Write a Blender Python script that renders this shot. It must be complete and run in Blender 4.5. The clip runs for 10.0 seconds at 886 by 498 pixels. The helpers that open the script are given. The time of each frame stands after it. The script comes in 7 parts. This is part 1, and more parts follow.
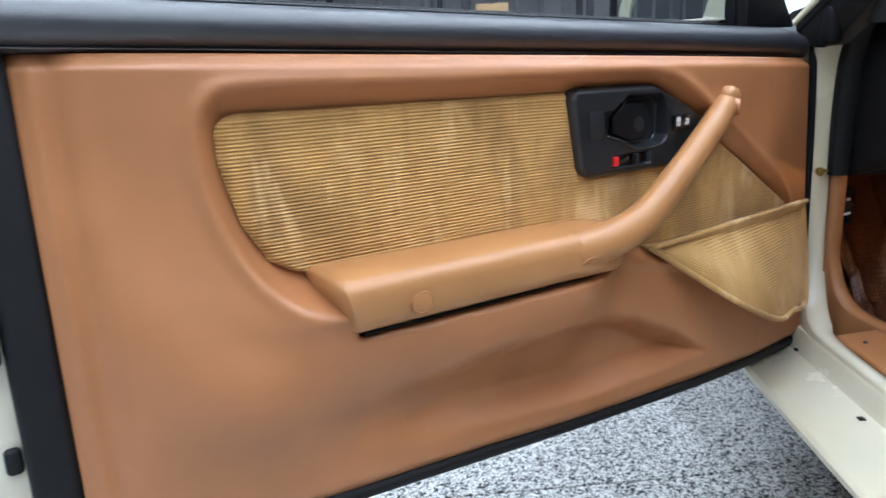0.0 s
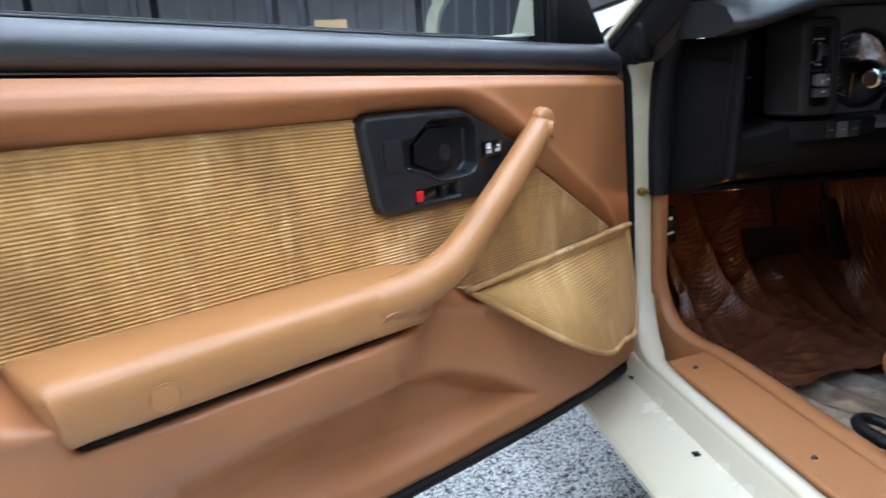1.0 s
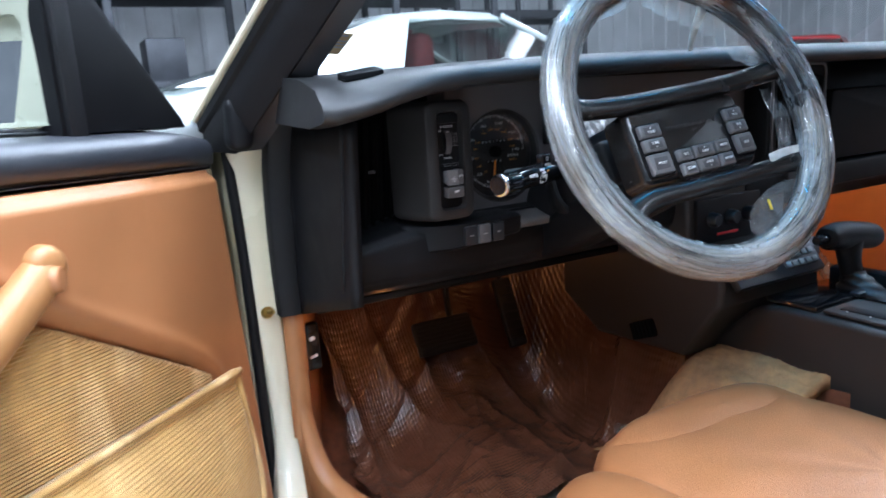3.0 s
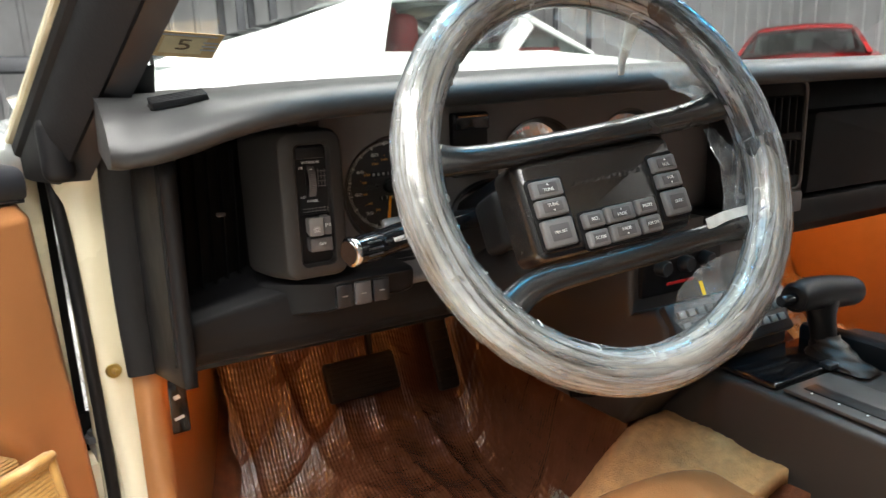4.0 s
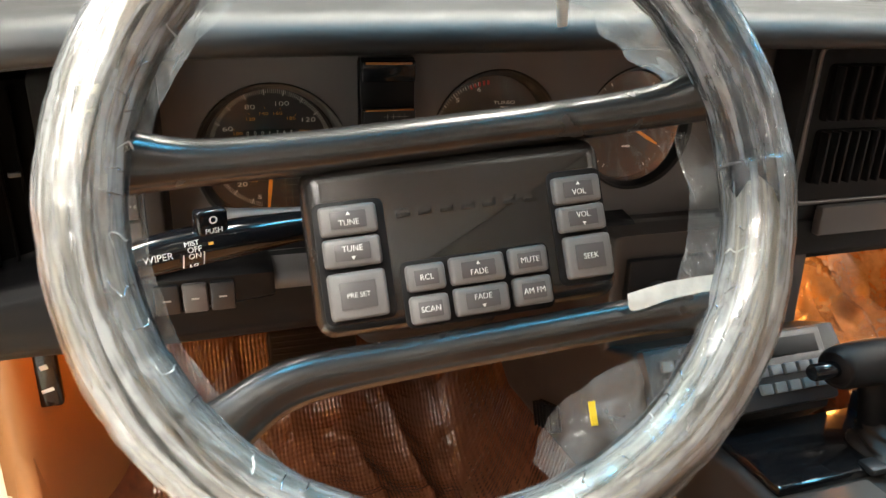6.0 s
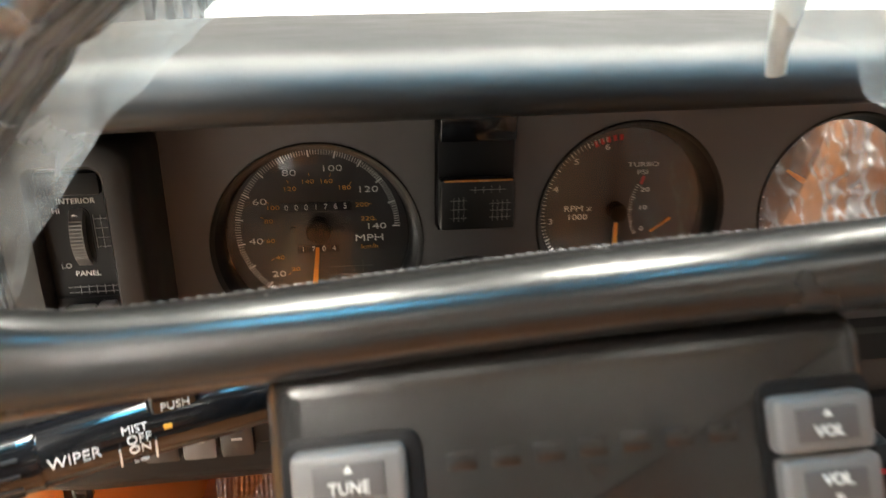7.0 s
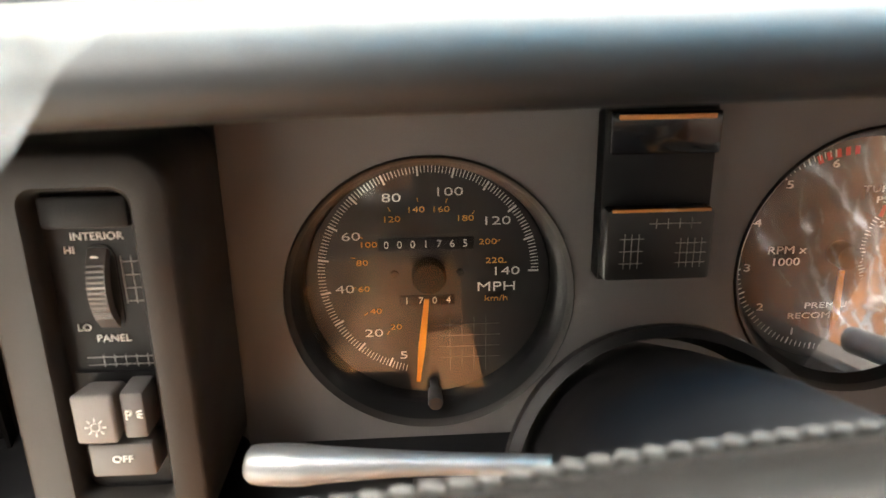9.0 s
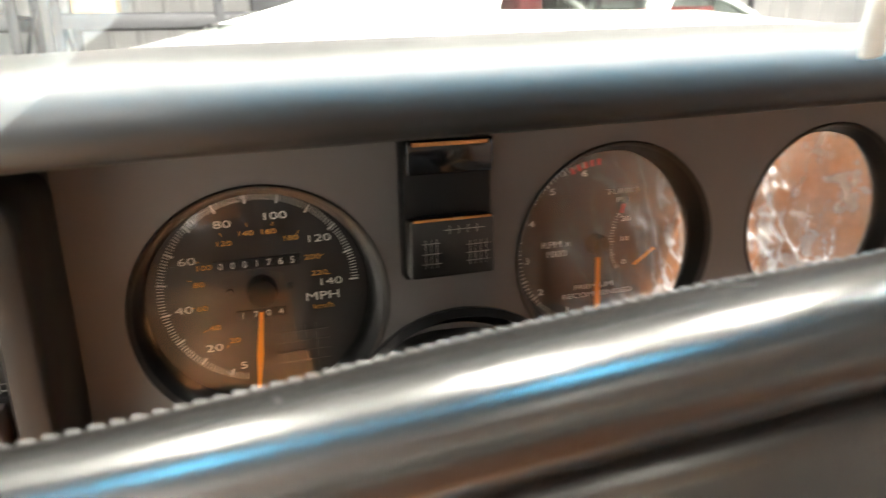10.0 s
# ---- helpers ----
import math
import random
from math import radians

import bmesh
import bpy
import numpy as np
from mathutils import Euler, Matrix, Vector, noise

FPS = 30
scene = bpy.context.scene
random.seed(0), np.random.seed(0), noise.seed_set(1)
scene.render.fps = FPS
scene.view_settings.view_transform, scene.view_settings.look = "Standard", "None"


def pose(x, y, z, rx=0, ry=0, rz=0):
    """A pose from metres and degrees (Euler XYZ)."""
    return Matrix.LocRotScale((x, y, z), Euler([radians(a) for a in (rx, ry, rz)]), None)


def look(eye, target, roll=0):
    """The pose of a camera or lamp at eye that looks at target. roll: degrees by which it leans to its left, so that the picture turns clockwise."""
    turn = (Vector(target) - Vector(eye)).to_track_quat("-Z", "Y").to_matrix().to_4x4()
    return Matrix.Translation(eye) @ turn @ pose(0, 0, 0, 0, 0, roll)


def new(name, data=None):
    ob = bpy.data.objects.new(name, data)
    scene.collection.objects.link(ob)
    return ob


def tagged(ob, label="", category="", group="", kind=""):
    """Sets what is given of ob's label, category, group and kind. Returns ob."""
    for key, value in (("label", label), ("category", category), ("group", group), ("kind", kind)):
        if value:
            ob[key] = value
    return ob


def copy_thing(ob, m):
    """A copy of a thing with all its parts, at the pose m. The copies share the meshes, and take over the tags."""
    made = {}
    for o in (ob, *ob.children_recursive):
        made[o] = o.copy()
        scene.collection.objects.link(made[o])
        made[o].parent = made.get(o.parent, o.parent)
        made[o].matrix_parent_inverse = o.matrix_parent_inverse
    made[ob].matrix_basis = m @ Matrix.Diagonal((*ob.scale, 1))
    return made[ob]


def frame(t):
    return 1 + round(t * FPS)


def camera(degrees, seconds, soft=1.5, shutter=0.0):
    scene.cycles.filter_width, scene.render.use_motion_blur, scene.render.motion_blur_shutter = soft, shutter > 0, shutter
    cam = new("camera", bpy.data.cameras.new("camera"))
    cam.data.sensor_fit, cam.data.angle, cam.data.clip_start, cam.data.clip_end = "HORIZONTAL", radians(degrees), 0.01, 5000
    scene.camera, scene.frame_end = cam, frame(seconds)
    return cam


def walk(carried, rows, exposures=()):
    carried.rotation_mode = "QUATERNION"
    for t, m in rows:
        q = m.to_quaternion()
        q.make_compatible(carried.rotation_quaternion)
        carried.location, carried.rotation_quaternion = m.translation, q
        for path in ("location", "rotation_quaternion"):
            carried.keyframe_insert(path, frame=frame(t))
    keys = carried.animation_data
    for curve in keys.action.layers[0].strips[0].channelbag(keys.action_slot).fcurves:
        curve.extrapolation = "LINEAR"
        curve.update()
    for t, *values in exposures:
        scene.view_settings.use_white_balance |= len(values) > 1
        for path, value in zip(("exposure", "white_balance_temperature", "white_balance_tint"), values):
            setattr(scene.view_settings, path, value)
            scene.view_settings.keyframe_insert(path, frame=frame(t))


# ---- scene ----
EXPOSURES = ((0.0, -0.18, 5600, 10), (1.0, -0.08, 5400, 10), (2.0, 0.26, 5350, 10), (3.0, 0.84, 5350, 10), (4.5, 1.38, 7700, 11), (6.5, 1.75, 7700, 12), (7.0, 1.9, 7700, 12), (7.5, 2.0, 7900, 13), (8.5, 2.6, 7900, 13), (9.2, 2.75, 7900, 13), (10.0, 2.62, 7900, 13))
PATH = [  # seconds, eye, a point looked at, roll
    (0, (0.0779, -0.0180, 0.8139), (0.0088, 0.9525, 0.5827), -2.83),
    (0.5, (0.1140, 0.0535, 0.8158), (0.1302, 1.0269, 0.5876), -3.19),
    (1, (0.1714, 0.1379, 0.8188), (0.2982, 1.1050, 0.5985), -3.59),
    (1.5, (0.2447, 0.2252, 0.8285), (0.4902, 1.1709, 0.6154), -3.92),
    (2, (0.3101, 0.3024, 0.8408), (0.6594, 1.2164, 0.6342), -4.12),
    (2.5, (0.3867, 0.3559, 0.8635), (0.8097, 1.2384, 0.6579), -4.11),
    (3, (0.4831, 0.4058, 0.8936), (0.9488, 1.2662, 0.6864), -3.78),
    (3.2, (0.5340, 0.4331, 0.9096), (1.0048, 1.2906, 0.7025), -3.58),
    (4.3, (0.7592, 0.5189, 0.9410), (1.2031, 1.3775, 0.6844), -1.19),
    (4.5, (0.7929, 0.5257, 0.9426), (1.2211, 1.3879, 0.6719), -0.78),
    (5, (0.8759, 0.5672, 0.9441), (1.2581, 1.4376, 0.6338), 0.37),
    (5.2, (0.9053, 0.5854, 0.9454), (1.2667, 1.4586, 0.6185), 0.52),
    (6.3, (1.0120, 0.6861, 0.9613), (1.2779, 1.5799, 0.6002), 1.87),
    (6.5, (1.0222, 0.7286, 0.9568), (1.2609, 1.6315, 0.5994), 1.67),
    (7, (1.0534, 0.8251, 0.9606), (1.1970, 1.7523, 0.6146), 0.29),
    (7.5, (1.0549, 0.8896, 0.9546), (1.1235, 1.8305, 0.6292), -0.67),
    (8, (1.0466, 0.9242, 0.9429), (1.0701, 1.8641, 0.6278), -0.92),
    (8.5, (1.0369, 0.9416, 0.9335), (1.0553, 1.8814, 0.6245), -0.95),
    (9, (1.0328, 0.9483, 0.9304), (1.0758, 1.8883, 0.6224), -0.86),
    (9.5, (1.0240, 0.9382, 0.9329), (1.1348, 1.8792, 0.6356), -0.90),
    (10, (1.0296, 0.8935, 0.9400), (1.3095, 1.8103, 0.6586), -1.36),
]
cam = camera(64.35, 10.0, 1.15, 0.28)
cam.data.dof.use_dof, cam.data.dof.focus_distance, cam.data.dof.aperture_fstop = True, 0.48, 17.0
walk(cam, [(t, look(eye, aim, roll)) for t, eye, aim, roll in PATH], EXPOSURES)

# ---- light ----
world = bpy.data.worlds.new("world")
scene.world = world
world.use_nodes = True
world.node_tree.nodes["Background"].inputs[0].default_value = (0.75, 0.85, 1.0, 1)
world.node_tree.nodes["Background"].inputs[1].default_value = 0.05


def area_lamp(name, place, size, watts, colour, turn=(0, 0, 0)):
    data = bpy.data.lights.new(name, "AREA")
    data.shape, data.size, data.size_y, data.energy, data.color = "RECTANGLE", size[0], size[1], watts, colour
    ob = new(name, data)
    ob.matrix_world = pose(*place, *turn)
    return ob


def point_lamp(name, place, radius, watts, colour):
    data = bpy.data.lights.new(name, "POINT")
    data.shadow_soft_size, data.energy, data.color = radius, watts, colour
    ob = new(name, data)
    ob.location = place
    return ob


COOL = (0.94, 0.97, 1.0)
CEILING = 4.4
LAMP_ROWS = [(x, y) for x in (-2.4, -0.9, 0.6, 2.1, 3.6, 6.6, 9.6) for y in (-2.3, 0.3, 2.9)]
for lx in (-2.4, -0.9, 0.6, 2.1, 3.6, 6.6, 9.6):
    area_lamp("tube_light", (lx, 0.3, CEILING - 0.16), (0.3, 7.8), 125, COOL)
point_lamp("courtesy_bulb_left", (0.91, 1.40, 0.585), 0.012, 0.26, (1.0, 0.36, 0.08))
point_lamp("courtesy_bulb_right", (1.95, 1.45, 0.60), 0.02, 1.05, (1.0, 0.36, 0.08))
point_lamp("courtesy_bulb_middle", (1.25, 1.50, 0.60), 0.015, 0.06, (1.0, 0.36, 0.08))


# ---- materials ----
def material(name, colour, rough=0.5, metal=0.0, vary=0.15, scale=30.0, bump=0.0, bump_scale=300.0, coat=0.0, spec=0.5,
             stain=0.0, stain_colour=None, sheen=0.0, transmission=0.0, emit=None, strength=0.0, rough_vary=0.1):
    m = bpy.data.materials.new(name)
    m.use_nodes = True
    t = m.node_tree
    b = t.nodes["Principled BSDF"]
    b.inputs["Roughness"].default_value, b.inputs["Metallic"].default_value = rough, metal
    b.inputs["Coat Weight"].default_value, b.inputs["Specular IOR Level"].default_value = coat, spec
    b.inputs["Sheen Weight"].default_value = sheen
    b.inputs["Transmission Weight"].default_value = transmission
    if emit:
        b.inputs["Emission Color"].default_value = (*emit, 1)
        b.inputs["Emission Strength"].default_value = strength
    co = t.nodes.new("ShaderNodeTexCoord")
    n1 = t.nodes.new("ShaderNodeTexNoise")
    n1.inputs["Scale"].default_value, n1.inputs["Detail"].default_value = scale, 6
    t.links.new(co.outputs["Object"], n1.inputs["Vector"])
    ramp = t.nodes.new("ShaderNodeMapRange")
    ramp.inputs["From Min"].default_value, ramp.inputs["From Max"].default_value = 0.3, 0.7
    ramp.inputs["To Min"].default_value, ramp.inputs["To Max"].default_value = 1 - vary, 1 + vary
    t.links.new(n1.outputs["Fac"], ramp.inputs["Value"])
    mix = t.nodes.new("ShaderNodeMix")
    mix.data_type, mix.blend_type = "RGBA", "MULTIPLY"
    mix.inputs["Factor"].default_value = 1
    mix.inputs["A"].default_value = (*colour, 1)
    t.links.new(ramp.outputs["Result"], mix.inputs["B"])
    out = mix.outputs["Result"]
    if stain:
        n2 = t.nodes.new("ShaderNodeTexNoise")
        n2.inputs["Scale"].default_value, n2.inputs["Detail"].default_value = scale / 6, 3
        t.links.new(co.outputs["Object"], n2.inputs["Vector"])
        r2 = t.nodes.new("ShaderNodeMapRange")
        r2.inputs["From Min"].default_value, r2.inputs["From Max"].default_value = 0.45, 0.75
        r2.inputs["To Max"].default_value = stain
        t.links.new(n2.outputs["Fac"], r2.inputs["Value"])
        m2 = t.nodes.new("ShaderNodeMix")
        m2.data_type = "RGBA"
        m2.inputs["B"].default_value = (*(stain_colour or [c * 0.6 for c in colour]), 1)
        t.links.new(r2.outputs["Result"], m2.inputs["Factor"])
        t.links.new(out, m2.inputs["A"])
        out = m2.outputs["Result"]
    t.links.new(out, b.inputs["Base Color"])
    if rough_vary:
        rr = t.nodes.new("ShaderNodeMapRange")
        rr.inputs["To Min"].default_value, rr.inputs["To Max"].default_value = max(0.02, rough - rough_vary), min(1, rough + rough_vary)
        t.links.new(n1.outputs["Fac"], rr.inputs["Value"])
        t.links.new(rr.outputs["Result"], b.inputs["Roughness"])
    if bump:
        n3 = t.nodes.new("ShaderNodeTexNoise")
        n3.inputs["Scale"].default_value, n3.inputs["Detail"].default_value = bump_scale, 4
        t.links.new(co.outputs["Object"], n3.inputs["Vector"])
        bn = t.nodes.new("ShaderNodeBump")
        bn.inputs["Strength"].default_value, bn.inputs["Distance"].default_value = bump, 0.002
        t.links.new(n3.outputs["Fac"], bn.inputs["Height"])
        t.links.new(bn.outputs["Normal"], b.inputs["Normal"])
    return m


def film_material(name, milk, tint, rough, scale=1.0, uv=False, stretch=(1, 1, 1), fine=(3, 3, 1), depth=0.006, layers=1.65, least=0.2, most=1.9, lit_through=0.45, band=(0.50, 0.86), shine=0.8, haze=(0.84, 0.90, 0.93)):
    """Thin clear plastic: mostly see-through, with gloss, soft milky patches, and creases in two sizes."""
    m = bpy.data.materials.new(name)
    m.use_nodes = True
    t = m.node_tree
    t.nodes.remove(t.nodes["Principled BSDF"])
    co = t.nodes.new("ShaderNodeTexCoord")

    def creases(stretched, detail, twist):
        mp = t.nodes.new("ShaderNodeMapping")
        mp.inputs["Scale"].default_value = stretched
        n = t.nodes.new("ShaderNodeTexNoise")
        n.inputs["Scale"].default_value, n.inputs["Detail"].default_value, n.inputs["Distortion"].default_value = scale, detail, twist
        t.links.new(co.outputs["UV" if uv else "Object"], mp.inputs["Vector"])
        t.links.new(mp.outputs["Vector"], n.inputs["Vector"])
        return n.outputs["Fac"]

    large = creases(stretch, 2, 0.8)
    small = creases([a * b for a, b in zip(stretch, fine)], 4, 1.2)
    both = t.nodes.new("ShaderNodeMath")
    both.operation = "MULTIPLY_ADD"
    both.inputs[1].default_value = 0.35
    t.links.new(small, both.inputs[0])
    t.links.new(large, both.inputs[2])
    bn = t.nodes.new("ShaderNodeBump")
    bn.inputs["Strength"].default_value, bn.inputs["Distance"].default_value = 0.8, depth
    t.links.new(both.outputs[0], bn.inputs["Height"])
    clear = t.nodes.new("ShaderNodeBsdfTransparent")
    clear.inputs["Color"].default_value = (*tint, 1)
    white = t.nodes.new("ShaderNodeBsdfDiffuse")
    white.inputs["Color"].default_value = (*haze, 1)
    through_light = t.nodes.new("ShaderNodeBsdfTranslucent")
    through_light.inputs["Color"].default_value = (*haze, 1)
    body = t.nodes.new("ShaderNodeMixShader")
    t.links.new(white.outputs[0], body.inputs[1])
    t.links.new(through_light.outputs[0], body.inputs[2])
    body.inputs[0].default_value = lit_through
    mist = t.nodes.new("ShaderNodeMapRange")
    mist.inputs["From Min"].default_value, mist.inputs["From Max"].default_value = band
    mist.inputs["To Min"].default_value, mist.inputs["To Max"].default_value = milk * least, min(1, milk * most)
    t.links.new(both.outputs[0], mist.inputs["Value"])
    m1 = t.nodes.new("ShaderNodeMixShader")
    t.links.new(mist.outputs["Result"], m1.inputs[0])
    t.links.new(clear.outputs[0], m1.inputs[1])
    t.links.new(body.outputs[0], m1.inputs[2])
    gloss = t.nodes.new("ShaderNodeBsdfGlossy")
    gloss.inputs["Roughness"].default_value = rough
    gloss.inputs["Color"].default_value = (shine, shine, shine, 1)
    t.links.new(bn.outputs["Normal"], gloss.inputs["Normal"])
    fr = t.nodes.new("ShaderNodeFresnel")
    fr.inputs["IOR"].default_value = layers
    t.links.new(bn.outputs["Normal"], fr.inputs["Normal"])
    m2 = t.nodes.new("ShaderNodeMixShader")
    t.links.new(fr.outputs[0], m2.inputs[0])
    t.links.new(m1.outputs[0], m2.inputs[1])
    t.links.new(gloss.outputs[0], m2.inputs[2])
    t.links.new(m2.outputs[0], t.nodes["Material Output"].inputs["Surface"])
    return m


def pane_material(name, tint, gloss_rough=0.02, ior=1.5):
    m = bpy.data.materials.new(name)
    m.use_nodes = True
    t = m.node_tree
    t.nodes.remove(t.nodes["Principled BSDF"])
    clear = t.nodes.new("ShaderNodeBsdfTransparent")
    clear.inputs["Color"].default_value = (*tint, 1)
    gloss = t.nodes.new("ShaderNodeBsdfGlossy")
    gloss.inputs["Roughness"].default_value = gloss_rough
    fr = t.nodes.new("ShaderNodeFresnel")
    fr.inputs["IOR"].default_value = ior
    m2 = t.nodes.new("ShaderNodeMixShader")
    t.links.new(fr.outputs[0], m2.inputs[0])
    t.links.new(clear.outputs[0], m2.inputs[1])
    t.links.new(gloss.outputs[0], m2.inputs[2])
    t.links.new(m2.outputs[0], t.nodes["Material Output"].inputs["Surface"])
    return m


TAN = material("tan_leather", (0.40, 0.168, 0.064), 0.40, vary=0.06, scale=14, bump=0.12, bump_scale=900, stain=0.25, stain_colour=(0.31, 0.125, 0.050))
TAN_ARM = material("tan_armrest_leather", (0.42, 0.198, 0.070), 0.36, vary=0.05, scale=14, bump=0.1, bump_scale=900)
TAN_SEAT = material("tan_seat_leather", (0.40, 0.168, 0.062), 0.40, vary=0.07, scale=20, bump=0.3, bump_scale=420)
TAN_PLASTIC = material("tan_plastic", (0.35, 0.155, 0.058), 0.45, vary=0.05, bump=0.1, bump_scale=1200)
def corduroy(name, nap):
    """Gold pile with brushed streaks where the nap lies over."""
    m = material(name, (0.56, 0.325, 0.098), 0.85, vary=0.05, scale=40, bump=0.35, bump_scale=1500, sheen=0.15)
    t = m.node_tree
    b = t.nodes["Principled BSDF"]
    old = b.inputs["Base Color"].links[0].from_socket
    co = t.nodes.new("ShaderNodeTexCoord")
    out = old
    for scale, stretch, lo, hi, colour, most in ((1.0, (9, 6, 5), 0.46, 0.64, (0.34, 0.185, 0.055), 0.8), (1.0, (34, 20, 13), 0.52, 0.70, (0.38, 0.21, 0.065), 0.5), (1.0, (19, 12, 7), 0.54, 0.70, (0.80, 0.55, 0.26), 0.75)):
        mp = t.nodes.new("ShaderNodeMapping")
        mp.inputs["Scale"].default_value = stretch
        mp.inputs["Rotation"].default_value = (0, 0.35, 0)
        mp.inputs["Location"].default_value = (hi, lo, most)
        n = t.nodes.new("ShaderNodeTexNoise")
        n.inputs["Scale"].default_value, n.inputs["Detail"].default_value, n.inputs["Distortion"].default_value = scale, 4, 0.6
        r = t.nodes.new("ShaderNodeMapRange")
        r.inputs["From Min"].default_value, r.inputs["From Max"].default_value, r.inputs["To Max"].default_value = lo, hi, most * nap
        mix = t.nodes.new("ShaderNodeMix")
        mix.data_type = "RGBA"
        mix.inputs["B"].default_value = (*colour, 1)
        t.links.new(co.outputs["Object"], mp.inputs["Vector"])
        t.links.new(mp.outputs["Vector"], n.inputs["Vector"])
        t.links.new(n.outputs["Fac"], r.inputs["Value"])
        t.links.new(r.outputs["Result"], mix.inputs["Factor"])
        t.links.new(out, mix.inputs["A"])
        out = mix.outputs["Result"]
    t.links.new(out, b.inputs["Base Color"])
    return m


CORD = corduroy("gold_corduroy", 1.0)
CORD_POCKET = corduroy("gold_pocket_corduroy", 0.4)
VINYL = material("black_vinyl", (0.024, 0.026, 0.032), 0.40, vary=0.1, bump=0.15, bump_scale=800, spec=0.95)
LEATHER = material("black_wheel_leather", (0.013, 0.0122, 0.012), 0.26, vary=0.08, bump=0.03, bump_scale=500, spec=0.85, rough_vary=0.04)
DASH = material("charcoal_dash_vinyl", (0.016, 0.016, 0.0165), 0.44, vary=0.08, bump=0.12, bump_scale=2000, spec=0.42)
CLUSTER = material("warm_charcoal_bezel", (0.104, 0.098, 0.097), 0.5, vary=0.05, bump=0.12, bump_scale=1600)
POD = material("charcoal_pod_plastic", (0.022, 0.020, 0.019), 0.45, vary=0.05, bump=0.12, bump_scale=1600, spec=0.35)
CONSOLE = material("charcoal_console_plastic", (0.030, 0.026, 0.024), 0.45, vary=0.06, bump=0.12, bump_scale=1600)
TRIM = material("charcoal_trim_plastic", (0.0075, 0.0077, 0.0088), 0.5, vary=0.06, bump=0.12, bump_scale=1600, spec=0.18)
BEZEL = material("bezel_plastic", (0.014, 0.015, 0.017), 0.36, vary=0.08, bump=0.08, bump_scale=1200)
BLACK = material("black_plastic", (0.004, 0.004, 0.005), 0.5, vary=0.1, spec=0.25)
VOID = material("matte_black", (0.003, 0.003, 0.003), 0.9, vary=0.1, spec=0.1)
GLOSS_BLACK = material("gloss_black", (0.006, 0.006, 0.007), 0.12, vary=0.05, rough_vary=0.03)
RUBBER = material("black_rubber", (0.006, 0.006, 0.007), 0.6, vary=0.15, bump=0.2, bump_scale=400, spec=0.3)
PAINT = material("cream_white_paint", (0.66, 0.625, 0.495), 0.25, vary=0.03, coat=0.4, stain=0.45, stain_colour=(0.66, 0.55, 0.27), scale=7)
# Body cream with the mirror housing's shade put into the colour.
MIRROR_PAINT_SHADED = material("shaded_cream_paint", (0.36, 0.375, 0.29), 0.3, vary=0.04, coat=0.3)
WHITE_PAINT = material("white_car_paint", (0.37, 0.395, 0.39), 0.18, vary=0.02, coat=0.6)
BUTTON = material("grey_button", (0.15, 0.143, 0.14), 0.45, vary=0.06, bump=0.1, bump_scale=1800)
BUTTON_FACE = material("dark_button_face", (0.085, 0.08, 0.08), 0.4, vary=0.05)
PRINT = material("white_print", (0.75, 0.74, 0.72), 0.5, vary=0.02)
PRINT_DIM = material("grey_print", (0.30, 0.29, 0.28), 0.5, vary=0.02)
AMBER = material("amber_print", (0.72, 0.33, 0.05), 0.5, vary=0.02)
NEEDLE = material("orange_needle", (0.9, 0.30, 0.02), 0.4, vary=0.02)
RED = material("red_plastic", (0.55, 0.012, 0.015), 0.4, vary=0.03)
CHROME = material("chrome", (0.75, 0.76, 0.78), 0.08, metal=1.0, vary=0.03, rough_vary=0.03)
SILVER = material("satin_silver", (0.21, 0.215, 0.225), 0.42, metal=0.6, vary=0.06, bump=0.05, bump_scale=900)
STEEL = material("grey_rack_steel", (0.05, 0.053, 0.06), 0.5, metal=0.3, vary=0.2, scale=8, bump=0.1)
CARPET = material("brown_carpet", (0.17, 0.055, 0.022), 0.95, vary=0.3, scale=60, bump=0.8, bump_scale=500, stain=0.4)
CARPET_TAN = material("tan_carpet", (0.50, 0.275, 0.115), 0.95, vary=0.2, scale=60, bump=0.9, bump_scale=500)
FUR = material("cream_floor_mat", (0.66, 0.50, 0.34), 0.95, vary=0.2, scale=35, bump=0.9, bump_scale=350)
FILM = film_material("wheel_wrap_film", 0.20, (0.98, 0.99, 0.99), 0.05, 1.0, True, (10, 210, 1), (6, 0.35, 1), 0.0016, 1.75, 0.12, 2.4, 0.45, (0.56, 0.84), 0.95, (0.90, 0.94, 0.96))
FILM_INNER = film_material("inner_wrap_film", 0.44, (0.97, 0.96, 0.94), 0.16, 1.0, True, (8, 160, 1), (4, 1.6, 1), 0.0012, 1.55, 0.20, 1.85, 0.15, (0.48, 0.82), 0.9, (0.88, 0.84, 0.76))
FILM_LEAF = film_material("loose_film", 0.17, (0.96, 0.98, 0.97), 0.08, 1.0, False, (28, 28, 28), (3, 3, 3), 0.006, 1.85)
FILM_WHITE = material("bunched_film", (0.66, 0.69, 0.67), 0.35, vary=0.15, scale=80, bump=0.3, bump_scale=150)
FILM_FLOOR = film_material("floor_film", 0.22, (0.98, 0.97, 0.95), 0.16, 1.0, False, (14, 14, 14), (4, 4, 4), shine=0.6, haze=(0.92, 0.86, 0.76))
FILM_SEAT = film_material("seat_film", 0.30, (0.90, 0.90, 0.90), 0.5, 1.0, False, (22, 10, 14), (4, 3, 3), 0.006, 1.3, shine=0.5, haze=(0.36, 0.36, 0.355))


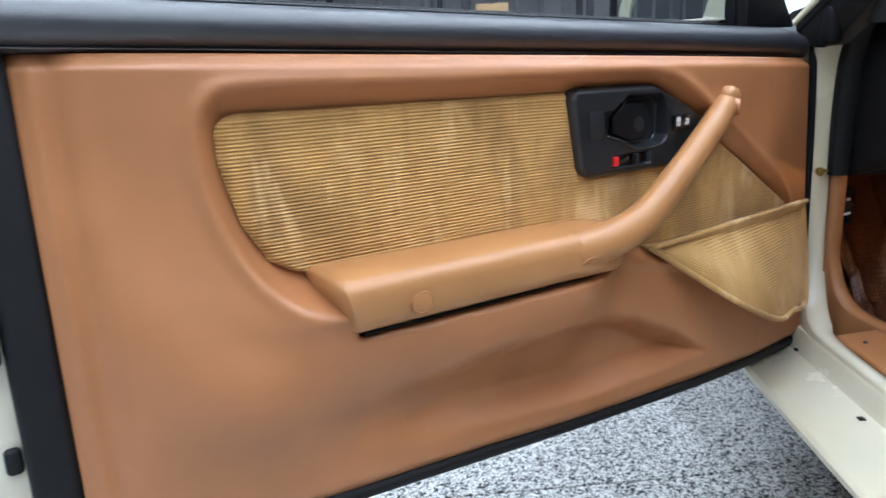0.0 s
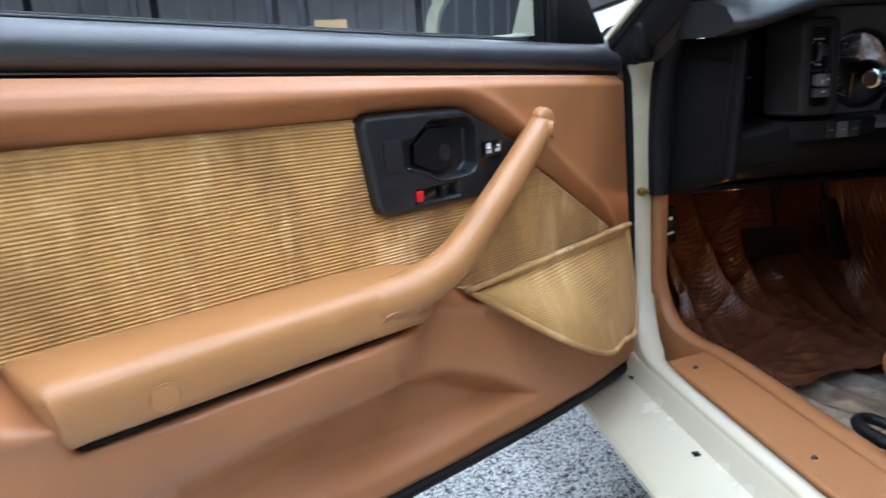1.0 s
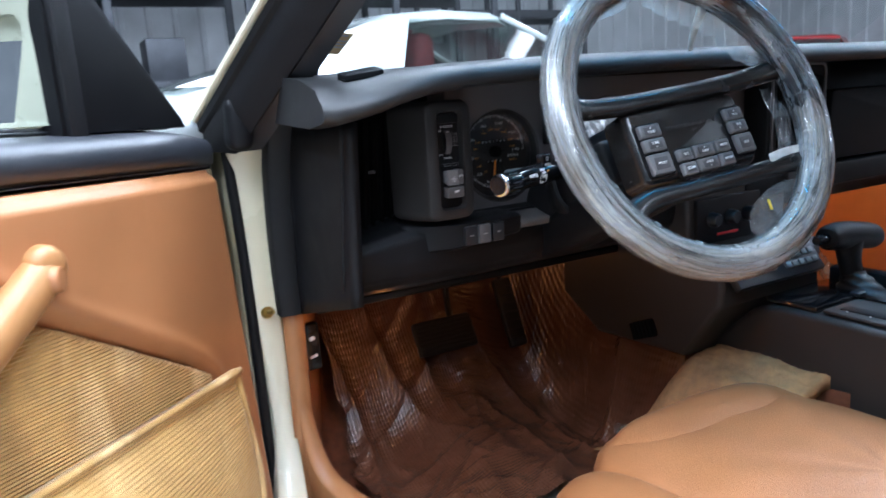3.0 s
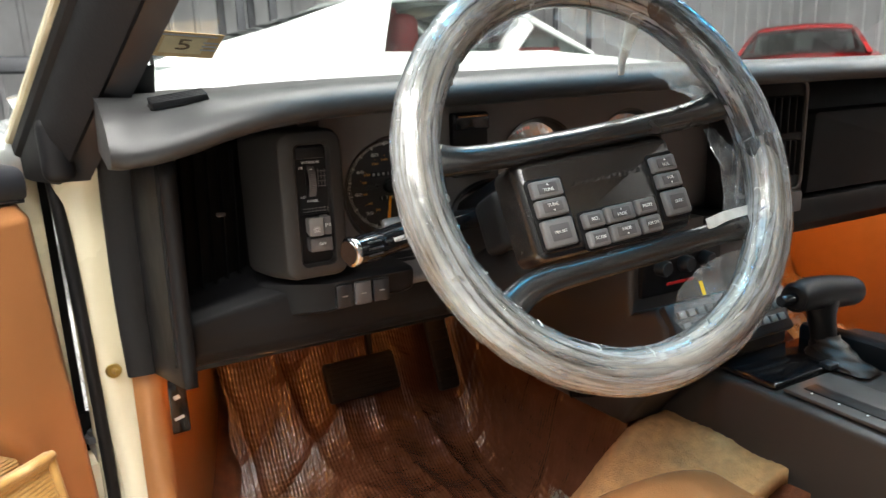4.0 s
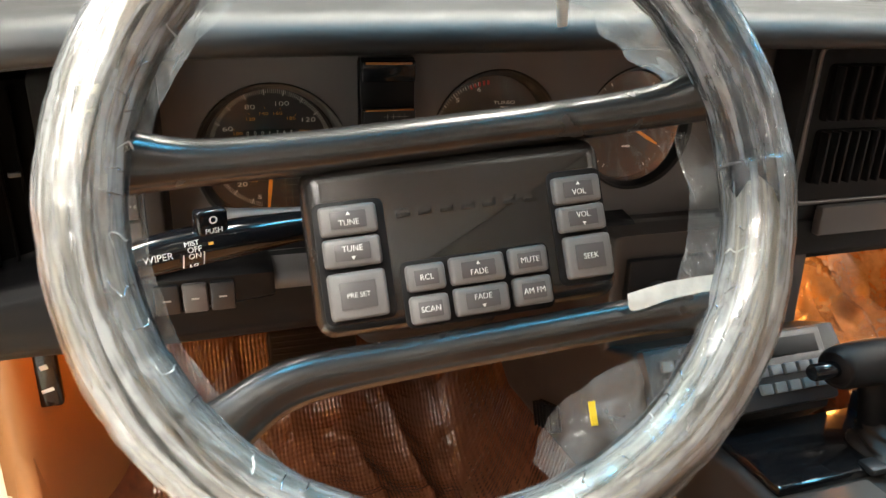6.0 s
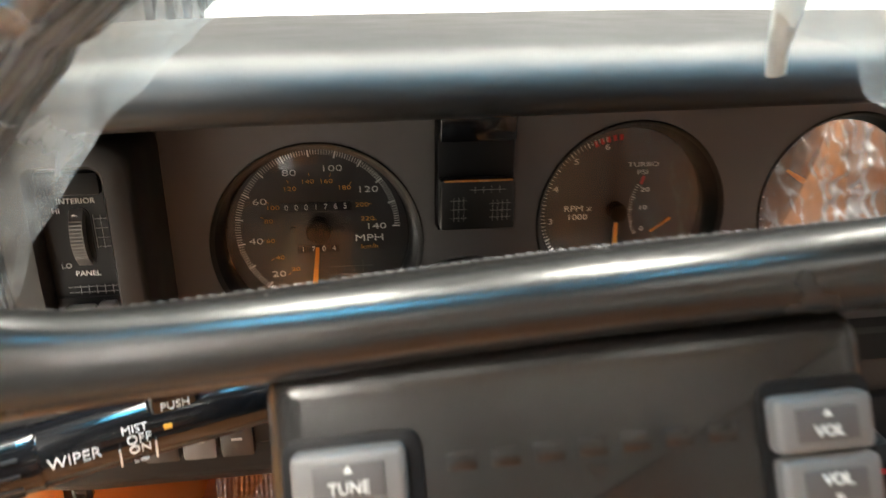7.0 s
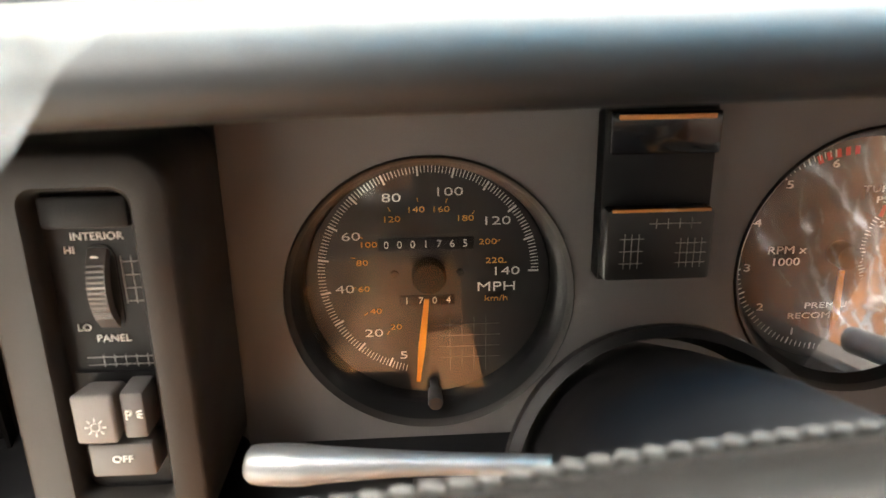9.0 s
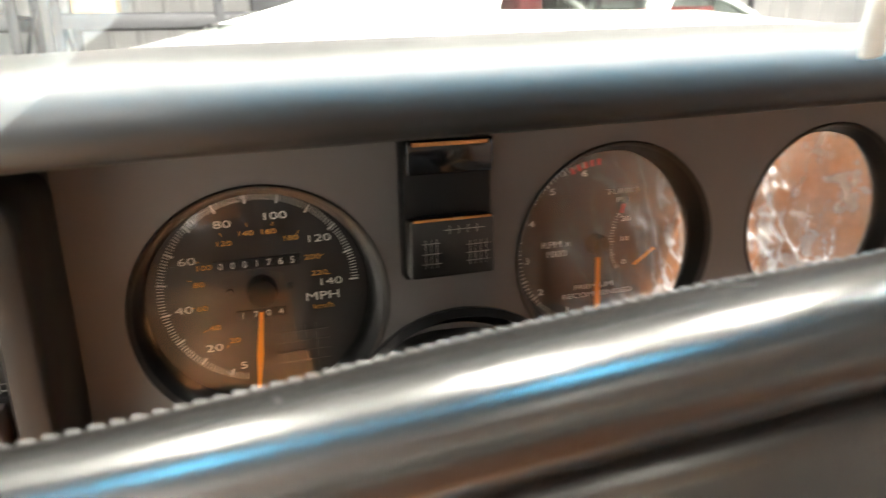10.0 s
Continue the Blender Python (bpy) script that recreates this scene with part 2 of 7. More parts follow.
def ribbed_film():
    """Brown film with a fine square weave and sharp creases."""
    m = material("brown_floor_film", (0.105, 0.043, 0.024), 0.24, vary=0.25, scale=10, stain=0.5, stain_colour=(0.05, 0.020, 0.012), spec=0.9, rough_vary=0.08)
    t = m.node_tree
    co = t.nodes.new("ShaderNodeTexCoord")
    last = None
    for way, scale, depth in (("X", 52, 0.0011), ("Y", 44, 0.0007)):
        w = t.nodes.new("ShaderNodeTexWave")
        w.bands_direction = way
        w.inputs["Scale"].default_value, w.inputs["Distortion"].default_value, w.inputs["Detail"].default_value, w.inputs["Detail Scale"].default_value = scale, 1.6, 1, 0.5
        t.links.new(co.outputs["Object"], w.inputs["Vector"])
        bn = t.nodes.new("ShaderNodeBump")
        bn.inputs["Strength"].default_value, bn.inputs["Distance"].default_value = 0.6, depth
        t.links.new(w.outputs["Fac"], bn.inputs["Height"])
        if last:
            t.links.new(last, bn.inputs["Normal"])
        last = bn.outputs["Normal"]
    for scale, depth in ((5, 0.007), (16, 0.0018)):
        n = t.nodes.new("ShaderNodeTexNoise")
        n.inputs["Scale"].default_value, n.inputs["Detail"].default_value, n.inputs["Distortion"].default_value = scale, 3, 0.9
        n.noise_type = "RIDGED_MULTIFRACTAL"
        t.links.new(co.outputs["Object"], n.inputs["Vector"])
        bn = t.nodes.new("ShaderNodeBump")
        bn.inputs["Strength"].default_value, bn.inputs["Distance"].default_value = 0.9, depth
        t.links.new(n.outputs["Fac"], bn.inputs["Height"])
        t.links.new(last, bn.inputs["Normal"])
        last = bn.outputs["Normal"]
    t.links.new(last, t.nodes["Principled BSDF"].inputs["Normal"])
    return m


FILM_BROWN = ribbed_film()
GLASS = pane_material("clear_glass", (0.93, 0.96, 0.95))
LENS = pane_material("gauge_lens", (0.94, 0.94, 0.94), 0.03, 1.62)
CAR_GLASS = pane_material("dark_car_glass", (0.55, 0.60, 0.58))
ROOF_GLASS = pane_material("roof_glass", (0.08, 0.085, 0.085))
MIRROR = material("mirror_glass", (0.75, 0.78, 0.8), 0.02, metal=1.0, vary=0.0, rough_vary=0)
DIAL = material("dial_face", (0.008, 0.0075, 0.0075), 0.4, vary=0.1)
PAPER = material("sticker_paper", (0.62, 0.42, 0.20), 0.6, vary=0.1, scale=60)
PAPER_PALE = material("sticker_pale", (0.75, 0.62, 0.36), 0.6, vary=0.1, scale=60)
LAMP_GLOW = material("lamp_diffuser", (0.9, 0.9, 0.9), 0.5, vary=0, emit=(0.92, 0.97, 1.0), strength=9.0)
ORANGE_GLOW = material("courtesy_lens", (0.9, 0.4, 0.1), 0.4, vary=0, emit=(1.0, 0.35, 0.06), strength=5.0)
# Same cladding darkened in colour, so the mirror reflects a dim room.
WALL_SHADED = material("shaded_metal_cladding", (0.11, 0.115, 0.12), 0.55, vary=0.12, scale=3, bump=0.05, stain=0.3)
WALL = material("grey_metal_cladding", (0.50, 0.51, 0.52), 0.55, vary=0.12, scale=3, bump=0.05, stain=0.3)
DARK = material("grey_ceiling_paint", (0.45, 0.46, 0.47), 0.8, vary=0.2, scale=3)


def terrazzo():
    """Black, grey and white chips in two sizes, set close in a pale binder."""
    m = bpy.data.materials.new("speckled_floor")
    m.use_nodes = True
    t = m.node_tree
    b = t.nodes["Principled BSDF"]
    b.inputs["Roughness"].default_value = 0.38
    b.inputs["Specular IOR Level"].default_value = 0.3
    co = t.nodes.new("ShaderNodeTexCoord")
    bend = t.nodes.new("ShaderNodeTexNoise")
    bend.inputs["Scale"].default_value, bend.inputs["Detail"].default_value = 220, 2
    t.links.new(co.outputs["Object"], bend.inputs["Vector"])
    shift = t.nodes.new("ShaderNodeVectorMath")
    shift.operation = "MULTIPLY_ADD"
    shift.inputs[1].default_value = (0.008, 0.008, 0.0)
    t.links.new(bend.outputs["Color"], shift.inputs[0])
    t.links.new(co.outputs["Object"], shift.inputs[2])
    out = None
    for scale, stops in ((190, ((0.0, 0.02), (0.11, 0.10), (0.18, 0.38), (0.36, 0.66), (0.60, 0.84), (1.0, 0.9))), (420, ((0.0, 0.05), (0.13, 0.35), (0.20, 0.94), (1.0, 1.0)))):
        v = t.nodes.new("ShaderNodeTexVoronoi")
        v.inputs["Scale"].default_value = scale
        t.links.new(shift.outputs[0], v.inputs["Vector"])
        grey = t.nodes.new("ShaderNodeSeparateColor")
        t.links.new(v.outputs["Color"], grey.inputs[0])
        ramp = t.nodes.new("ShaderNodeValToRGB")
        ramp.color_ramp.interpolation = "CONSTANT"
        e = ramp.color_ramp.elements
        for k, (at, g) in enumerate(stops):
            el = e[k] if k < 2 else e.new(at)
            el.position, el.color = at, (g, g, g * 0.985, 1)
        t.links.new(grey.outputs[0], ramp.inputs["Fac"])
        if out is None:
            out = ramp.outputs["Color"]
        else:
            mix = t.nodes.new("ShaderNodeMix")
            mix.data_type, mix.blend_type = "RGBA", "MULTIPLY"
            mix.inputs["Factor"].default_value = 1
            t.links.new(out, mix.inputs["A"])
            t.links.new(ramp.outputs["Color"], mix.inputs["B"])
            out = mix.outputs["Result"]
    t.links.new(out, b.inputs["Base Color"])
    return m


TERRAZZO = terrazzo()


# ---- mesh helpers ----
def to_mesh(name, verts, faces, mat, smooth=True, uvs=None):
    me = bpy.data.meshes.new(name)
    me.from_pydata([tuple(v) for v in verts], [], [tuple(f) for f in faces])
    me.validate()
    me.materials.append(mat)
    if smooth:
        me.shade_smooth()
    if uvs is not None:
        layer = me.uv_layers.new(name="UVMap")
        for loop in me.loops:
            layer.data[loop.index].uv = uvs[loop.vertex_index]
    return me


def thing(name, label, category, group="", kind="", m=None):
    ob = new(name)
    ob.empty_display_size = 0.05
    if m is not None:
        ob.matrix_world = m
    return tagged(ob, label, category, group, kind)


def part(name, me, parent, label="", m=None):
    ob = new(name, me)
    ob.parent = parent
    if m is not None:
        ob.matrix_local = m
    if label:
        ob["label"] = label
    return ob


def sharp(me, angle=35):
    me.set_sharp_from_angle(angle=radians(angle))
    return me


def from_bm(name, bm, mat, smooth=True, angle=35):
    me = bpy.data.meshes.new(name)
    bmesh.ops.recalc_face_normals(bm, faces=bm.faces)
    bm.to_mesh(me)
    bm.free()
    me.materials.append(mat)
    if smooth:
        me.shade_smooth()
        sharp(me, angle)
    return me


def block(name, size, mat, bevel=0.003, at=(0, 0, 0), seg=2, taper=(1, 1)):
    """A box with rounded edges, centred at a place; taper scales its +y face in x and z."""
    bm = bmesh.new()
    bmesh.ops.create_cube(bm, size=1)
    for v in bm.verts:
        if v.co.y > 0:
            v.co.x *= taper[0]
            v.co.z *= taper[1]
        v.co = Vector((v.co.x * size[0], v.co.y * size[1], v.co.z * size[2])) + Vector(at)
    if bevel:
        bmesh.ops.bevel(bm, geom=bm.edges, offset=min(bevel, min(size) * 0.45), segments=seg, profile=0.5, affect="EDGES")
    return from_bm(name, bm, mat)


def prism(name, outline, depth, mat, bevel=0.0, seg=2, holes=(), front_only=False):
    """An outline in x and z, extruded from y = 0 (front) to y = depth, its front edge rounded."""
    bm = bmesh.new()
    front = [bm.verts.new((x, 0, z)) for x, z in outline]
    f = bm.faces.new(front)
    r = bmesh.ops.extrude_face_region(bm, geom=[f])
    bmesh.ops.translate(bm, vec=(0, depth, 0), verts=[g for g in r["geom"] if isinstance(g, bmesh.types.BMVert)])
    bm.verts.ensure_lookup_table()
    if bevel:
        edges = [e for e in bm.edges if all(abs(v.co.y) < 1e-6 for v in e.verts)]
        bmesh.ops.bevel(bm, geom=edges, offset=bevel, segments=seg, profile=0.5, affect="EDGES")
    return from_bm(name, bm, mat)


def smooth_path(points, n):
    """A smooth run of n points through the given ones."""
    p = np.array(points, float)
    t = np.linspace(0, len(p) - 1, n)
    i = np.clip(t.astype(int), 0, len(p) - 2)
    f = (t - i)[:, None]
    a, b, c, d = p[np.maximum(i - 1, 0)], p[i], p[i + 1], p[np.minimum(i + 2, len(p) - 1)]
    return 0.5 * (2 * b + (c - a) * f + (2 * a - 5 * b + 4 * c - d) * f**2 + (3 * b - a - 3 * c + d) * f**3)


def tube(name, points, radius, mat, n=40, sides=16, up=(0, 0, 1), closed=False, smooth=True):
    """A tube along points; radius: one number, or (wide, high) pairs, one for each given point."""
    path = np.array(points, float) if closed else smooth_path(points, n)
    n = len(path)
    if np.ndim(radius) == 0:
        rad = np.full((n, 2), radius)
    else:
        rad = smooth_path(radius, n)
    verts, faces = [], []
    for k in range(n):
        ahead = path[(k + 1) % n] - path[k - 1] if closed else path[min(k + 1, n - 1)] - path[max(k - 1, 0)]
        ahead /= np.linalg.norm(ahead)
        side = np.cross(ahead, up)
        side /= np.linalg.norm(side) + 1e-9
        above = np.cross(side, ahead)
        for s in range(sides):
            a = 2 * math.pi * s / sides
            verts.append(path[k] + side * math.cos(a) * rad[k][0] + above * math.sin(a) * rad[k][1])
    for k in range(n if closed else n - 1):
        for s in range(sides):
            k2, s2 = (k + 1) % n, (s + 1) % sides
            faces.append((k * sides + s, k * sides + s2, k2 * sides + s2, k2 * sides + s))
    if not closed:
        faces.append(tuple(range(sides))[::-1])
        faces.append(tuple((n - 1) * sides + s for s in range(sides)))
    return to_mesh(name, verts, faces, mat, smooth)


def sheet(name, fn, nu, nv, mat, back=None, smooth=True):
    """A surface fn(u, v), u and v from 0 to 1; with back (a vector) it is closed into a solid of that depth."""
    verts = [Vector(fn(i / nu, j / nv)) for j in range(nv + 1) for i in range(nu + 1)]
    w = nu + 1
    faces = [(j * w + i, j * w + i + 1, (j + 1) * w + i + 1, (j + 1) * w + i) for j in range(nv) for i in range(nu)]
    if back is not None:
        n = len(verts)
        ring = [i for i in range(w)] + [j * w + nu for j in range(1, nv + 1)] + [nv * w + i for i in range(nu - 1, -1, -1)] + [j * w for j in range(nv - 1, 0, -1)]
        faces += [tuple(n + i for i in reversed(f)) for f in faces]
        verts += [v + Vector(back) for v in verts]
        m = len(ring)
        faces += [(ring[k], n + ring[k], n + ring[(k + 1) % m], ring[(k + 1) % m]) for k in range(m)]
    return to_mesh(name, verts, faces, mat, smooth)


def loft(name, sections, mat, closed=False, cap=True, smooth=True, angle=40):
    """Faces between sections, each the same number of points."""
    n = len(sections[0])
    verts = [p for s in sections for p in s]
    faces = []
    for k in range(len(sections) - 1):
        for i in range(n if closed else n - 1):
            j = (i + 1) % n
            faces.append((k * n + i, k * n + j, (k + 1) * n + j, (k + 1) * n + i))
    if closed and cap:
        faces.append(tuple(range(n))[::-1])
        faces.append(tuple((len(sections) - 1) * n + i for i in range(n)))
    me = to_mesh(name, verts, faces, mat, smooth)
    return sharp(me, angle) if smooth else me


def lathe(name, profile, mat, sides=48, axis="y", angle=35):
    """Profile of (radius, along) turned round the axis."""
    verts, faces = [], []
    for r, a in profile:
        for s in range(sides):
            c, d = r * math.cos(2 * math.pi * s / sides), r * math.sin(2 * math.pi * s / sides)
            verts.append((c, a, d) if axis == "y" else (c, d, a) if axis == "z" else (a, c, d))
    for k in range(len(profile) - 1):
        for s in range(sides):
            s2 = (s + 1) % sides
            faces.append((k * sides + s, k * sides + s2, (k + 1) * sides + s2, (k + 1) * sides + s))
    bm = bmesh.new()
    vs = [bm.verts.new(v) for v in verts]
    for f in faces:
        try:
            bm.faces.new([vs[i] for i in f])
        except ValueError:
            pass
    bmesh.ops.remove_doubles(bm, verts=bm.verts, dist=1e-6)
    return from_bm(name, bm, mat, angle=angle)


def join(name, meshes, mat=None, smooth=False):
    """One mesh out of (mesh, pose) pairs; the first one's material, or mat."""
    bm = bmesh.new()
    keep = mat or meshes[0][0].materials[0]
    for me, m in meshes:
        part_bm = bmesh.new()
        part_bm.from_mesh(me)
        part_bm.transform(m)
        tmp = bpy.data.meshes.new("tmp")
        part_bm.to_mesh(tmp)
        part_bm.free()
        bm.from_mesh(tmp)
        bpy.data.meshes.remove(tmp)
    out = bpy.data.meshes.new(name)
    bm.to_mesh(out)
    bm.free()
    out.materials.append(keep)
    if smooth:
        out.shade_smooth()
    return out


def text_mesh(body, size, wide=1.0, depth=0.0003):
    """Lettering in x and z, centred, facing -y."""
    cu = bpy.data.curves.new("lettering", "FONT")
    cu.body, cu.size, cu.align_x, cu.align_y, cu.extrude = body, size, "CENTER", "CENTER", depth
    cu.resolution_u, cu.offset = 3, -0.008 * size
    ob = new("lettering", cu)
    bpy.context.view_layer.update()
    me = bpy.data.meshes.new_from_object(ob.evaluated_get(bpy.context.evaluated_depsgraph_get()))
    bpy.data.objects.remove(ob)
    bpy.data.curves.remove(cu)
    me.transform(Matrix.Rotation(radians(90), 4, "X") @ Matrix.Diagonal((wide, 1, 1, 1)))
    return me


def rounded(w, h, r, n=5, cx=0.0, cz=0.0):
    """A rounded rectangle's outline in x and z."""
    pts = []
    for sx, sz, a0 in ((1, -1, -90), (1, 1, 0), (-1, 1, 90), (-1, -1, 180)):
        for k in range(n + 1):
            a = radians(a0 + 90 * k / n)
            pts.append((cx + sx * (w / 2 - r) + r * math.cos(a), cz + sz * (h / 2 - r) + r * math.sin(a)))
    return pts


def step(a, b, x):
    t = min(1.0, max(0.0, (x - a) / (b - a)))
    return t * t * (3 - 2 * t)


def inside(x, z, poly):
    """Signed distance from (x, z) to a polygon's edge, above zero inside."""
    best, hit = 1e9, False
    for (x1, z1), (x2, z2) in zip(poly, poly[1:] + poly[:1]):
        dx, dz = x2 - x1, z2 - z1
        f = min(1.0, max(0.0, ((x - x1) * dx + (z - z1) * dz) / (dx * dx + dz * dz + 1e-12)))
        best = min(best, math.hypot(x - x1 - f * dx, z - z1 - f * dz))
        if (z1 > z) != (z2 > z) and x < (x2 - x1) * (z - z1) / (z2 - z1) + x1:
            hit = not hit
    return best if hit else -best


# ---- the room ----
def floor_slab():
    """Speckled tiles, turned a little from the car, with dark joints between them."""
    base = thing("floor", "grey and white speckled terrazzo tile floor", "floor", kind="structure")
    part("bed", block("bed", (26, 17, 0.04), material("joint_grout", (0.08, 0.08, 0.085), 0.8), 0, (5.6, 2, -0.027)), base)
    tile = block("tile", (1.196, 1.196, 0.02), TERRAZZO, 0.0015, (0, 0, -0.010), 1)
    ang = radians(8)
    for i in range(-4, 13):
        for j in range(-4, 6):
            x, y = -0.18 + (i + 0.4) * 1.2, 1.22 + (j + 0.5) * 1.2
            x0, y0 = -0.18, 1.22
            dx, dy = x - x0, y - y0
            part("tile", tile, base, m=pose(x0 + dx * math.cos(ang) - dy * math.sin(ang), y0 + dx * math.sin(ang) + dy * math.cos(ang), 0, 0, 0, 8))
    return base


floor_slab()


def clad_wall(name, length, height, at, turn, mat):
    """Ribbed metal cladding."""
    prof, x = [], -length / 2
    while x < length / 2:
        prof += [(x, 0), (x + 0.24, 0), (x + 0.26, -0.025), (x + 0.30, -0.025)]
        x += 0.32
    secs = [[(px, py, z) for px, py in prof] for z in (0, height)]
    secs = [secs[0], secs[1], [(px, 0.12, height) for px, py in prof], [(px, 0.12, 0) for px, py in prof]]
    ob = new(name, loft(name, secs, mat, angle=20))
    ob.matrix_world = pose(*at, 0, 0, turn)
    return tagged(ob, "grey ribbed metal cladding wall of the garage", "wall", kind="structure")


clad_wall("wall_north", 20, CEILING, (4.5, 10.2, 0), 0, WALL)
clad_wall("wall_south", 20, CEILING, (4.5, -5.2, 0), 180, WALL_SHADED)
clad_wall("wall_west", 15.6, CEILING, (-5.0, 2.5, 0), 90, WALL_SHADED)
clad_wall("wall_east", 15.6, CEILING, (14.0, 2.5, 0), -90, WALL)
ceiling = new("ceiling", block("ceiling", (19.6, 16.0, 0.1), DARK, 0, (4.5, 2.5, CEILING + 0.05)))
tagged(ceiling, "grey painted flat garage ceiling", "ceiling", kind="structure")


def tube_light():
    fix = thing("ceiling_light", "long white tube light under the ceiling", "lamp", "ceiling lights")
    part("housing", block("housing", (0.32, 2.58, 0.05), WHITE_PAINT, 0.005, (0, 0, -0.04)), fix)
    part("diffuser", block("diffuser", (0.28, 2.54, 0.05), LAMP_GLOW, 0.01, (0, 0, -0.085)), fix)
    part("hanger", block("hanger", (0.02, 0.02, 0.04), STEEL, 0, (0, 0.9, -0.01)), fix)
    part("hanger", block("hanger", (0.02, 0.02, 0.04), STEEL, 0, (0, -0.9, -0.01)), fix)
    return fix


lamp = tube_light()
lamp.matrix_world = pose(LAMP_ROWS[0][0], LAMP_ROWS[0][1], CEILING)
for lx, ly in LAMP_ROWS[1:]:
    copy_thing(lamp, pose(lx, ly, CEILING))


# ---- the open door ----
DOOR = pose(-0.697 * 0.6, 0.697 * 0.8, 0, 0, 0, 36.87)


def d_top(s):
    return 0.857 - 0.026 * (s - 0.086)


def d_bottom(s):
    return 0.320 - 0.044 * (s - 0.363)


def ramp(x, table):
    return float(np.interp(x, [a for a, b in table], [b for a, b in table]))


def rounder(poly, times=2):
    """The polygon with its corners cut round."""
    for _ in range(times):
        poly = [(a[0] * (1 - f) + b[0] * f, a[1] * (1 - f) + b[1] * f) for a, b in zip(poly, poly[1:] + poly[:1]) for f in (0.25, 0.75)]
    return poly


RECESS = [(0.249, 0.806), (0.30, 0.811), (0.50, 0.806), (0.735, 0.806), (0.90, 0.808), (0.96, 0.785), (1.04, 0.735), (1.10, 0.695), (1.29, 0.575),
          (1.27, 0.50), (0.90, 0.53), (0.80, 0.57), (0.50, 0.57), (0.345, 0.578), (0.297, 0.603), (0.262, 0.66), (0.241, 0.745)]
RECESS = rounder(RECESS)
SCOOP = [(0.30, 0.46), (0.55, 0.480), (0.735, 0.474), (0.85, 0.446), (0.95, 0.398), (1.03, 0.345), (0.754, 0.345), (0.45, 0.36), (0.28, 0.40)]
CUP = [(0.797, 0.758), (0.816, 0.762), (0.846, 0.781), (0.915, 0.780), (0.927, 0.768), (0.927, 0.720), (0.914, 0.708), (0.86, 0.706), (0.836, 0.717), (0.797, 0.727)]
SLOT = [(0.811, 0.697), (0.891, 0.699), (0.891, 0.681), (0.811, 0.679)]
DISH = [(0.10, 0.83), (0.17, 0.70), (0.26, 0.56), (0.40, 0.44), (0.60, 0.40)]
PANEL_W = [(0.08, 0.0), (0.10, 0.008), (0.14, 0.022), (0.3, 0.028), (0.75, 0.043), (1.0, 0.043), (1.2, 0.034), (1.34, 0.016), (1.42, 0.010)]
INSERT_W = [(0.25, 0.013), (0.50, 0.021), (0.75, 0.029), (1.05, 0.031), (1.30, 0.026)]


def off_line(x, z, line):
    """Distance from (x, z) to a run of points."""
    best = 1e9
    for (x1, z1), (x2, z2) in zip(line, line[1:]):
        dx, dz = x2 - x1, z2 - z1
        f = min(1.0, max(0.0, ((x - x1) * dx + (z - z1) * dz) / (dx * dx + dz * dz)))
        best = min(best, math.hypot(x - x1 - f * dx, z - z1 - f * dz))
    return best


def panel_point(u, v):
    s = 0.084 + u * (1.388 - 0.04 * v - 0.084)
    z = d_bottom(s) + (d_top(s) - d_bottom(s)) * v
    w = ramp(s, PANEL_W)
    d = inside(s, z, RECESS)
    w -= 0.030 * step(-0.012, 0.020, d) - 0.006
    w += 0.0035 * math.exp(-((d + 0.012) / 0.009) ** 2)
    w += 0.050 * step(0.38, 0.534, z) * (1 - step(0.560, 0.740 - 0.134 * step(0.20, 0.345, s), z)) * step(0.10, 0.350, s) * (1 - step(0.70, 0.84, s)) * (1 - step(0.537, 0.543, z) * step(0.368, 0.390, s))
    w += 0.024 * math.sin(math.pi * min(1.0, v * 1.25)) ** 2 * (1 - step(-0.17, -0.035, d)) * (1 - step(0.45, 0.8, s)) * step(0.12, 0.25, s)
    w -= 0.040 * step(-0.006, 0.050 - 0.022 * step(0.5, 0.8, s), inside(s, z, SCOOP)) * step(0.25, 0.75, s)
    w -= 0.014 * (1 - step(0.0, 0.016, d_top(s) - z)) + 0.012 * (1 - step(0, 0.02, z - d_bottom(s))) + 0.012 * (1 - step(0, 0.012, 1.388 - 0.04 * v - s))
    w += 0.0012 * noise.noise(Vector((s * 9, z * 9, 2))) - 0.03 * step(-0.004, 0.004, inside(s, z, CUP))
    w -= 0.011 * math.exp(-(off_line(s, z, DISH) / 0.06) ** 2) * (1 - step(-0.03, 0.0, d))
    w -= 0.0045 * math.exp(-((s - 0.116) / 0.008) ** 2) - 0.004 * math.exp(-((s - 0.100) / 0.008) ** 2)
    return (s, -w, z)


def insert_left(z):
    return ramp(z, [(0.540, 0.90), (0.552, 0.875), (0.585, 0.80), (0.598, 0.74), (0.6015, 0.37), (0.612, 0.328), (0.627, 0.303), (0.673, 0.276), (0.742, 0.258), (0.770, 0.2575), (0.780, 0.2605), (0.787, 0.268), (0.791, 0.282)])


def insert_right(z):
    return ramp(z, [(0.540, 1.285), (0.568, 1.285), (0.577, 1.269), (0.691, 1.086), (0.745, 0.985), (0.791, 0.905)])


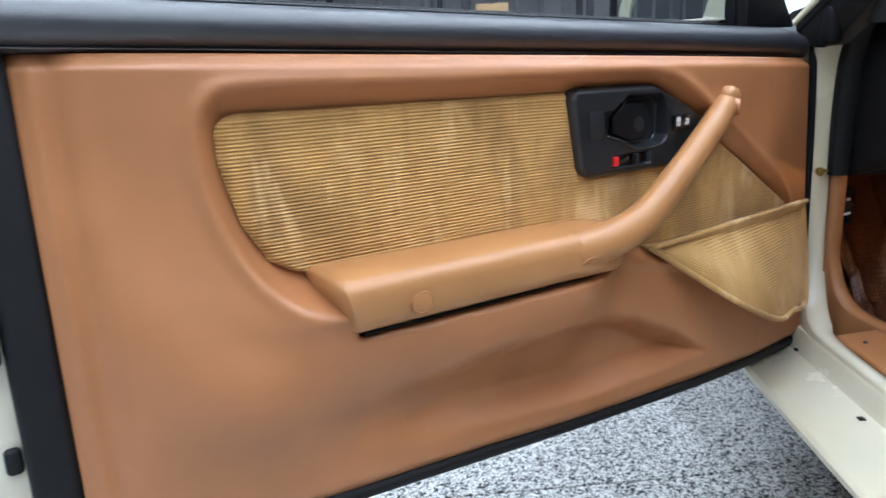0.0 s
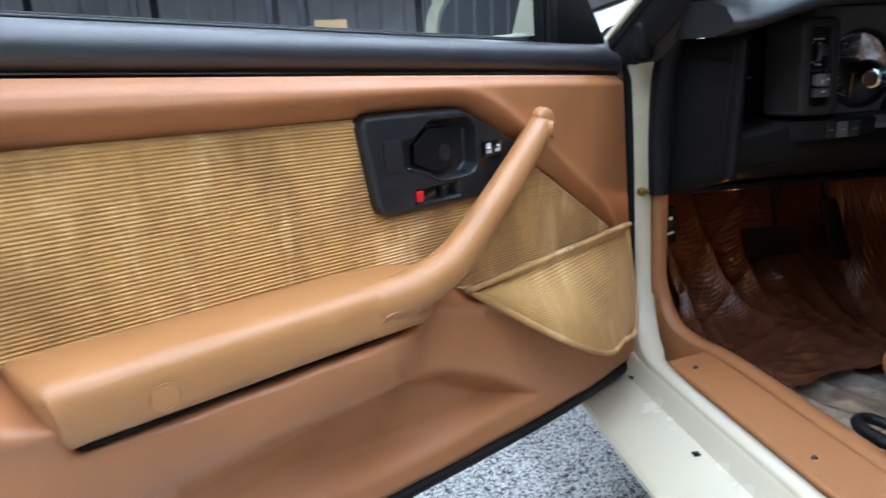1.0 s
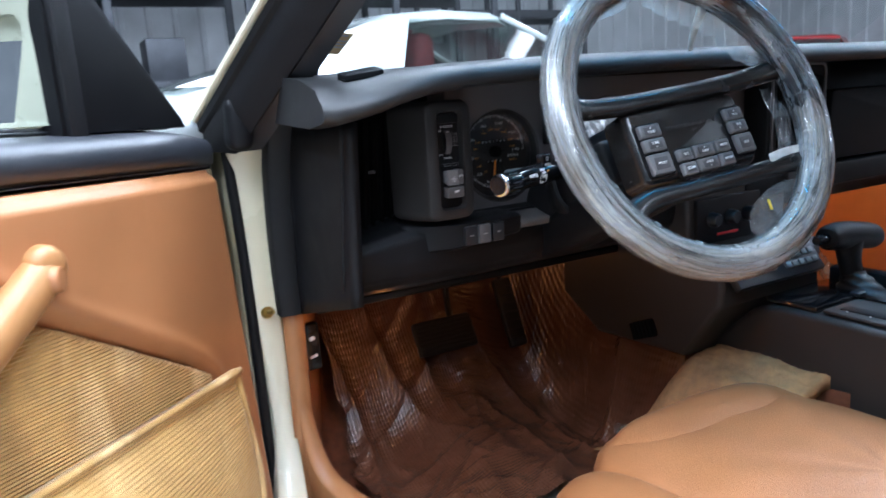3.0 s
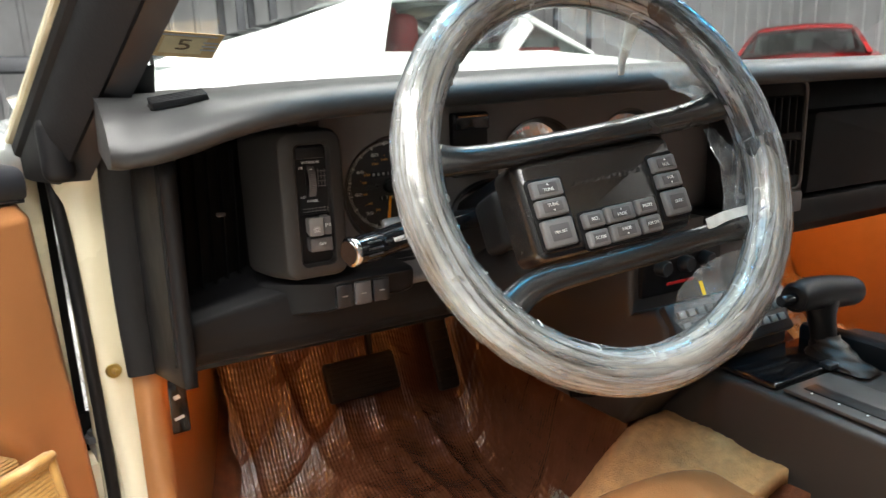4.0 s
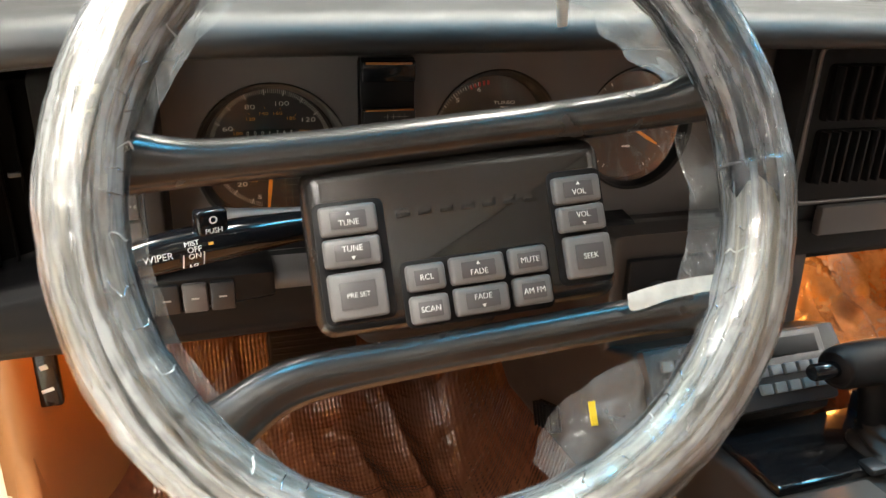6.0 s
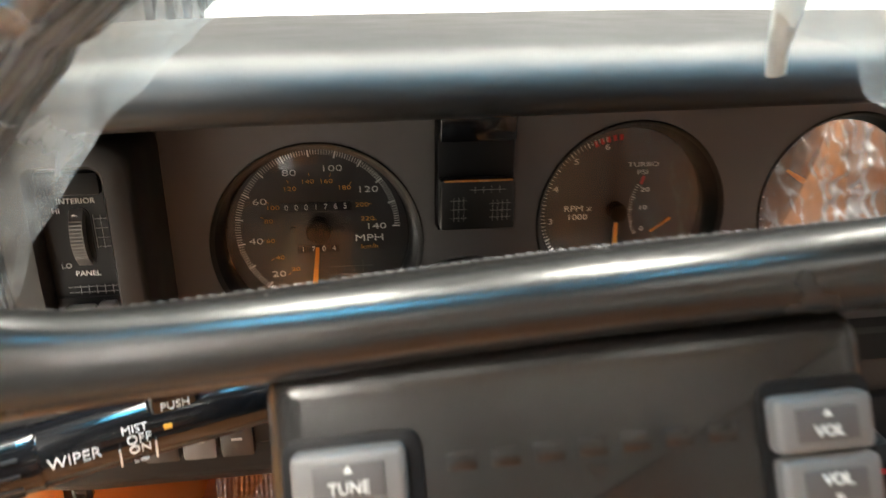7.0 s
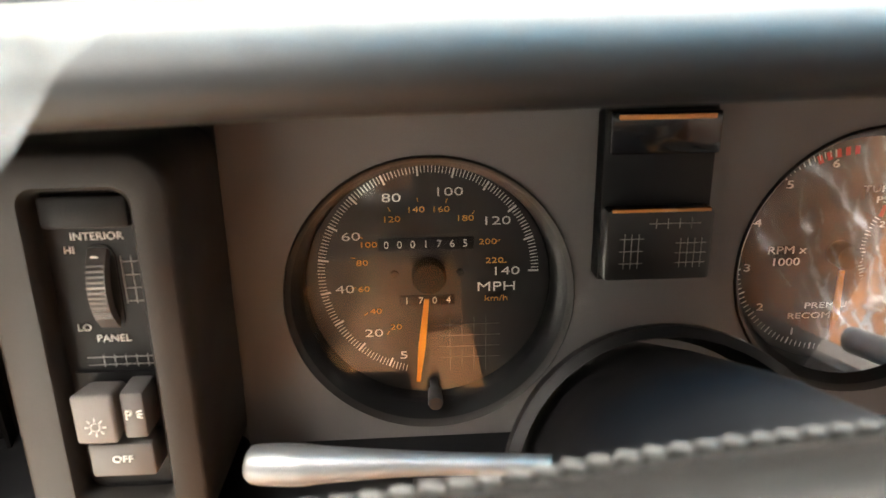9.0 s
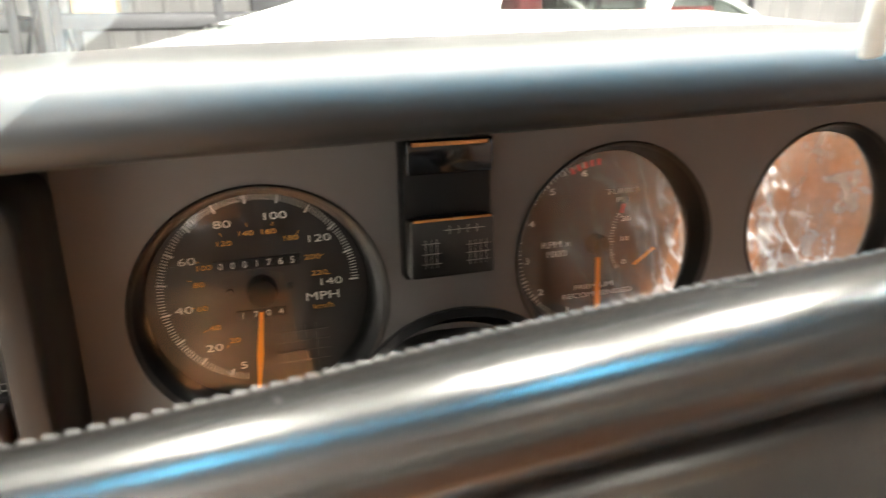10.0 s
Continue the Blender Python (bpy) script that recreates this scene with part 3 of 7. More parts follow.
def insert_point(u, v):
    z = 0.542 + 0.249 * v
    a, b = insert_left(z), insert_right(z)
    s = a + (b - a) * u
    edge = min(s - a, b - s, 0.791 - z)
    w = ramp(s, INSERT_W) + 0.0008 * math.sin(2 * math.pi * (z + 0.002 * math.sin(s * 7)) / 0.0041) - 0.006 * (1 - step(0, 0.008, edge))
    w += 0.002 * noise.noise(Vector((s * 7, z * 9, 7))) - 0.03 * step(-0.004, 0.004, inside(s, z, CUP))
    return (s, -w, z)


def pocket_edges():
    top = [(0.885, 0.046, 0.552), (1.297, 0.047, 0.571)]
    low = [(0.885, 0.046, 0.552), (1.03, 0.098, 0.448), (1.138, 0.108, 0.394), (1.21, 0.092, 0.389), (1.297, 0.066, 0.392)]
    return top, low


def pocket_point(u, v):
    top, low = pocket_edges()
    t = np.array(top[0]) * (1 - u) + np.array(top[1]) * u
    k = u * (len(low) - 1)
    i = min(int(k), len(low) - 2)
    b = np.array(low[i]) * (1 - (k - i)) + np.array(low[i + 1]) * (k - i)
    p = b * (1 - v) + t * v
    bulge = 0.016 * math.sin(math.pi * min(1, v * 0.9 + 0.1)) * math.sin(math.pi * (0.1 + 0.8 * u)) + 0.012 * step(0.9, 1, v)
    along = p[2] * 0.92 - p[0] * 0.06
    return (p[0], -(p[1] + bulge + 0.0006 * math.sin(2 * math.pi * along / 0.0043)), p[2])


def car_door():
    door = thing("car_door", "open car door with tan leather and gold corduroy trim", "car door", m=DOOR)
    panel = part("trim_panel", sheet("trim_panel", panel_point, 300, 150, TAN, back=(0, 0.03, 0)), door, "smooth tan leather door panel")
    part("corduroy_insert", sheet("corduroy_insert", insert_point, 110, 420, CORD), panel, "gold corduroy door insert with worn nap")
    pocket = part("map_pocket", sheet("map_pocket", pocket_point, 60, 400, CORD_POCKET, back=(0, 0.015, 0)), door, "gold corduroy map pocket with piping")
    top, low = pocket_edges()
    part("piping", tube("piping", [(s, -w - 0.011, z) for s, w, z in top], 0.0042, CORD, 20, 10), pocket)
    part("piping", tube("piping", [(s, -w - 0.003, z) for s, w, z in top[:1] + low[1:] + top[1:]], 0.0048, CORD, 60, 10), pocket)
    # armrest
    secs = []
    for s, dz, dw in ((0.342, 0, 0), (0.348, 0.001, 0.004), (0.36, 0.002, 0.006), (0.5, 0.002, 0.008), (0.65, 0.002, 0.009), (0.72, 0.0, 0.008), (0.77, -0.004, 0.0), (0.80, -0.008, -0.02)):
        prof = [(0.0, 0.545), (0.05, 0.543), (0.082, 0.547), (0.091, 0.553), (0.094, 0.562), (0.095, 0.585), (0.094, 0.595), (0.088, 0.604), (0.075, 0.609), (0.03, 0.614), (0.0, 0.613)]
        shrink = 0.86 if s == 0.342 else 1
        secs.append([(s + (0.02 if s < 0.35 else 0.018 if s < 0.4 else 0) * (1 - (z - 0.545) / 0.07), -(w + dw) * shrink, 0.58 + (z + dz - 0.58) * shrink) for w, z in prof])
    rest = part("armrest", loft("armrest", secs, TAN_ARM, closed=True, angle=60), door, "tan leather armrest with two screw caps")
    for s, y, z, lean in ((0.443, -0.1040, 0.572, 0), (0.707, -0.1022, 0.568, 36)):
        part("screw_cap", prism("screw_cap", rounded(0.026, 0.021, 0.009), 0.006, TAN_ARM, 0.0012), rest, m=pose(s, y, z, lean, 0, 0))
        part("cap_ring", tube("cap_ring", [(0.0145 * math.cos(a), 0, 0.012 * math.sin(a)) for a in np.linspace(0, 2 * math.pi, 28)[:-1]], 0.0009, TAN, closed=True, sides=6, up=(0, 1, 0)), rest, m=pose(s, y + 0.0006, z, lean, 0, 0))
    bar = part("pull_handle", tube("pull_handle", [(0.64, -0.070, 0.580), (0.70, -0.080, 0.584), (0.755, -0.087, 0.590), (0.82, -0.093, 0.613), (0.895, -0.088, 0.662), (0.984, -0.070, 0.714), (1.05, -0.052, 0.752), (1.072, -0.040, 0.765)],
                                   [(0.020, 0.024), (0.026, 0.027), (0.027, 0.027), (0.024, 0.024), (0.0215, 0.0215), (0.0205, 0.021), (0.0205, 0.021), (0.019, 0.020)], TAN_ARM, 60, 20), door, "tan leather grab handle")
    part("handle_boss", lathe("handle_boss", [(0.0, -0.024), (0.010, -0.0235), (0.016, -0.020), (0.0185, -0.013), (0.019, 0.006), (0.0225, 0.007), (0.0235, 0.012), (0.0235, 0.05)], TAN_ARM, 32, angle=60), bar, m=pose(1.062, -0.042, 0.767))
    part("screw_cap", lathe("screw_cap", [(0.0, -0.0025), (0.0105, -0.0022), (0.0122, -0.0008), (0.0130, 0.006)], TAN, 28), bar, m=pose(1.0625, -0.0700, 0.753, 0, 0, 35))
    # door release
    def plate_point(u, v):
        z = 0.668 + 0.129 * v
        a = ramp(z, [(0.668, 0.790), (0.670, 0.768), (0.676, 0.754), (0.685, 0.748), (0.780, 0.732), (0.790, 0.736), (0.7955, 0.746), (0.797, 0.765)])
        b = ramp(z, [(0.668, 0.93), (0.672, 0.965), (0.680, 0.983), (0.724, 1.029), (0.732, 1.029), (0.758, 0.983), (0.788, 0.917), (0.7945, 0.900), (0.797, 0.87)])
        s = a + (b - a) * u
        edge = min(s - a, (b - s) * 0.8, z - 0.668, 0.797 - z)
        w = 0.022 + 0.020 * math.sqrt(max(0.0, 1 - (1 - min(1.0, edge / 0.010)) ** 2))
        w -= 0.022 * step(-0.003, 0.004, inside(s, z, CUP))
        w -= 0.008 * step(-0.001, 0.0012, inside(s, z, SLOT))
        return (s, -w, z)
    plate = part("release_plate", sheet("release_plate", plate_point, 190, 110, BEZEL), door, "black plastic door release plate")
    plate_m = pose(0, -0.042, 0)
    lever = part("release_lever", prism("release_lever", [(0.826, 0.752), (0.850, 0.771), (0.892, 0.772), (0.898, 0.766), (0.898, 0.722), (0.890, 0.715), (0.862, 0.714), (0.838, 0.723), (0.826, 0.728)], 0.008, BLACK, 0.003, 3), plate, "black release lever", plate_m @ pose(0, 0.0135, 0))
    part("thumb_dimple", lathe("thumb_dimple", [(0, 0.0008), (0.009, -0.0006), (0.011, 0.0), (0.0112, 0.002)], BEZEL, 24), lever, m=pose(0.880, -0.0008, 0.738))
    part("cup_lip", tube("cup_lip", [(0.80, 0, 0.726), (0.834, 0, 0.716), (0.858, 0, 0.705), (0.908, 0, 0.705), (0.925, 0, 0.713), (0.929, 0, 0.730), (0.929, 0, 0.765)], 0.0016, BEZEL, 60, 8), plate, m=plate_m)
    win = part("window_switch", block("window_switch", (0.037, 0.006, 0.022), GLOSS_BLACK, 0.0015, (0.956, -0.0025, 0.736)), plate, "black window switch with white symbols", plate_m)
    for name, bars in (("door_symbol", [(0.9440, 0.7412, 0.0050, 0.0030), (0.9490, 0.7412, 0.0018, 0.0040), (0.9462, 0.7436, 0.0060, 0.0012), (0.9458, 0.7378, 0.0090, 0.0026), (0.9458, 0.7318, 0.0090, 0.0016), (0.9458, 0.7344, 0.0090, 0.0014)]),
                       ("glass_symbol", [(0.9662, 0.7398, 0.0056, 0.0024), (0.9650, 0.7348, 0.0090, 0.0020), (0.9650, 0.7322, 0.0090, 0.0010), (0.9668, 0.7376, 0.0060, 0.0008)])):
        part(name, join(name, [(block("b", (w, 0.001, h), PRINT, 0), pose(x, -0.006, z)) for x, z, w, h in bars], PRINT), win, "white symbol")
    lock = part("lock_slot", block("lock_slot", (0.078, 0.004, 0.0165), GLOSS_BLACK, 0.001, (0.851, 0.0085, 0.689)), plate, m=plate_m)
    part("red_flag", block("red_flag", (0.012, 0.006, 0.014), RED, 0.0012, (0.819, 0.003, 0.689)), lock, "red lock flag")
    part("lock_slide", block("lock_slide", (0.006, 0.008, 0.014), BEZEL, 0.001, (0.862, 0.003, 0.689)), lock)
    part("slot_lip", block("slot_lip", (0.080, 0.003, 0.002), BEZEL, 0.0008, (0.851, 0.000, 0.6785)), lock)
    part("blank_cover", block("blank_cover", (0.026, 0.002, 0.038), BEZEL, 0.0006, (0.777, -0.0006, 0.744)), plate, m=plate_m)
    # belt
    secs = []
    for s in np.linspace(-0.02, 1.352, 40):
        t = d_top(s)
        end = step(1.352, 1.29, s)
        secs.append([(s, -w * (0.4 + 0.6 * end), t + (z * (0.75 + 0.25 * end))) for w, z in ((-0.02, 0.0), (0.004, 0.0015), (0.008, 0.004), (0.007, 0.0065), (0.012, 0.008), (0.020, 0.012), (0.024, 0.022), (0.024, 0.032), (0.018, 0.043), (0.002, 0.051), (-0.030, 0.054), (-0.034, 0.050))])
    belt = part("belt_pad", loft("belt_pad", secs, VINYL, angle=50), door, "black vinyl padded window ledge")
    part("bright_line", tube("bright_line", [(s, -0.0085, d_top(s) + 0.0045) for s in (-0.02, 0.6, 1.34)], 0.0009, SILVER, 24, 6), belt)
    part("window_seal", tube("window_seal", [(s, 0.040, d_top(s) + 0.058) for s in (-0.02, 0.6, 1.33)], (0.004), RUBBER, 24, 8), belt, "black window seal")
    part("bright_bead", tube("bright_bead", [(s, 0.031, d_top(s) + 0.0565) for s in (-0.02, 0.6, 1.30)], (0.0018), BEZEL, 24, 8), belt)
    # shell, seals
    part("shell", block("shell", (1.36, 0.085, 0.545), PAINT, 0.012, (0.722, 0.078, 0.587)), door, "cream white painted door shell")
    part("latch_flange", block("latch_flange", (0.06, 0.03, 0.54), PAINT, 0.006, (0.035, 0.030, 0.56)), door)
    latch = part("latch", block("latch", (0.03, 0.03, 0.055), BLACK, 0.004, (0.022, 0.008, 0.60)), door, "black door latch")
    part("striker_claw", tube("striker_claw", [(0.012, -0.008, 0.60), (0.024, -0.012, 0.602), (0.034, -0.006, 0.598)], 0.004, STEEL, 12, 8), latch)
    part("rubber_stop", block("rubber_stop", (0.016, 0.012, 0.028), RUBBER, 0.005, (0.030, 0.012, 0.468), 3), door)
    part("edge_seal", block("edge_seal", (0.046, 0.030, 0.625), RUBBER, 0.011, (0.062, 0.008, 0.548), 4), door, "black rubber door seal")
    part("hinge_seal", tube("hinge_seal", [(1.392, 0.004, 0.845), (1.398, 0.002, 0.70), (1.402, 0.002, 0.50), (1.404, 0.004, 0.31)], 0.0075, RUBBER, 30, 10), door, "black rubber hinge side seal")
    # Black strip stands in for the shade in the groove below the armrest.
    part("armrest_gap_shade", loft("armrest_gap_shade", [[(s, -w, z) for w, z in ((0.0, 0.5415), (0.080, 0.5410), (0.086, 0.5435), (0.083, 0.549), (0.0, 0.549))] for s in (0.376, 0.5, 0.65, 0.735)], BLACK, closed=True), rest, "dark shadow strip under the armrest")
    part("bottom_seal", tube("bottom_seal", [(s, 0.010 - ramp(s, PANEL_W), d_bottom(s) - 0.005) for s in (0.09, 0.2, 0.4, 0.7, 1.0, 1.2, 1.38)], 0.0115, RUBBER, 40, 10), door, "black rubber lower door seal")
    # corner and mirror
    sail = part("corner_cover", prism("corner_cover", [(1.152, 0.882), (1.33, 0.880), (1.325, 0.892), (1.245, 0.995), (1.205, 1.045), (1.152, 1.10)], 0.03, BLACK, 0.004), door, "black mirror corner cover", m=pose(0, 0.008, 0))
    part("run_channel", block("run_channel", (0.022, 0.02, 0.25), RUBBER, 0.004, (1.168, 0.002, 0.99)), sail)
    return door


door = car_door()
MIRROR_M = Matrix.Translation((0.326, 1.356, 0)) @ pose(0, 0, 0, 0, 0, -27.1)


def side_mirror():
    outer = [(0.0, 0.893), (-0.002, 0.917), (0.008, 0.95), (0.034, 0.983), (0.090, 1.010), (0.160, 1.025), (0.184, 1.022), (0.196, 1.010), (0.200, 0.985), (0.202, 0.893)]
    inner = [(0.019, 0.899), (0.018, 0.92), (0.026, 0.947), (0.048, 0.972), (0.098, 0.995), (0.155, 1.008), (0.168, 1.003), (0.170, 0.985), (0.158, 0.94), (0.146, 0.899)]
    cx, cz = 0.10, 0.94
    outer, inner = ([tuple(q) for q in smooth_path(o, 44)] for o in (outer, inner))
    secs = [[(cx + (x - cx) * k, y, cz + (z - cz) * k) for x, z in o] for o, k, y in ((inner, 1.0, 0.012), (inner, 1.0, 0.0), (outer, 0.985, -0.004), (outer, 1.0, 0.004), (outer, 1.0, 0.03), (outer, 0.93, 0.08), (outer, 0.7, 0.12), (outer, 0.3, 0.135))]
    mir = thing("side_mirror", "cream white door mirror with dark reflecting glass", "mirror", m=MIRROR_M)
    part("housing", loft("housing", secs, MIRROR_PAINT_SHADED, closed=True, cap=True, angle=50), mir)
    part("mirror_glass", prism("mirror_glass", inner, 0.003, MIRROR), mir, "mirror glass", m=Matrix.Translation((0.1, 0.009, 0.94)) @ pose(0, 0, 0, -4, 0, 0) @ Matrix.Translation((-0.1, 0, -0.94)))
    part("foot", block("foot", (0.07, 0.05, 0.03), PAINT, 0.01, (0.17, 0.03, 0.885)), mir)


side_mirror()


# ---- the car's body ----
def path_strip(name, rows, mat, thick=0.02):
    """A band: rows of (y, z, x_outer, x_inner), with a little roundness across."""
    p = smooth_path(rows, 90)
    secs = []
    for k, (y, z, xo, xi) in enumerate(p):
        a, b = p[max(k - 1, 0)], p[min(k + 1, len(p) - 1)]
        t = np.array([b[0] - a[0], b[1] - a[1]])
        t /= np.linalg.norm(t) + 1e-9
        n = np.array([t[1], -t[0]])  # towards the opening
        if n[0] > 0 or (abs(n[0]) < 0.3 and n[1] < 0):
            n = -n
        sec = []
        for f, h in ((0, -thick), (0, -0.004), (0.06, 0.0), (0.5, 0.002), (0.94, 0.0), (1, -0.004), (1, -thick)):
            sec.append((xo + (xi - xo) * f, y + n[0] * h, z + n[1] * h))
        secs.append(sec)
    return loft(name, secs, mat, angle=60)


JAMB = [(1.352, 0.89), (1.368, 0.868), (1.395, 0.80), (1.402, 0.62), (1.402, 0.50), (1.394, 0.42), (1.365, 0.355), (1.315, 0.325), (1.23, 0.314), (0.9, 0.312), (0.3, 0.312), (-1.2, 0.312)]


def car_body():
    body = thing("white_car", "cream white car body with its door opening bare", "car")
    xo = (0.70, 0.692, 0.692, 0.696, 0.710, 0.712, 0.700, 0.686, 0.684, 0.684, 0.684, 0.684)
    xi = (0.775, 0.765, 0.755, 0.746, 0.746, 0.746, 0.742, 0.730, 0.712, 0.710, 0.710, 0.710)
    jamb = part("door_jamb", path_strip("door_jamb", [(y, z, a, b) for (y, z), a, b in zip(JAMB, xo, xi)], PAINT, 0.05), body, "cream white painted door jamb")
    brass = material("brass", (0.5, 0.36, 0.12), 0.35, metal=1)
    part("jamb_bolt", lathe("jamb_bolt", [(0, -0.024), (0.0030, -0.024), (0.0034, -0.022), (0.0034, -0.006), (0.0075, -0.006), (0.0080, -0.004), (0.0095, -0.002), (0.0095, 0.002)], brass, 16), jamb, "brass stud with a nut", m=pose(0.724, 1.402, 0.607, -12, 0, 8))
    prof = [(0.70, 0.10), (0.575, 0.215), (0.557, 0.238), (0.556, 0.248), (0.563, 0.2535), (0.60, 0.256), (0.66, 0.260), (0.670, 0.263), (0.676, 0.272), (0.680, 0.295), (0.684, 0.302), (0.72, 0.302), (0.72, 0.10)]
    sill = part("sill", loft("sill", [[(x, y, z) for x, z in prof] for y in (-1.2, 0.4, 1.0, 1.30, 1.42)], PAINT, closed=True, angle=30), body, "cream white painted door sill with yellowed spots")
    for x, y, z in ((0.672, 1.325, 0.2665), (0.655, 1.045, 0.2608)):
        part("drain_plug", block("drain_plug", (0.011, 0.012, 0.003), GLOSS_BLACK, 0.001, (x, y, z)), sill, "black drain hole")
    part("hinge_pillar", block("hinge_pillar", (0.075, 0.26, 0.72), PAINT, 0.01, (0.728, 1.54, 0.52)), body)
    # Solid black block fills the door gap in place of its shade.
    part("gap_shade_filler", block("gap_shade_filler", (0.13, 0.02, 0.62), BLACK, 0.003, (0.62, 1.50, 0.56)), body)
    hinge = part("door_hinge", block("door_hinge", (0.045, 0.05, 0.05), PAINT, 0.005, (0.672, 1.44, 0.46)), body, "cream painted door hinge")
    part("hinge_pin", lathe("hinge_pin", [(0, -0.045), (0.008, -0.045), (0.008, 0.045), (0, 0.045)], STEEL, 16, "z"), hinge, m=pose(0.655, 1.418, 0.46))
    part("hinge_arm", block("hinge_arm", (0.02, 0.06, 0.016), PAINT, 0.004, (0.645, 1.43, 0.43)), hinge)
    # Matte black block behind the hinge stands in for the dark of its cavity.
    well = part("hinge_well_shade", block("hinge_well_shade", (0.090, 0.012, 0.170), VOID, 0.006, (0.680, 1.445, 0.460)), body, "black block standing in for the shaded hinge pocket")
    part("hinge_nut", lathe("hinge_nut", [(0, 0.010), (0.0052, 0.010), (0.0058, 0.008), (0.0058, 0.003), (0.011, 0.003), (0.012, 0.0), (0.012, -0.004)], STEEL, 6, "z"), well, "steel hinge nut", pose(0.690, 1.425, 0.517))
    part("hinge_post", tube("hinge_post", [(0.690, 1.425, 0.514), (0.693, 1.425, 0.499), (0.696, 1.426, 0.480)], 0.0075, BUTTON, 12, 12), well)
    for k, (x, z, w, h) in enumerate(((0.682, 0.500, 0.030, 0.026), (0.705, 0.488, 0.040, 0.015), (0.694, 0.448, 0.012, 0.060), (0.716, 0.450, 0.010, 0.062), (0.704, 0.421, 0.036, 0.012))):
        part("hinge_casting", block("hinge_casting", (w, 0.016, h), PAINT, 0.0045, (0, 0, 0), 3), well, "cream painted hinge casting" if k == 0 else "", pose(x - 0.006, 1.426, z - 0.017, 0, (-12, 6, -4, -6, 8)[k], 0))
    part("hinge_cable", tube("hinge_cable", [(0.655, 1.422, 0.585), (0.657, 1.420, 0.52), (0.664, 1.418, 0.45), (0.675, 1.418, 0.38), (0.682, 1.418, 0.34)], 0.0065, RUBBER, 24, 10), well, "black rubber cable boot")
    # windscreen pillar
    d = np.array((0.103, -0.268, 0.21))
    base = np.array((0.655, 1.400, 0.888))

    def rail(offs, name, mat, length=2.3, label=""):
        secs = []
        for k in np.linspace(-0.15, length, 14):
            secs.append([tuple(base + d * k + np.array(o)) for o in offs])
        return part(name, loft(name, secs, mat, closed=True, angle=40), body, label)

    rail([(0, 0, 0), (0.004, -0.005, 0.001), (0.009, -0.004, 0.001), (0.011, 0.010, 0.005), (0, 0.010, 0.004)], "pillar_edge", PAINT)
    rail([(0.007, -0.004, -0.002), (0.012, -0.014, -0.004), (0.018, -0.016, -0.006), (0.026, -0.036, -0.009), (0.035, -0.050, -0.012), (0.060, -0.075, -0.016), (0.075, -0.070, -0.010), (0.08, 0.0, 0.01), (0.03, 0.04, 0.02)], "pillar_seal", RUBBER, label="black pillar weatherstrip")
    rail([(0.045, -0.050, -0.004), (0.062, -0.072, -0.014), (0.090, -0.095, -0.012), (0.0945, -0.084, -0.002), (0.092, -0.045, 0.012), (0.082, 0.0, 0.02), (0.07, -0.01, 0.01)], "pillar_cover", BEZEL, label="black inner pillar cover")
    part("seal_boot", block("seal_boot", (0.032, 0.045, 0.07), BLACK, 0.012, (0.702, 1.352, 0.880), 3), body, "black rubber corner boot")
    part("jamb_seal", path_strip("jamb_seal", [(1.27, 0.96, 0.755, 0.80), (1.32, 0.90, 0.742, 0.80), (1.362, 0.82, 0.738, 0.795), (1.377, 0.70, 0.736, 0.790), (1.382, 0.600, 0.738, 0.785)], RUBBER, 0.03), body, "black door opening seal")
    # hood, cowl, glass
    def hood(u, v):
        x = 0.62 + 1.72 * u
        y = 1.78 + 1.55 * v
        return (x, y, 0.905 - 0.16 * v * v - 0.06 * (2 * u - 1) ** 4 + 0.012 * step(0.3, 0.36, u) * (1 - step(0.64, 0.7, u)))
    part("hood", sheet("hood", hood, 60, 40, WHITE_PAINT, back=(0, 0, -0.04)), body, "white hood")
    part("cowl", block("cowl", (1.62, 0.16, 0.03), BLACK, 0.008, (1.47, 1.74, 0.875)), body)

    def fender(u, v):
        y = 1.40 + 1.9 * u
        a = math.pi / 2 * v
        return (0.64 - 0.11 * math.sin(a), y, 0.905 - 0.13 * u * u - 0.35 * (1 - math.cos(a)))
    part("fender", sheet("fender", fender, 30, 12, WHITE_PAINT, back=(0.05, 0, -0.05)), body, "white front fender")

    def screen(u, v):
        return (0.74 + 1.46 * u + (0.11 - 0.22 * u) * v, 1.66 - 0.72 * v - 0.1 * (2 * u - 1) ** 2 * (1 - v), 0.905 + 0.36 * v)
    part("windscreen", sheet("windscreen", screen, 16, 8, GLASS), body, "clear windscreen")
    part("shade_band", sheet("shade_band", lambda u, v: tuple(Vector(screen(u, 0.78 + 0.22 * v)) + Vector((0, -0.003, -0.002))), 16, 4, pane_material("blue_shade_band", (0.05, 0.42, 0.74))), body, "blue tinted shade band")
    return body, screen


body, screen = car_body()


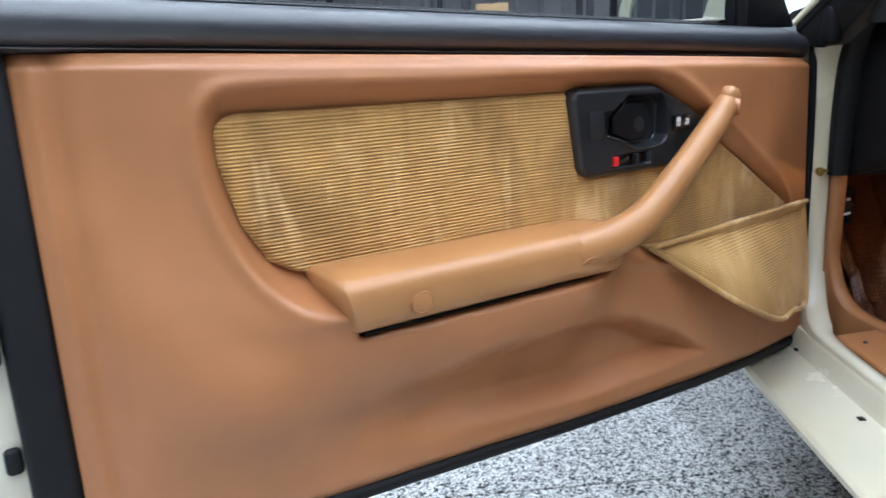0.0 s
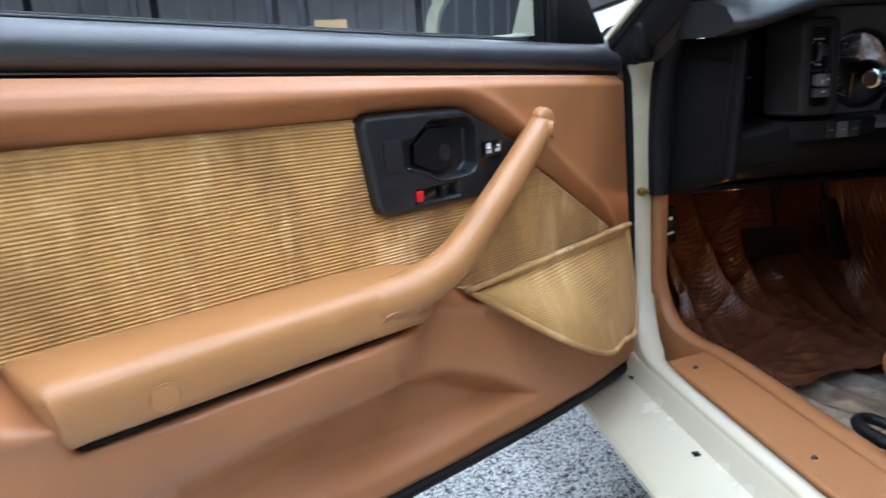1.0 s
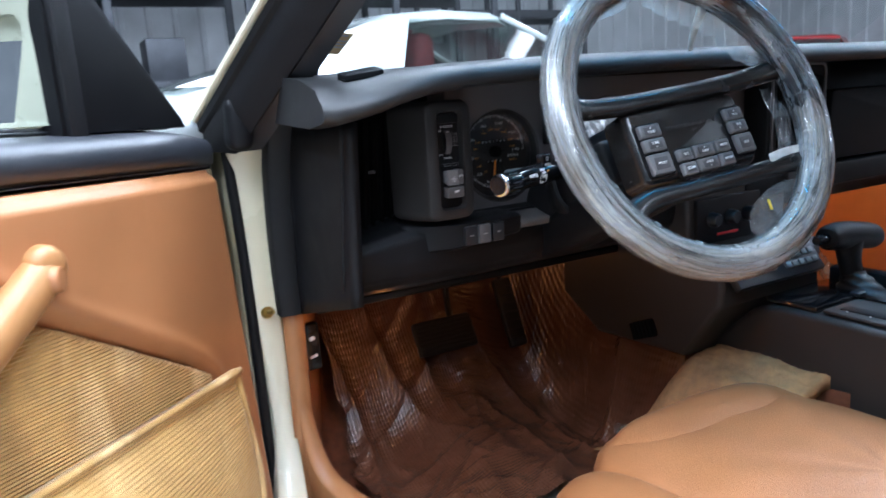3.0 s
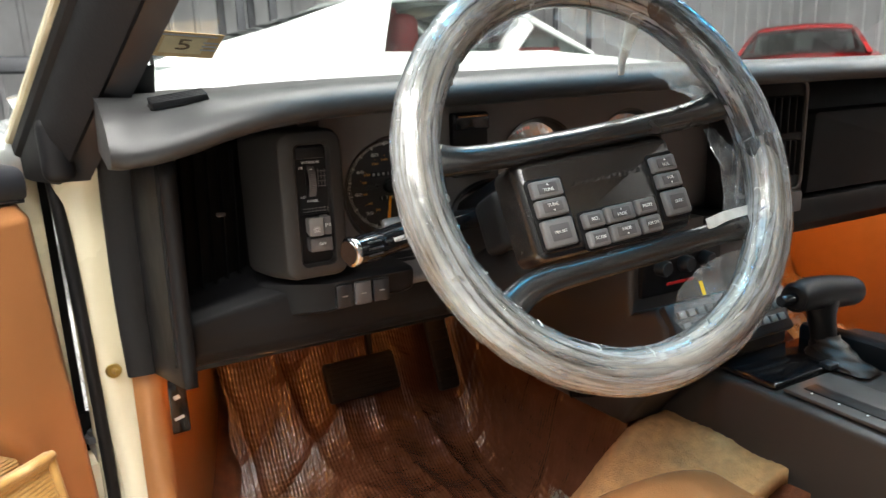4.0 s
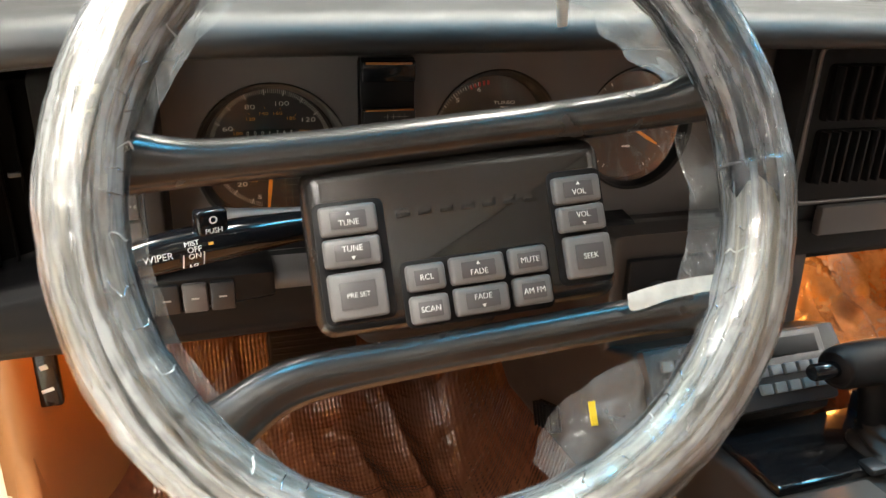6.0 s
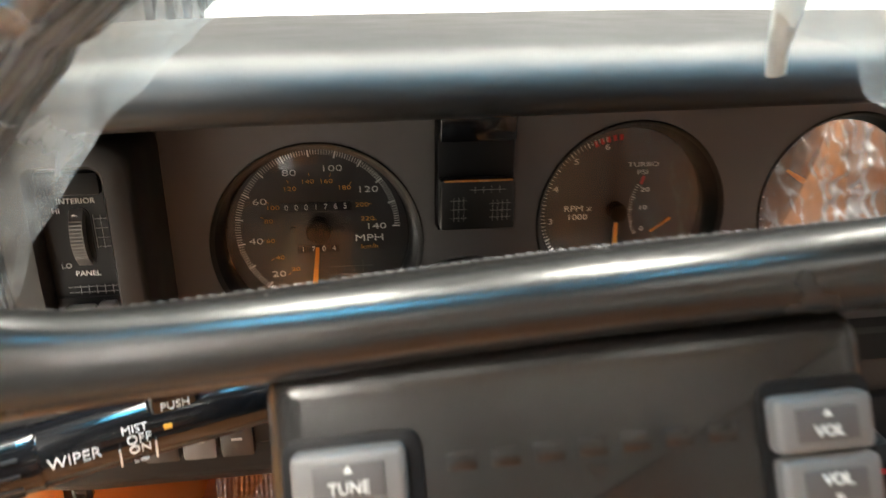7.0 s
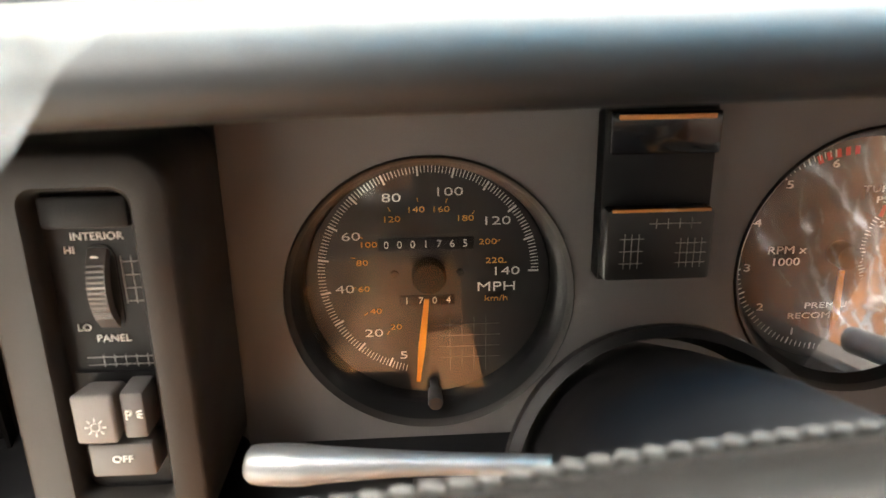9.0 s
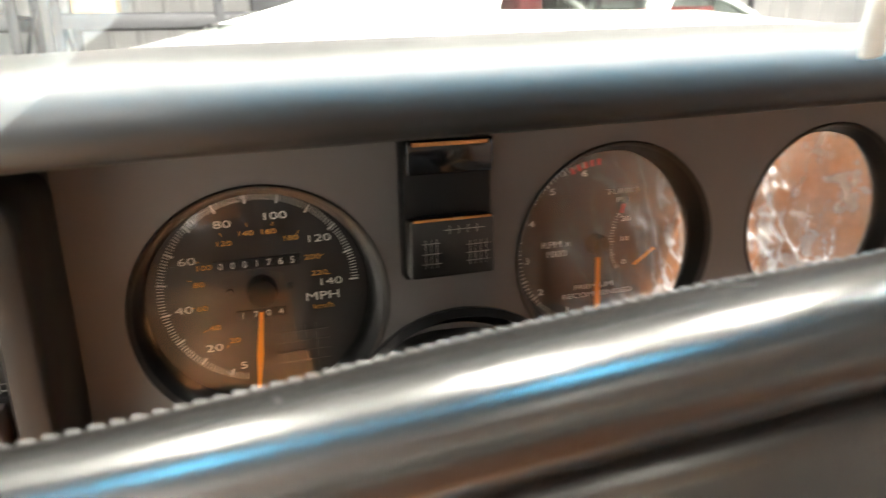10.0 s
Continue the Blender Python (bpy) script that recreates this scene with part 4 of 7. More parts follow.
def sticker():
    """The inspection sticker inside the windscreen."""
    c = Vector(screen(0.062, 0.235))
    m = Matrix.Translation(c + Vector((0, -0.008, -0.003))) @ pose(0, 0, 0, 63, 4, 8)
    st = thing("windscreen_sticker", "faded orange paper sticker on the windscreen", "sticker", m=m)
    part("paper", block("paper", (0.085, 0.0006, 0.055), PAPER, 0), st)
    part("pale_field", block("pale_field", (0.05, 0.0004, 0.036), PAPER_PALE, 0, (0.0, -0.0008, 0)), st)
    part("print", join("print", [(block("b", (0.018, 0.0004, 0.003), DARK, 0), pose(0.031, -0.0014, z)) for z in (0.009, 0.001, -0.007)] + [(block("b", (0.07, 0.0004, 0.003), DARK, 0), pose(0, -0.0014, 0.023))], DARK), st)
    part("month", join("month", [(text_mesh("5", 0.034, 1.3), Matrix())], material("brown_ink", (0.16, 0.10, 0.05), 0.6)), st, "large printed figure", m=pose(0, -0.0018, 0.002))


sticker()


def scuff_plate():
    sp = thing("scuff_plate", "tan plastic scuff plate with fine ribs on the sill", "scuff plate")

    def top(u, v):
        y = -1.1 + 2.36 * v + 0.012 * u
        x = 0.712 + 0.085 * u
        return (x, y, 0.319 + 0.006 * u + 0.0008 * math.sin(2 * math.pi * (y + 0.25 * x) / 0.0062) * step(0.06, 0.14, u) * (1 - step(0.86, 0.94, u)) * (1 - step(0.955, 0.975, v)))
    plate = part("plate", sheet("plate", top, 16, 1900, TAN_PLASTIC, back=(0, 0, -0.012)), sp)
    for x, y in ((0.742, 1.216), (0.742, 0.90)):
        part("screw", lathe("screw", [(0, 0.0035), (0.003, 0.0035), (0.0045, 0.001), (0.0045, -0.002)], STEEL, 14, "z"), sp, "dark screw", m=pose(x, y, 0.3205))


scuff_plate()


def kick_trim():
    kt = thing("sill_trim", "tan plastic trim along the sill and kick panel", "car trim")
    rows = [(1.392, 0.640), (1.394, 0.60), (1.394, 0.50), (1.386, 0.42), (1.357, 0.362), (1.310, 0.338), (1.22, 0.330), (0.9, 0.328), (0.3, 0.328), (-1.1, 0.328)]
    xo = (0.746, 0.747, 0.748, 0.750, 0.755, 0.770, 0.796, 0.797, 0.797, 0.797)
    xi = (0.770, 0.770, 0.770, 0.774, 0.784, 0.803, 0.828, 0.830, 0.830, 0.830)
    part("edge_band", path_strip("edge_band", [(y, z, a, b) for (y, z), a, b in zip(rows, xo, xi)], TAN_PLASTIC, 0.10), kt)

    def kick(u, v):
        y = 1.39 + 0.36 * u
        return (0.767 + 0.135 * u + 0.006 * v, y, 0.24 + 0.42 * v)
    part("kick_panel", sheet("kick_panel", kick, 16, 16, TAN_PLASTIC, back=(-0.03, 0, 0)), kt, "tan kick panel")
    sw = part("release_switch", block("release_switch", (0.028, 0.016, 0.076), GLOSS_BLACK, 0.004, (0.791, 1.428, 0.532)), kt, "black switch with white marks")
    part("switch_mark", join("switch_mark", [(block("b", (0.008, 0.001, 0.006), PRINT, 0.001), pose(0.792, 1.4195, 0.546, 0, -15, 0)), (block("b", (0.013, 0.001, 0.0045), PRINT, 0.001), pose(0.792, 1.4195, 0.517, 0, -15, 0))], PRINT), sw)


kick_trim()


# ---- dashboard ----
LIP = [(0.740, 0.892), (0.750, 0.891), (0.771, 0.893), (0.802, 0.900), (0.831, 0.909), (0.864, 0.917), (0.915, 0.922), (1.0, 0.925), (1.3, 0.930), (2.26, 0.930)]


def lip_y(x):
    return ramp(x, [(0.73, 1.135), (0.746, 1.114), (0.78, 1.105), (0.85, 1.100), (2.3, 1.100)])


def dash_section(x):
    z, y = ramp(x, LIP), lip_y(x)
    k = step(0.74, 0.90, x)
    back = 0.026 * (1 - k)
    nose = [(x, y + a, z + b) for a, b in ((0.014, -0.0165), (0.0060, -0.0150), (0.0015, -0.0115), (0.0, -0.0065), (0.0015, -0.001), (0.0055, 0.0045), (0.012, 0.0090))]
    return [(x, y + 0.055, z - 0.016 - back * 0.2)] + nose + [(x, y + 0.022, z + 0.0120 + back * 0.3), (x, y + 0.075, z + 0.0145 + back * 0.75),
            (x, y + 0.16, z + 0.016 + back), (x, y + 0.30, z + 0.016 + back), (x, 1.62, z + 0.006 + back), (x, 1.70, z - 0.02 + back)]


def vent_grille(name, w, h, n, parent, m, upright=True, label="black air vent with thin slats", mat=None):
    # Matte black backing takes the place of the unlit depth behind the slats.
    v = part(name, prism(name, rounded(w, h, 0.006), 0.03, VOID, 0.001), parent, label, m)
    for k in range(n):
        f = (k + 0.5) / n - 0.5
        sl = block("slat", (0.0022, 0.012, h * 0.94) if upright else (w * 0.94, 0.006, 0.0022), mat or TRIM, 0.0006, (f * w, -0.004, 0) if upright else (0, -0.002, f * h))
        part("slat", sl, v)
    return v


def hole_cell(bm, cx, cz, r, x0, x1, z0, z1, y, n=48):
    """A rectangle in x and z with a round hole, as quads from the hole to the edge."""
    ring, rim = [], []
    for k in range(n):
        a = 2 * math.pi * k / n
        c, s = math.cos(a), math.sin(a)
        ring.append(bm.verts.new((cx + r * c, y, cz + r * s)))
        f = min(((x1 - cx) / c if c > 1e-6 else (x0 - cx) / c if c < -1e-6 else 1e9), ((z1 - cz) / s if s > 1e-6 else (z0 - cz) / s if s < -1e-6 else 1e9))
        rim.append(bm.verts.new((cx + f * c, y, cz + f * s)))
    for k in range(n):
        j = (k + 1) % n
        bm.faces.new((ring[k], ring[j], rim[j], rim[k]))
    for px, pz in ((x0, z0), (x0, z1), (x1, z0), (x1, z1)):
        a = math.atan2(pz - cz, px - cx) % (2 * math.pi)
        k = int(a / (2 * math.pi) * n) % n
        bm.faces.new((rim[k], rim[(k + 1) % n], bm.verts.new((px, y, pz))))


GAUGES = {"speedometer": (1.0402, 0.8105, 0.0600), "tachometer": (1.243, 0.820, 0.0592), "fuel_gauge": (1.394, 0.825, 0.0565)}
FACE_Y, PLATE_Y = 1.262, 1.242


def digits(texts, size, wide=1.0):
    """Lettering joined into one mesh: (text, x, z)."""
    return [(text_mesh(t, size, wide), pose(x, 0, z)) for t, x, z in texts]


def gauge(name, label, cluster):
    cx, cz, r = GAUGES[name]
    m = Matrix.Translation((cx, 0, cz)) @ Matrix.Diagonal((0.975, 1, 0.975, 1))
    g = part(name, lathe(name, [(r + 0.0042, PLATE_Y + 0.0015), (r + 0.0030, PLATE_Y + 0.004), (r, FACE_Y - 0.008), (r, FACE_Y + 0.002)], TRIM, 72), cluster, label, m)
    part("bezel_ring", lathe("bezel_ring", [(r + 0.0072, PLATE_Y - 0.0002), (r + 0.0064, PLATE_Y - 0.0014), (r + 0.0052, PLATE_Y - 0.0004), (r + 0.0040, PLATE_Y + 0.0018)], POD, 72), g, "charcoal bezel ring")
    part("dial", lathe("dial", [(0, FACE_Y), (r - 0.001, FACE_Y)], DIAL, 64), g)
    glass = part("lens", lathe("lens", [(0, PLATE_Y + 0.010), (r - 0.0002, PLATE_Y + 0.010)], LENS, 64), g, "clear gauge lens", Matrix.Translation((0, PLATE_Y + 0.010, 0)) @ pose(0, 0, 0, 0, 0, {"tachometer": 1.4}.get(name, 0.0)) @ pose(0, 0, 0, {"tachometer": -4.5, "fuel_gauge": -1.5}.get(name, 0.0), 0, 0) @ Matrix.Translation((0, -PLATE_Y - 0.010, 0)))
    glass.visible_shadow = False
    return g


def ticks(r, a0, a1, n, major, size_major, size_minor, first=0):
    out = []
    for k in range(n + 1):
        a = a0 + (a1 - a0) * k / n
        big = k % major == first
        w, h = size_major if big else size_minor
        rr = r - h / 2
        out.append((block("b", (w, 0.0004, h), PRINT, 0), pose(rr * math.sin(a), 0, rr * math.cos(a), 0, math.degrees(a), 0)))
    return out


def clock_at(r, deg):
    return r * math.sin(radians(deg)), r * math.cos(radians(deg))


def needle(deg, r0, r1, hub, parent, y, ox=0.0, oz=0.0):
    nd = part("needle", prism("needle", [(-0.0012, r0), (0.0012, r0), (0.0018, (r0 + r1) * 0.55), (0.0009, r1), (-0.0009, r1), (-0.0018, (r0 + r1) * 0.55)], 0.0012, NEEDLE), parent, "orange needle", m=pose(ox, y - 0.005, oz, 0, deg, 0))
    part("needle_hub", lathe("needle_hub", [(0, -0.009), (hub * 0.9, -0.009), (hub, -0.007), (hub, 0.0)], VOID, 32), parent, m=pose(ox, y, oz))


def switch_pod(cluster):
    z0, z1 = 0.742, 0.893
    outer, inner = rounded(0.068, z1 - z0, 0.014, 5, -0.002), rounded(0.034, 0.121, 0.006, 5)
    tilt = Matrix.Translation((0.922, 1.178, (z0 + z1) / 2))
    rings = [([(x - 0.022 * step(0.01, -0.03, x), z) for x, z in outer], 0.06), ([(x - 0.014 * step(0.01, -0.03, x), z) for x, z in outer], 0.030), (outer, 0.008), ([(x * 0.95, z * 0.975) for x, z in outer], 0.0015), ([(x * 0.90, z * 0.95) for x, z in outer], 0.0), ([(x * 1.10, z * 1.03) for x, z in inner], 0.0), (inner, 0.003), (inner, 0.012)]
    secs = [[(x, y, z) for x, z in ring] for ring, y in rings]
    pod = part("switch_pod", loft("switch_pod", secs, POD, closed=True, cap=False, angle=50), cluster, "charcoal light switch pod", tilt)
    back = part("pod_back", block("pod_back", (0.034, 0.002, 0.121), BLACK, 0, (0, 0.012, 0)), pod, "black switch panel with white lettering")
    part("top_blank", block("top_blank", (0.030, 0.006, 0.0115), TRIM, 0.0015, (0, 0.008, 0.0525)), pod)
    part("wheel_slot", prism("wheel_slot", rounded(0.0115, 0.033, 0.005), 0.001, BLACK), pod, m=pose(0.0005, 0.0104, 0.0232))
    wheel_secs = []
    for k in range(-20, 21):
        a = k / 20 * 0.95
        ribs = 0.0004 * (k % 2) if abs(k) < 13 else 0
        wheel_secs.append([(x, 0.023 - (0.019 + b + ribs) * math.cos(a), 0.0165 * math.sin(a) / math.sin(0.95)) for x, b in ((-0.0036, -0.002), (-0.003, 0), (0.0035, 0), (0.0042, -0.003))])
    part("dimmer_wheel", loft("dimmer_wheel", wheel_secs, BUTTON_FACE, angle=25), pod, "ribbed grey dimmer wheel", m=pose(0.0005, 0, 0.0232))
    part("wheel_dot", lathe("wheel_dot", [(0, 0), (0.0014, 0)], PRINT, 16), pod, m=pose(0.0003, 0.0078, 0.0355, 40, 0, 0))
    for word, x, z, size in (("INTERIOR", 0.001, 0.0425, 0.0040), ("PANEL", 0.001, 0.0035, 0.0040), ("HI", -0.0092, 0.0375, 0.0038), ("LO", -0.0088, 0.0080, 0.0038)):
        part("lettering", join("lettering", digits([(word, 0, 0)], size, 1.05), PRINT), pod, "white lettering", pose(x, 0.0106, z))
    lines = []
    for x in (0.008, 0.0115, 0.015):
        lines.append((block("b", (0.00025, 0.0003, 0.018), PRINT_DIM, 0), pose(x, 0.0107, 0.026)))
    for z in (0.018, 0.023, 0.028, 0.033):
        lines.append((block("b", (0.008, 0.0003, 0.00025), PRINT_DIM, 0), pose(0.0125, 0.0107, z)))
    for x in (-0.008, -0.004, 0.0, 0.004, 0.008, 0.012):
        lines.append((block("b", (0.00025, 0.0003, 0.005), PRINT_DIM, 0), pose(x + 0.004, 0.0107, -0.0055)))
    for z in (-0.0040, -0.0070):
        lines.append((block("b", (0.026, 0.0003, 0.00025), PRINT_DIM, 0), pose(0.003, 0.0107, z)))
    tagged(part("print_grid", join("print_grid", lines, PRINT_DIM), pod), kind="stuff")
    part("lamp_well", block("lamp_well", (0.033, 0.002, 0.048), BLACK, 0, (0.0015, 0.0105, -0.0335)), pod)
    k1 = part("lamp_key", block("lamp_key", (0.0150, 0.016, 0.0200), BUTTON, 0.0018, (-0.0030, 0.001, -0.0200), 3, (0.9, 0.75)), pod, "grey headlamp key")
    rays = [(block("b", (0.0004, 0.0003, 0.0014), PRINT, 0), pose(0.0030 * math.sin(a), 0, 0.0030 * math.cos(a), 0, math.degrees(a), 0)) for a in np.linspace(0, 2 * math.pi, 9)[:-1]]
    rays.append((tube("t", [(0.0016 * math.cos(a), 0, 0.0016 * math.sin(a)) for a in np.linspace(0, 2 * math.pi, 17)[:-1]], 0.0002, PRINT, closed=True, sides=5, up=(0, 1, 0)), Matrix()))
    part("lamp_symbol", join("lamp_symbol", rays, PRINT), k1, m=pose(-0.0027, -0.0072, -0.0225))
    k2 = part("parking_key", block("parking_key", (0.0085, 0.014, 0.0185), BUTTON_FACE, 0.0014, (0.0095, 0.003, -0.0205), 2), pod, "dark parking light key")
    part("key_letter", join("key_letter", digits([("P", -0.0014, 0)], 0.0056, 1.0) + [(block("b", (0.0020, 0.0003, 0.0004), PRINT, 0), pose(0.0024, 0, z, 0, a, 0)) for z, a in ((0.0016, -20), (0.0004, 0), (-0.0008, 20))], PRINT), k2, m=pose(0.0095, -0.0043, -0.0200))
    k3 = part("off_key", block("off_key", (0.0235, 0.013, 0.0140), BUTTON_FACE, 0.0014, (0.0025, 0.0035, -0.0393), 2), pod, "grey off key")
    part("key_letters", join("key_letters", digits([("OFF", 0, 0)], 0.0040, 1.1), PRINT), k3, m=pose(0.0030, -0.0034, -0.0386))
    return pod


def dashboard():
    dash = thing("dashboard", "charcoal vinyl dashboard with a sharp overhanging brow", "dashboard")
    xs = np.concatenate([np.linspace(0.740, 0.93, 22), np.linspace(0.96, 2.26, 30)])
    pad = part("top_pad", loft("top_pad", [dash_section(x) for x in xs], DASH, angle=55), dash, "charcoal vinyl dash top")
    end = dash_section(0.740)
    part("pad_end", to_mesh("pad_end", end, [tuple(range(len(end)))], DASH, False), pad)
    part("brow_welt", tube("brow_welt", [(x, lip_y(x) + 0.0075, ramp(x, LIP) - 0.0142) for x in (0.80, 0.85, 0.93, 1.0, 1.15, 1.3, 1.6, 2.0, 2.25)], 0.0011, DASH, 90, 8), pad, "thin welt under the brow")
    vent_grille("demister_vent", 0.050, 0.026, 5, dash, Matrix.Translation((0.802, 1.162, 0.9262)) @ pose(0, 0, 0, -78, -7.7, 0), False, label="black side window demister vent", mat=TRIM)
    vent_grille("defroster_vent", 0.62, 0.035, 40, dash, Matrix.Translation((1.30, 1.545, 0.9268)) @ pose(0, 0, 0, -92, 0, 0), label="long black windscreen defroster vent")
    # left end, with the side vent
    def side(u, v):
        y = 1.16 + 0.22 * u + 0.03 * (1 - v) * (1 - u)
        return (0.768 + 0.012 * (1 - u), y, 0.60 + 0.275 * v + (0.05 * (1 - v)) * (1 - u))
    part("end_panel", sheet("end_panel", side, 12, 12, TRIM, back=(0.012, 0, 0)), dash, "charcoal dash end panel")

    def corner(u, v):
        a = math.pi / 2 * u
        return (0.776 + 0.018 * math.sin(a), 1.172 + 0.018 * (1 - math.cos(a)) + 0.045 * (1 - v), 0.664 + 0.211 * v)
    part("end_edge", sheet("end_edge", corner, 8, 10, TRIM, back=(0.006, 0.02, 0)), dash)
    # Near-black block and slats carry the shade of a deeper vent recess.
    part("vent_recess_shade", block("vent_recess_shade", (0.11, 0.02, 0.20), VOID, 0.002, (0.845, 1.285, 0.80)), dash)
    sv = vent_grille("side_vent", 0.082, 0.165, 6, dash, pose(0.838, 1.262, 0.797, 6, 0, 12), mat=VOID, label="black side air vent with upright slats")

    part("vane_tab", block("vane_tab", (0.009, 0.005, 0.004), BUTTON_FACE, 0.001, (0.002, -0.012, 0.012)), sv)
    # knee panel: below the pod, wrapping under
    def knee(u, v):
        x = 0.786 + 0.60 * u
        zt = min(0.733, 0.716 + 0.17 * (x - 0.786))
        prof = [(1.246, zt + 0.006), (1.218, zt + 0.001), (1.207, zt - 0.010), (1.207, 0.690), (1.213, 0.670), (1.228, 0.655), (1.262, 0.640), (1.34, 0.622)]
        k = v * (len(prof) - 1)
        i = min(int(k), len(prof) - 2)
        y, z = (prof[i][j] * (1 - k + i) + prof[i + 1][j] * (k - i) for j in (0, 1))
        t = min(1.0, (x - 0.786) / 0.016)
        return (x, y + 0.022 * (1 - math.sqrt(max(0.0, 1 - (1 - t) ** 2))) + 0.010 * step(0.90, 0.83, x) * v, z + 0.004 * u)
    part("knee_panel", sheet("knee_panel", lambda u, v: knee(u ** 1.5, v), 60, 28, TRIM, back=(0, 0.05, 0.01)), dash, "charcoal lower dash panel")
    part("under_panel", block("under_panel", (0.62, 0.16, 0.012), BLACK, 0.003, (1.09, 1.42, 0.612)), dash)
    lampw = part("courtesy_lens", block("courtesy_lens", (0.028, 0.012, 0.006), ORANGE_GLOW, 0.002, (0.930, 1.395, 0.606)), dash, "glowing orange courtesy lamp")
    secs = []
    for x, dz in ((0.868, 0.0), (0.872, 0.002), (0.90, 0.001), (0.93, 0.001), (0.975, 0.0), (1.025, 0.0), (1.030, -0.002)):
        sh = 0.9 if x in (0.868, 1.030) else 1
        cz = 0.717 + dz
        low = 0.694 + 0.018 * (x - 0.868) / 0.2
        sweep = 0.036 * max(0.0, (0.930 - x) / 0.062) - 0.027
        secs.append([(x, sweep + 1.236 + (y - 1.222) * sh, cz + (z - cz) * sh) for y, z in ((1.25, 0.7385), (1.215, 0.738), (1.202, 0.737), (1.197, 0.733), (1.2, low + 0.004), (1.205, low), (1.25, low))])
    pod = part("lower_pod", loft("lower_pod", secs, TRIM, closed=True, angle=40), dash, "charcoal lower switch pod")
    for x in (0.947, 0.968, 0.989):
        sw = part("pod_switch", block("pod_switch", (0.0190, 0.010, 0.025), BUTTON_FACE if x == 0.968 else BEZEL, 0.002, (x, 1.1858, 0.7175)), pod, "dark rocker switch")
        part("switch_mark", block("switch_mark", (0.006, 0.0004, 0.0014), PRINT_DIM, 0, (x, 1.1806, 0.7175)), sw)
    # instruments
    cl = thing("instrument_cluster", "charcoal instrument cluster with round black gauges", "instrument cluster")
    bm = bmesh.new()
    zt, zb = 0.912, 0.735
    for cxr, x0, x1 in (("speedometer", 0.953, 1.1125), ("tachometer", 1.1605, 1.3245), ("fuel_gauge", 1.3245, 1.47)):
        cx, cz, r = GAUGES[cxr]
        hole_cell(bm, cx, cz, (r + 0.0055) * 0.975, x0, x1, zb, zt, PLATE_Y)
    for x0, x1, z0, z1 in ((1.1125, 1.1605, 0.893, zt), (1.1125, 1.1605, zb, 0.8215), (1.47, 1.55, zb, zt)):
        bm.faces.new([bm.verts.new(v) for v in ((x0, PLATE_Y, z0), (x1, PLATE_Y, z0), (x1, PLATE_Y, z1), (x0, PLATE_Y, z1))])
    plate_me = bpy.data.meshes.new("bezel_plate")
    bm.to_mesh(plate_me)
    bm.free()
    plate_me.materials.append(CLUSTER)
    part("bezel_plate", plate_me, cl, "charcoal gauge bezel")
    part("cluster_back", block("cluster_back", (0.62, 0.02, 0.19), BLACK, 0.002, (1.22, 1.285, 0.822)), cl)
    part("bezel_side", sheet("bezel_side", lambda u, v: (0.953 - 0.02 * u * u, PLATE_Y + 0.012 * u, zb + (zt - zb) * v), 6, 8, CLUSTER), cl)
    part("bezel_floor", sheet("bezel_floor", lambda u, v: (0.95 + 0.6 * u, 1.19 + 0.034 * v, 0.737 - 0.012 * (1 - v)), 20, 4, CLUSTER, back=(0, 0, -0.01)), cl)
    # tell-tale stack
    st = part("warning_display", block("warning_display", (0.0475, 0.012, 0.0695), BLACK, 0.001, (1.13, 1.2405, 0.8635)), cl, "black warning light stack", Matrix.Translation((0.007, 0, 0.8635 - 0.0055)) @ Matrix.Diagonal((1.0, 1.0, 1.09, 1.0)) @ Matrix.Translation((0, 0, -0.8635)))
    part("top_lens", block("top_lens", (0.0462, 0.010, 0.0165), GLOSS_BLACK, 0.0015, (1.13, 1.2335, 0.8885)), st)
    # Amber bars paint in the orange reflections along the tops of both lenses.
    part("lens_glint", block("lens_glint", (0.040, 0.002, 0.002), material("amber_glint", (0.48, 0.19, 0.06), 0.25), 0.0005, (1.13, 1.2285, 0.8945)), st)
    part("lens_glint", block("lens_glint", (0.042, 0.002, 0.0014), bpy.data.materials["amber_glint"], 0.0005, (1.13, 1.2270, 0.8592)), st)
    low = part("low_lens", block("low_lens", (0.0462, 0.012, 0.029), DIAL, 0.002, (1.130, 1.2325, 0.8450)), st)
    gl = [(block("b", (0.00025, 0.0003, 0.014), PRINT_DIM, 0), pose(x, 1.2263, 0.843)) for x in (1.115, 1.118, 1.121)] + [(block("b", (0.010, 0.0003, 0.00025), PRINT_DIM, 0), pose(1.118, 1.2263, z)) for z in (0.838, 0.843, 0.848)]
    gl += [(block("b", (0.022, 0.0003, 0.00025), PRINT_DIM, 0), pose(1.136, 1.2263, 0.854))] + [(block("b", (0.00025, 0.0003, 0.004), PRINT_DIM, 0), pose(x, 1.2263, 0.854)) for x in (1.128, 1.133, 1.138, 1.143)]
    gl += [(block("b", (0.00025, 0.0003, 0.012), PRINT_DIM, 0), pose(x, 1.2263, 0.842)) for x in (1.139, 1.142, 1.145, 1.148)] + [(block("b", (0.013, 0.0003, 0.00025), PRINT_DIM, 0), pose(1.1435, 1.2263, z)) for z in (0.838, 0.842, 0.846)]
    tagged(part("print_grid", join("print_grid", gl, PRINT_DIM), low), kind="stuff")

    # speedometer: 5 at the lower left, 140 at the right
    sp = gauge("speedometer", "round black speedometer with an orange needle", cl)
    A5, A140 = radians(-166.5), radians(90)
    r = 0.0535
    mk = ticks(r, A5, A140, 135, 10, (0.0009, 0.0050), (0.00032, 0.0036), 5)

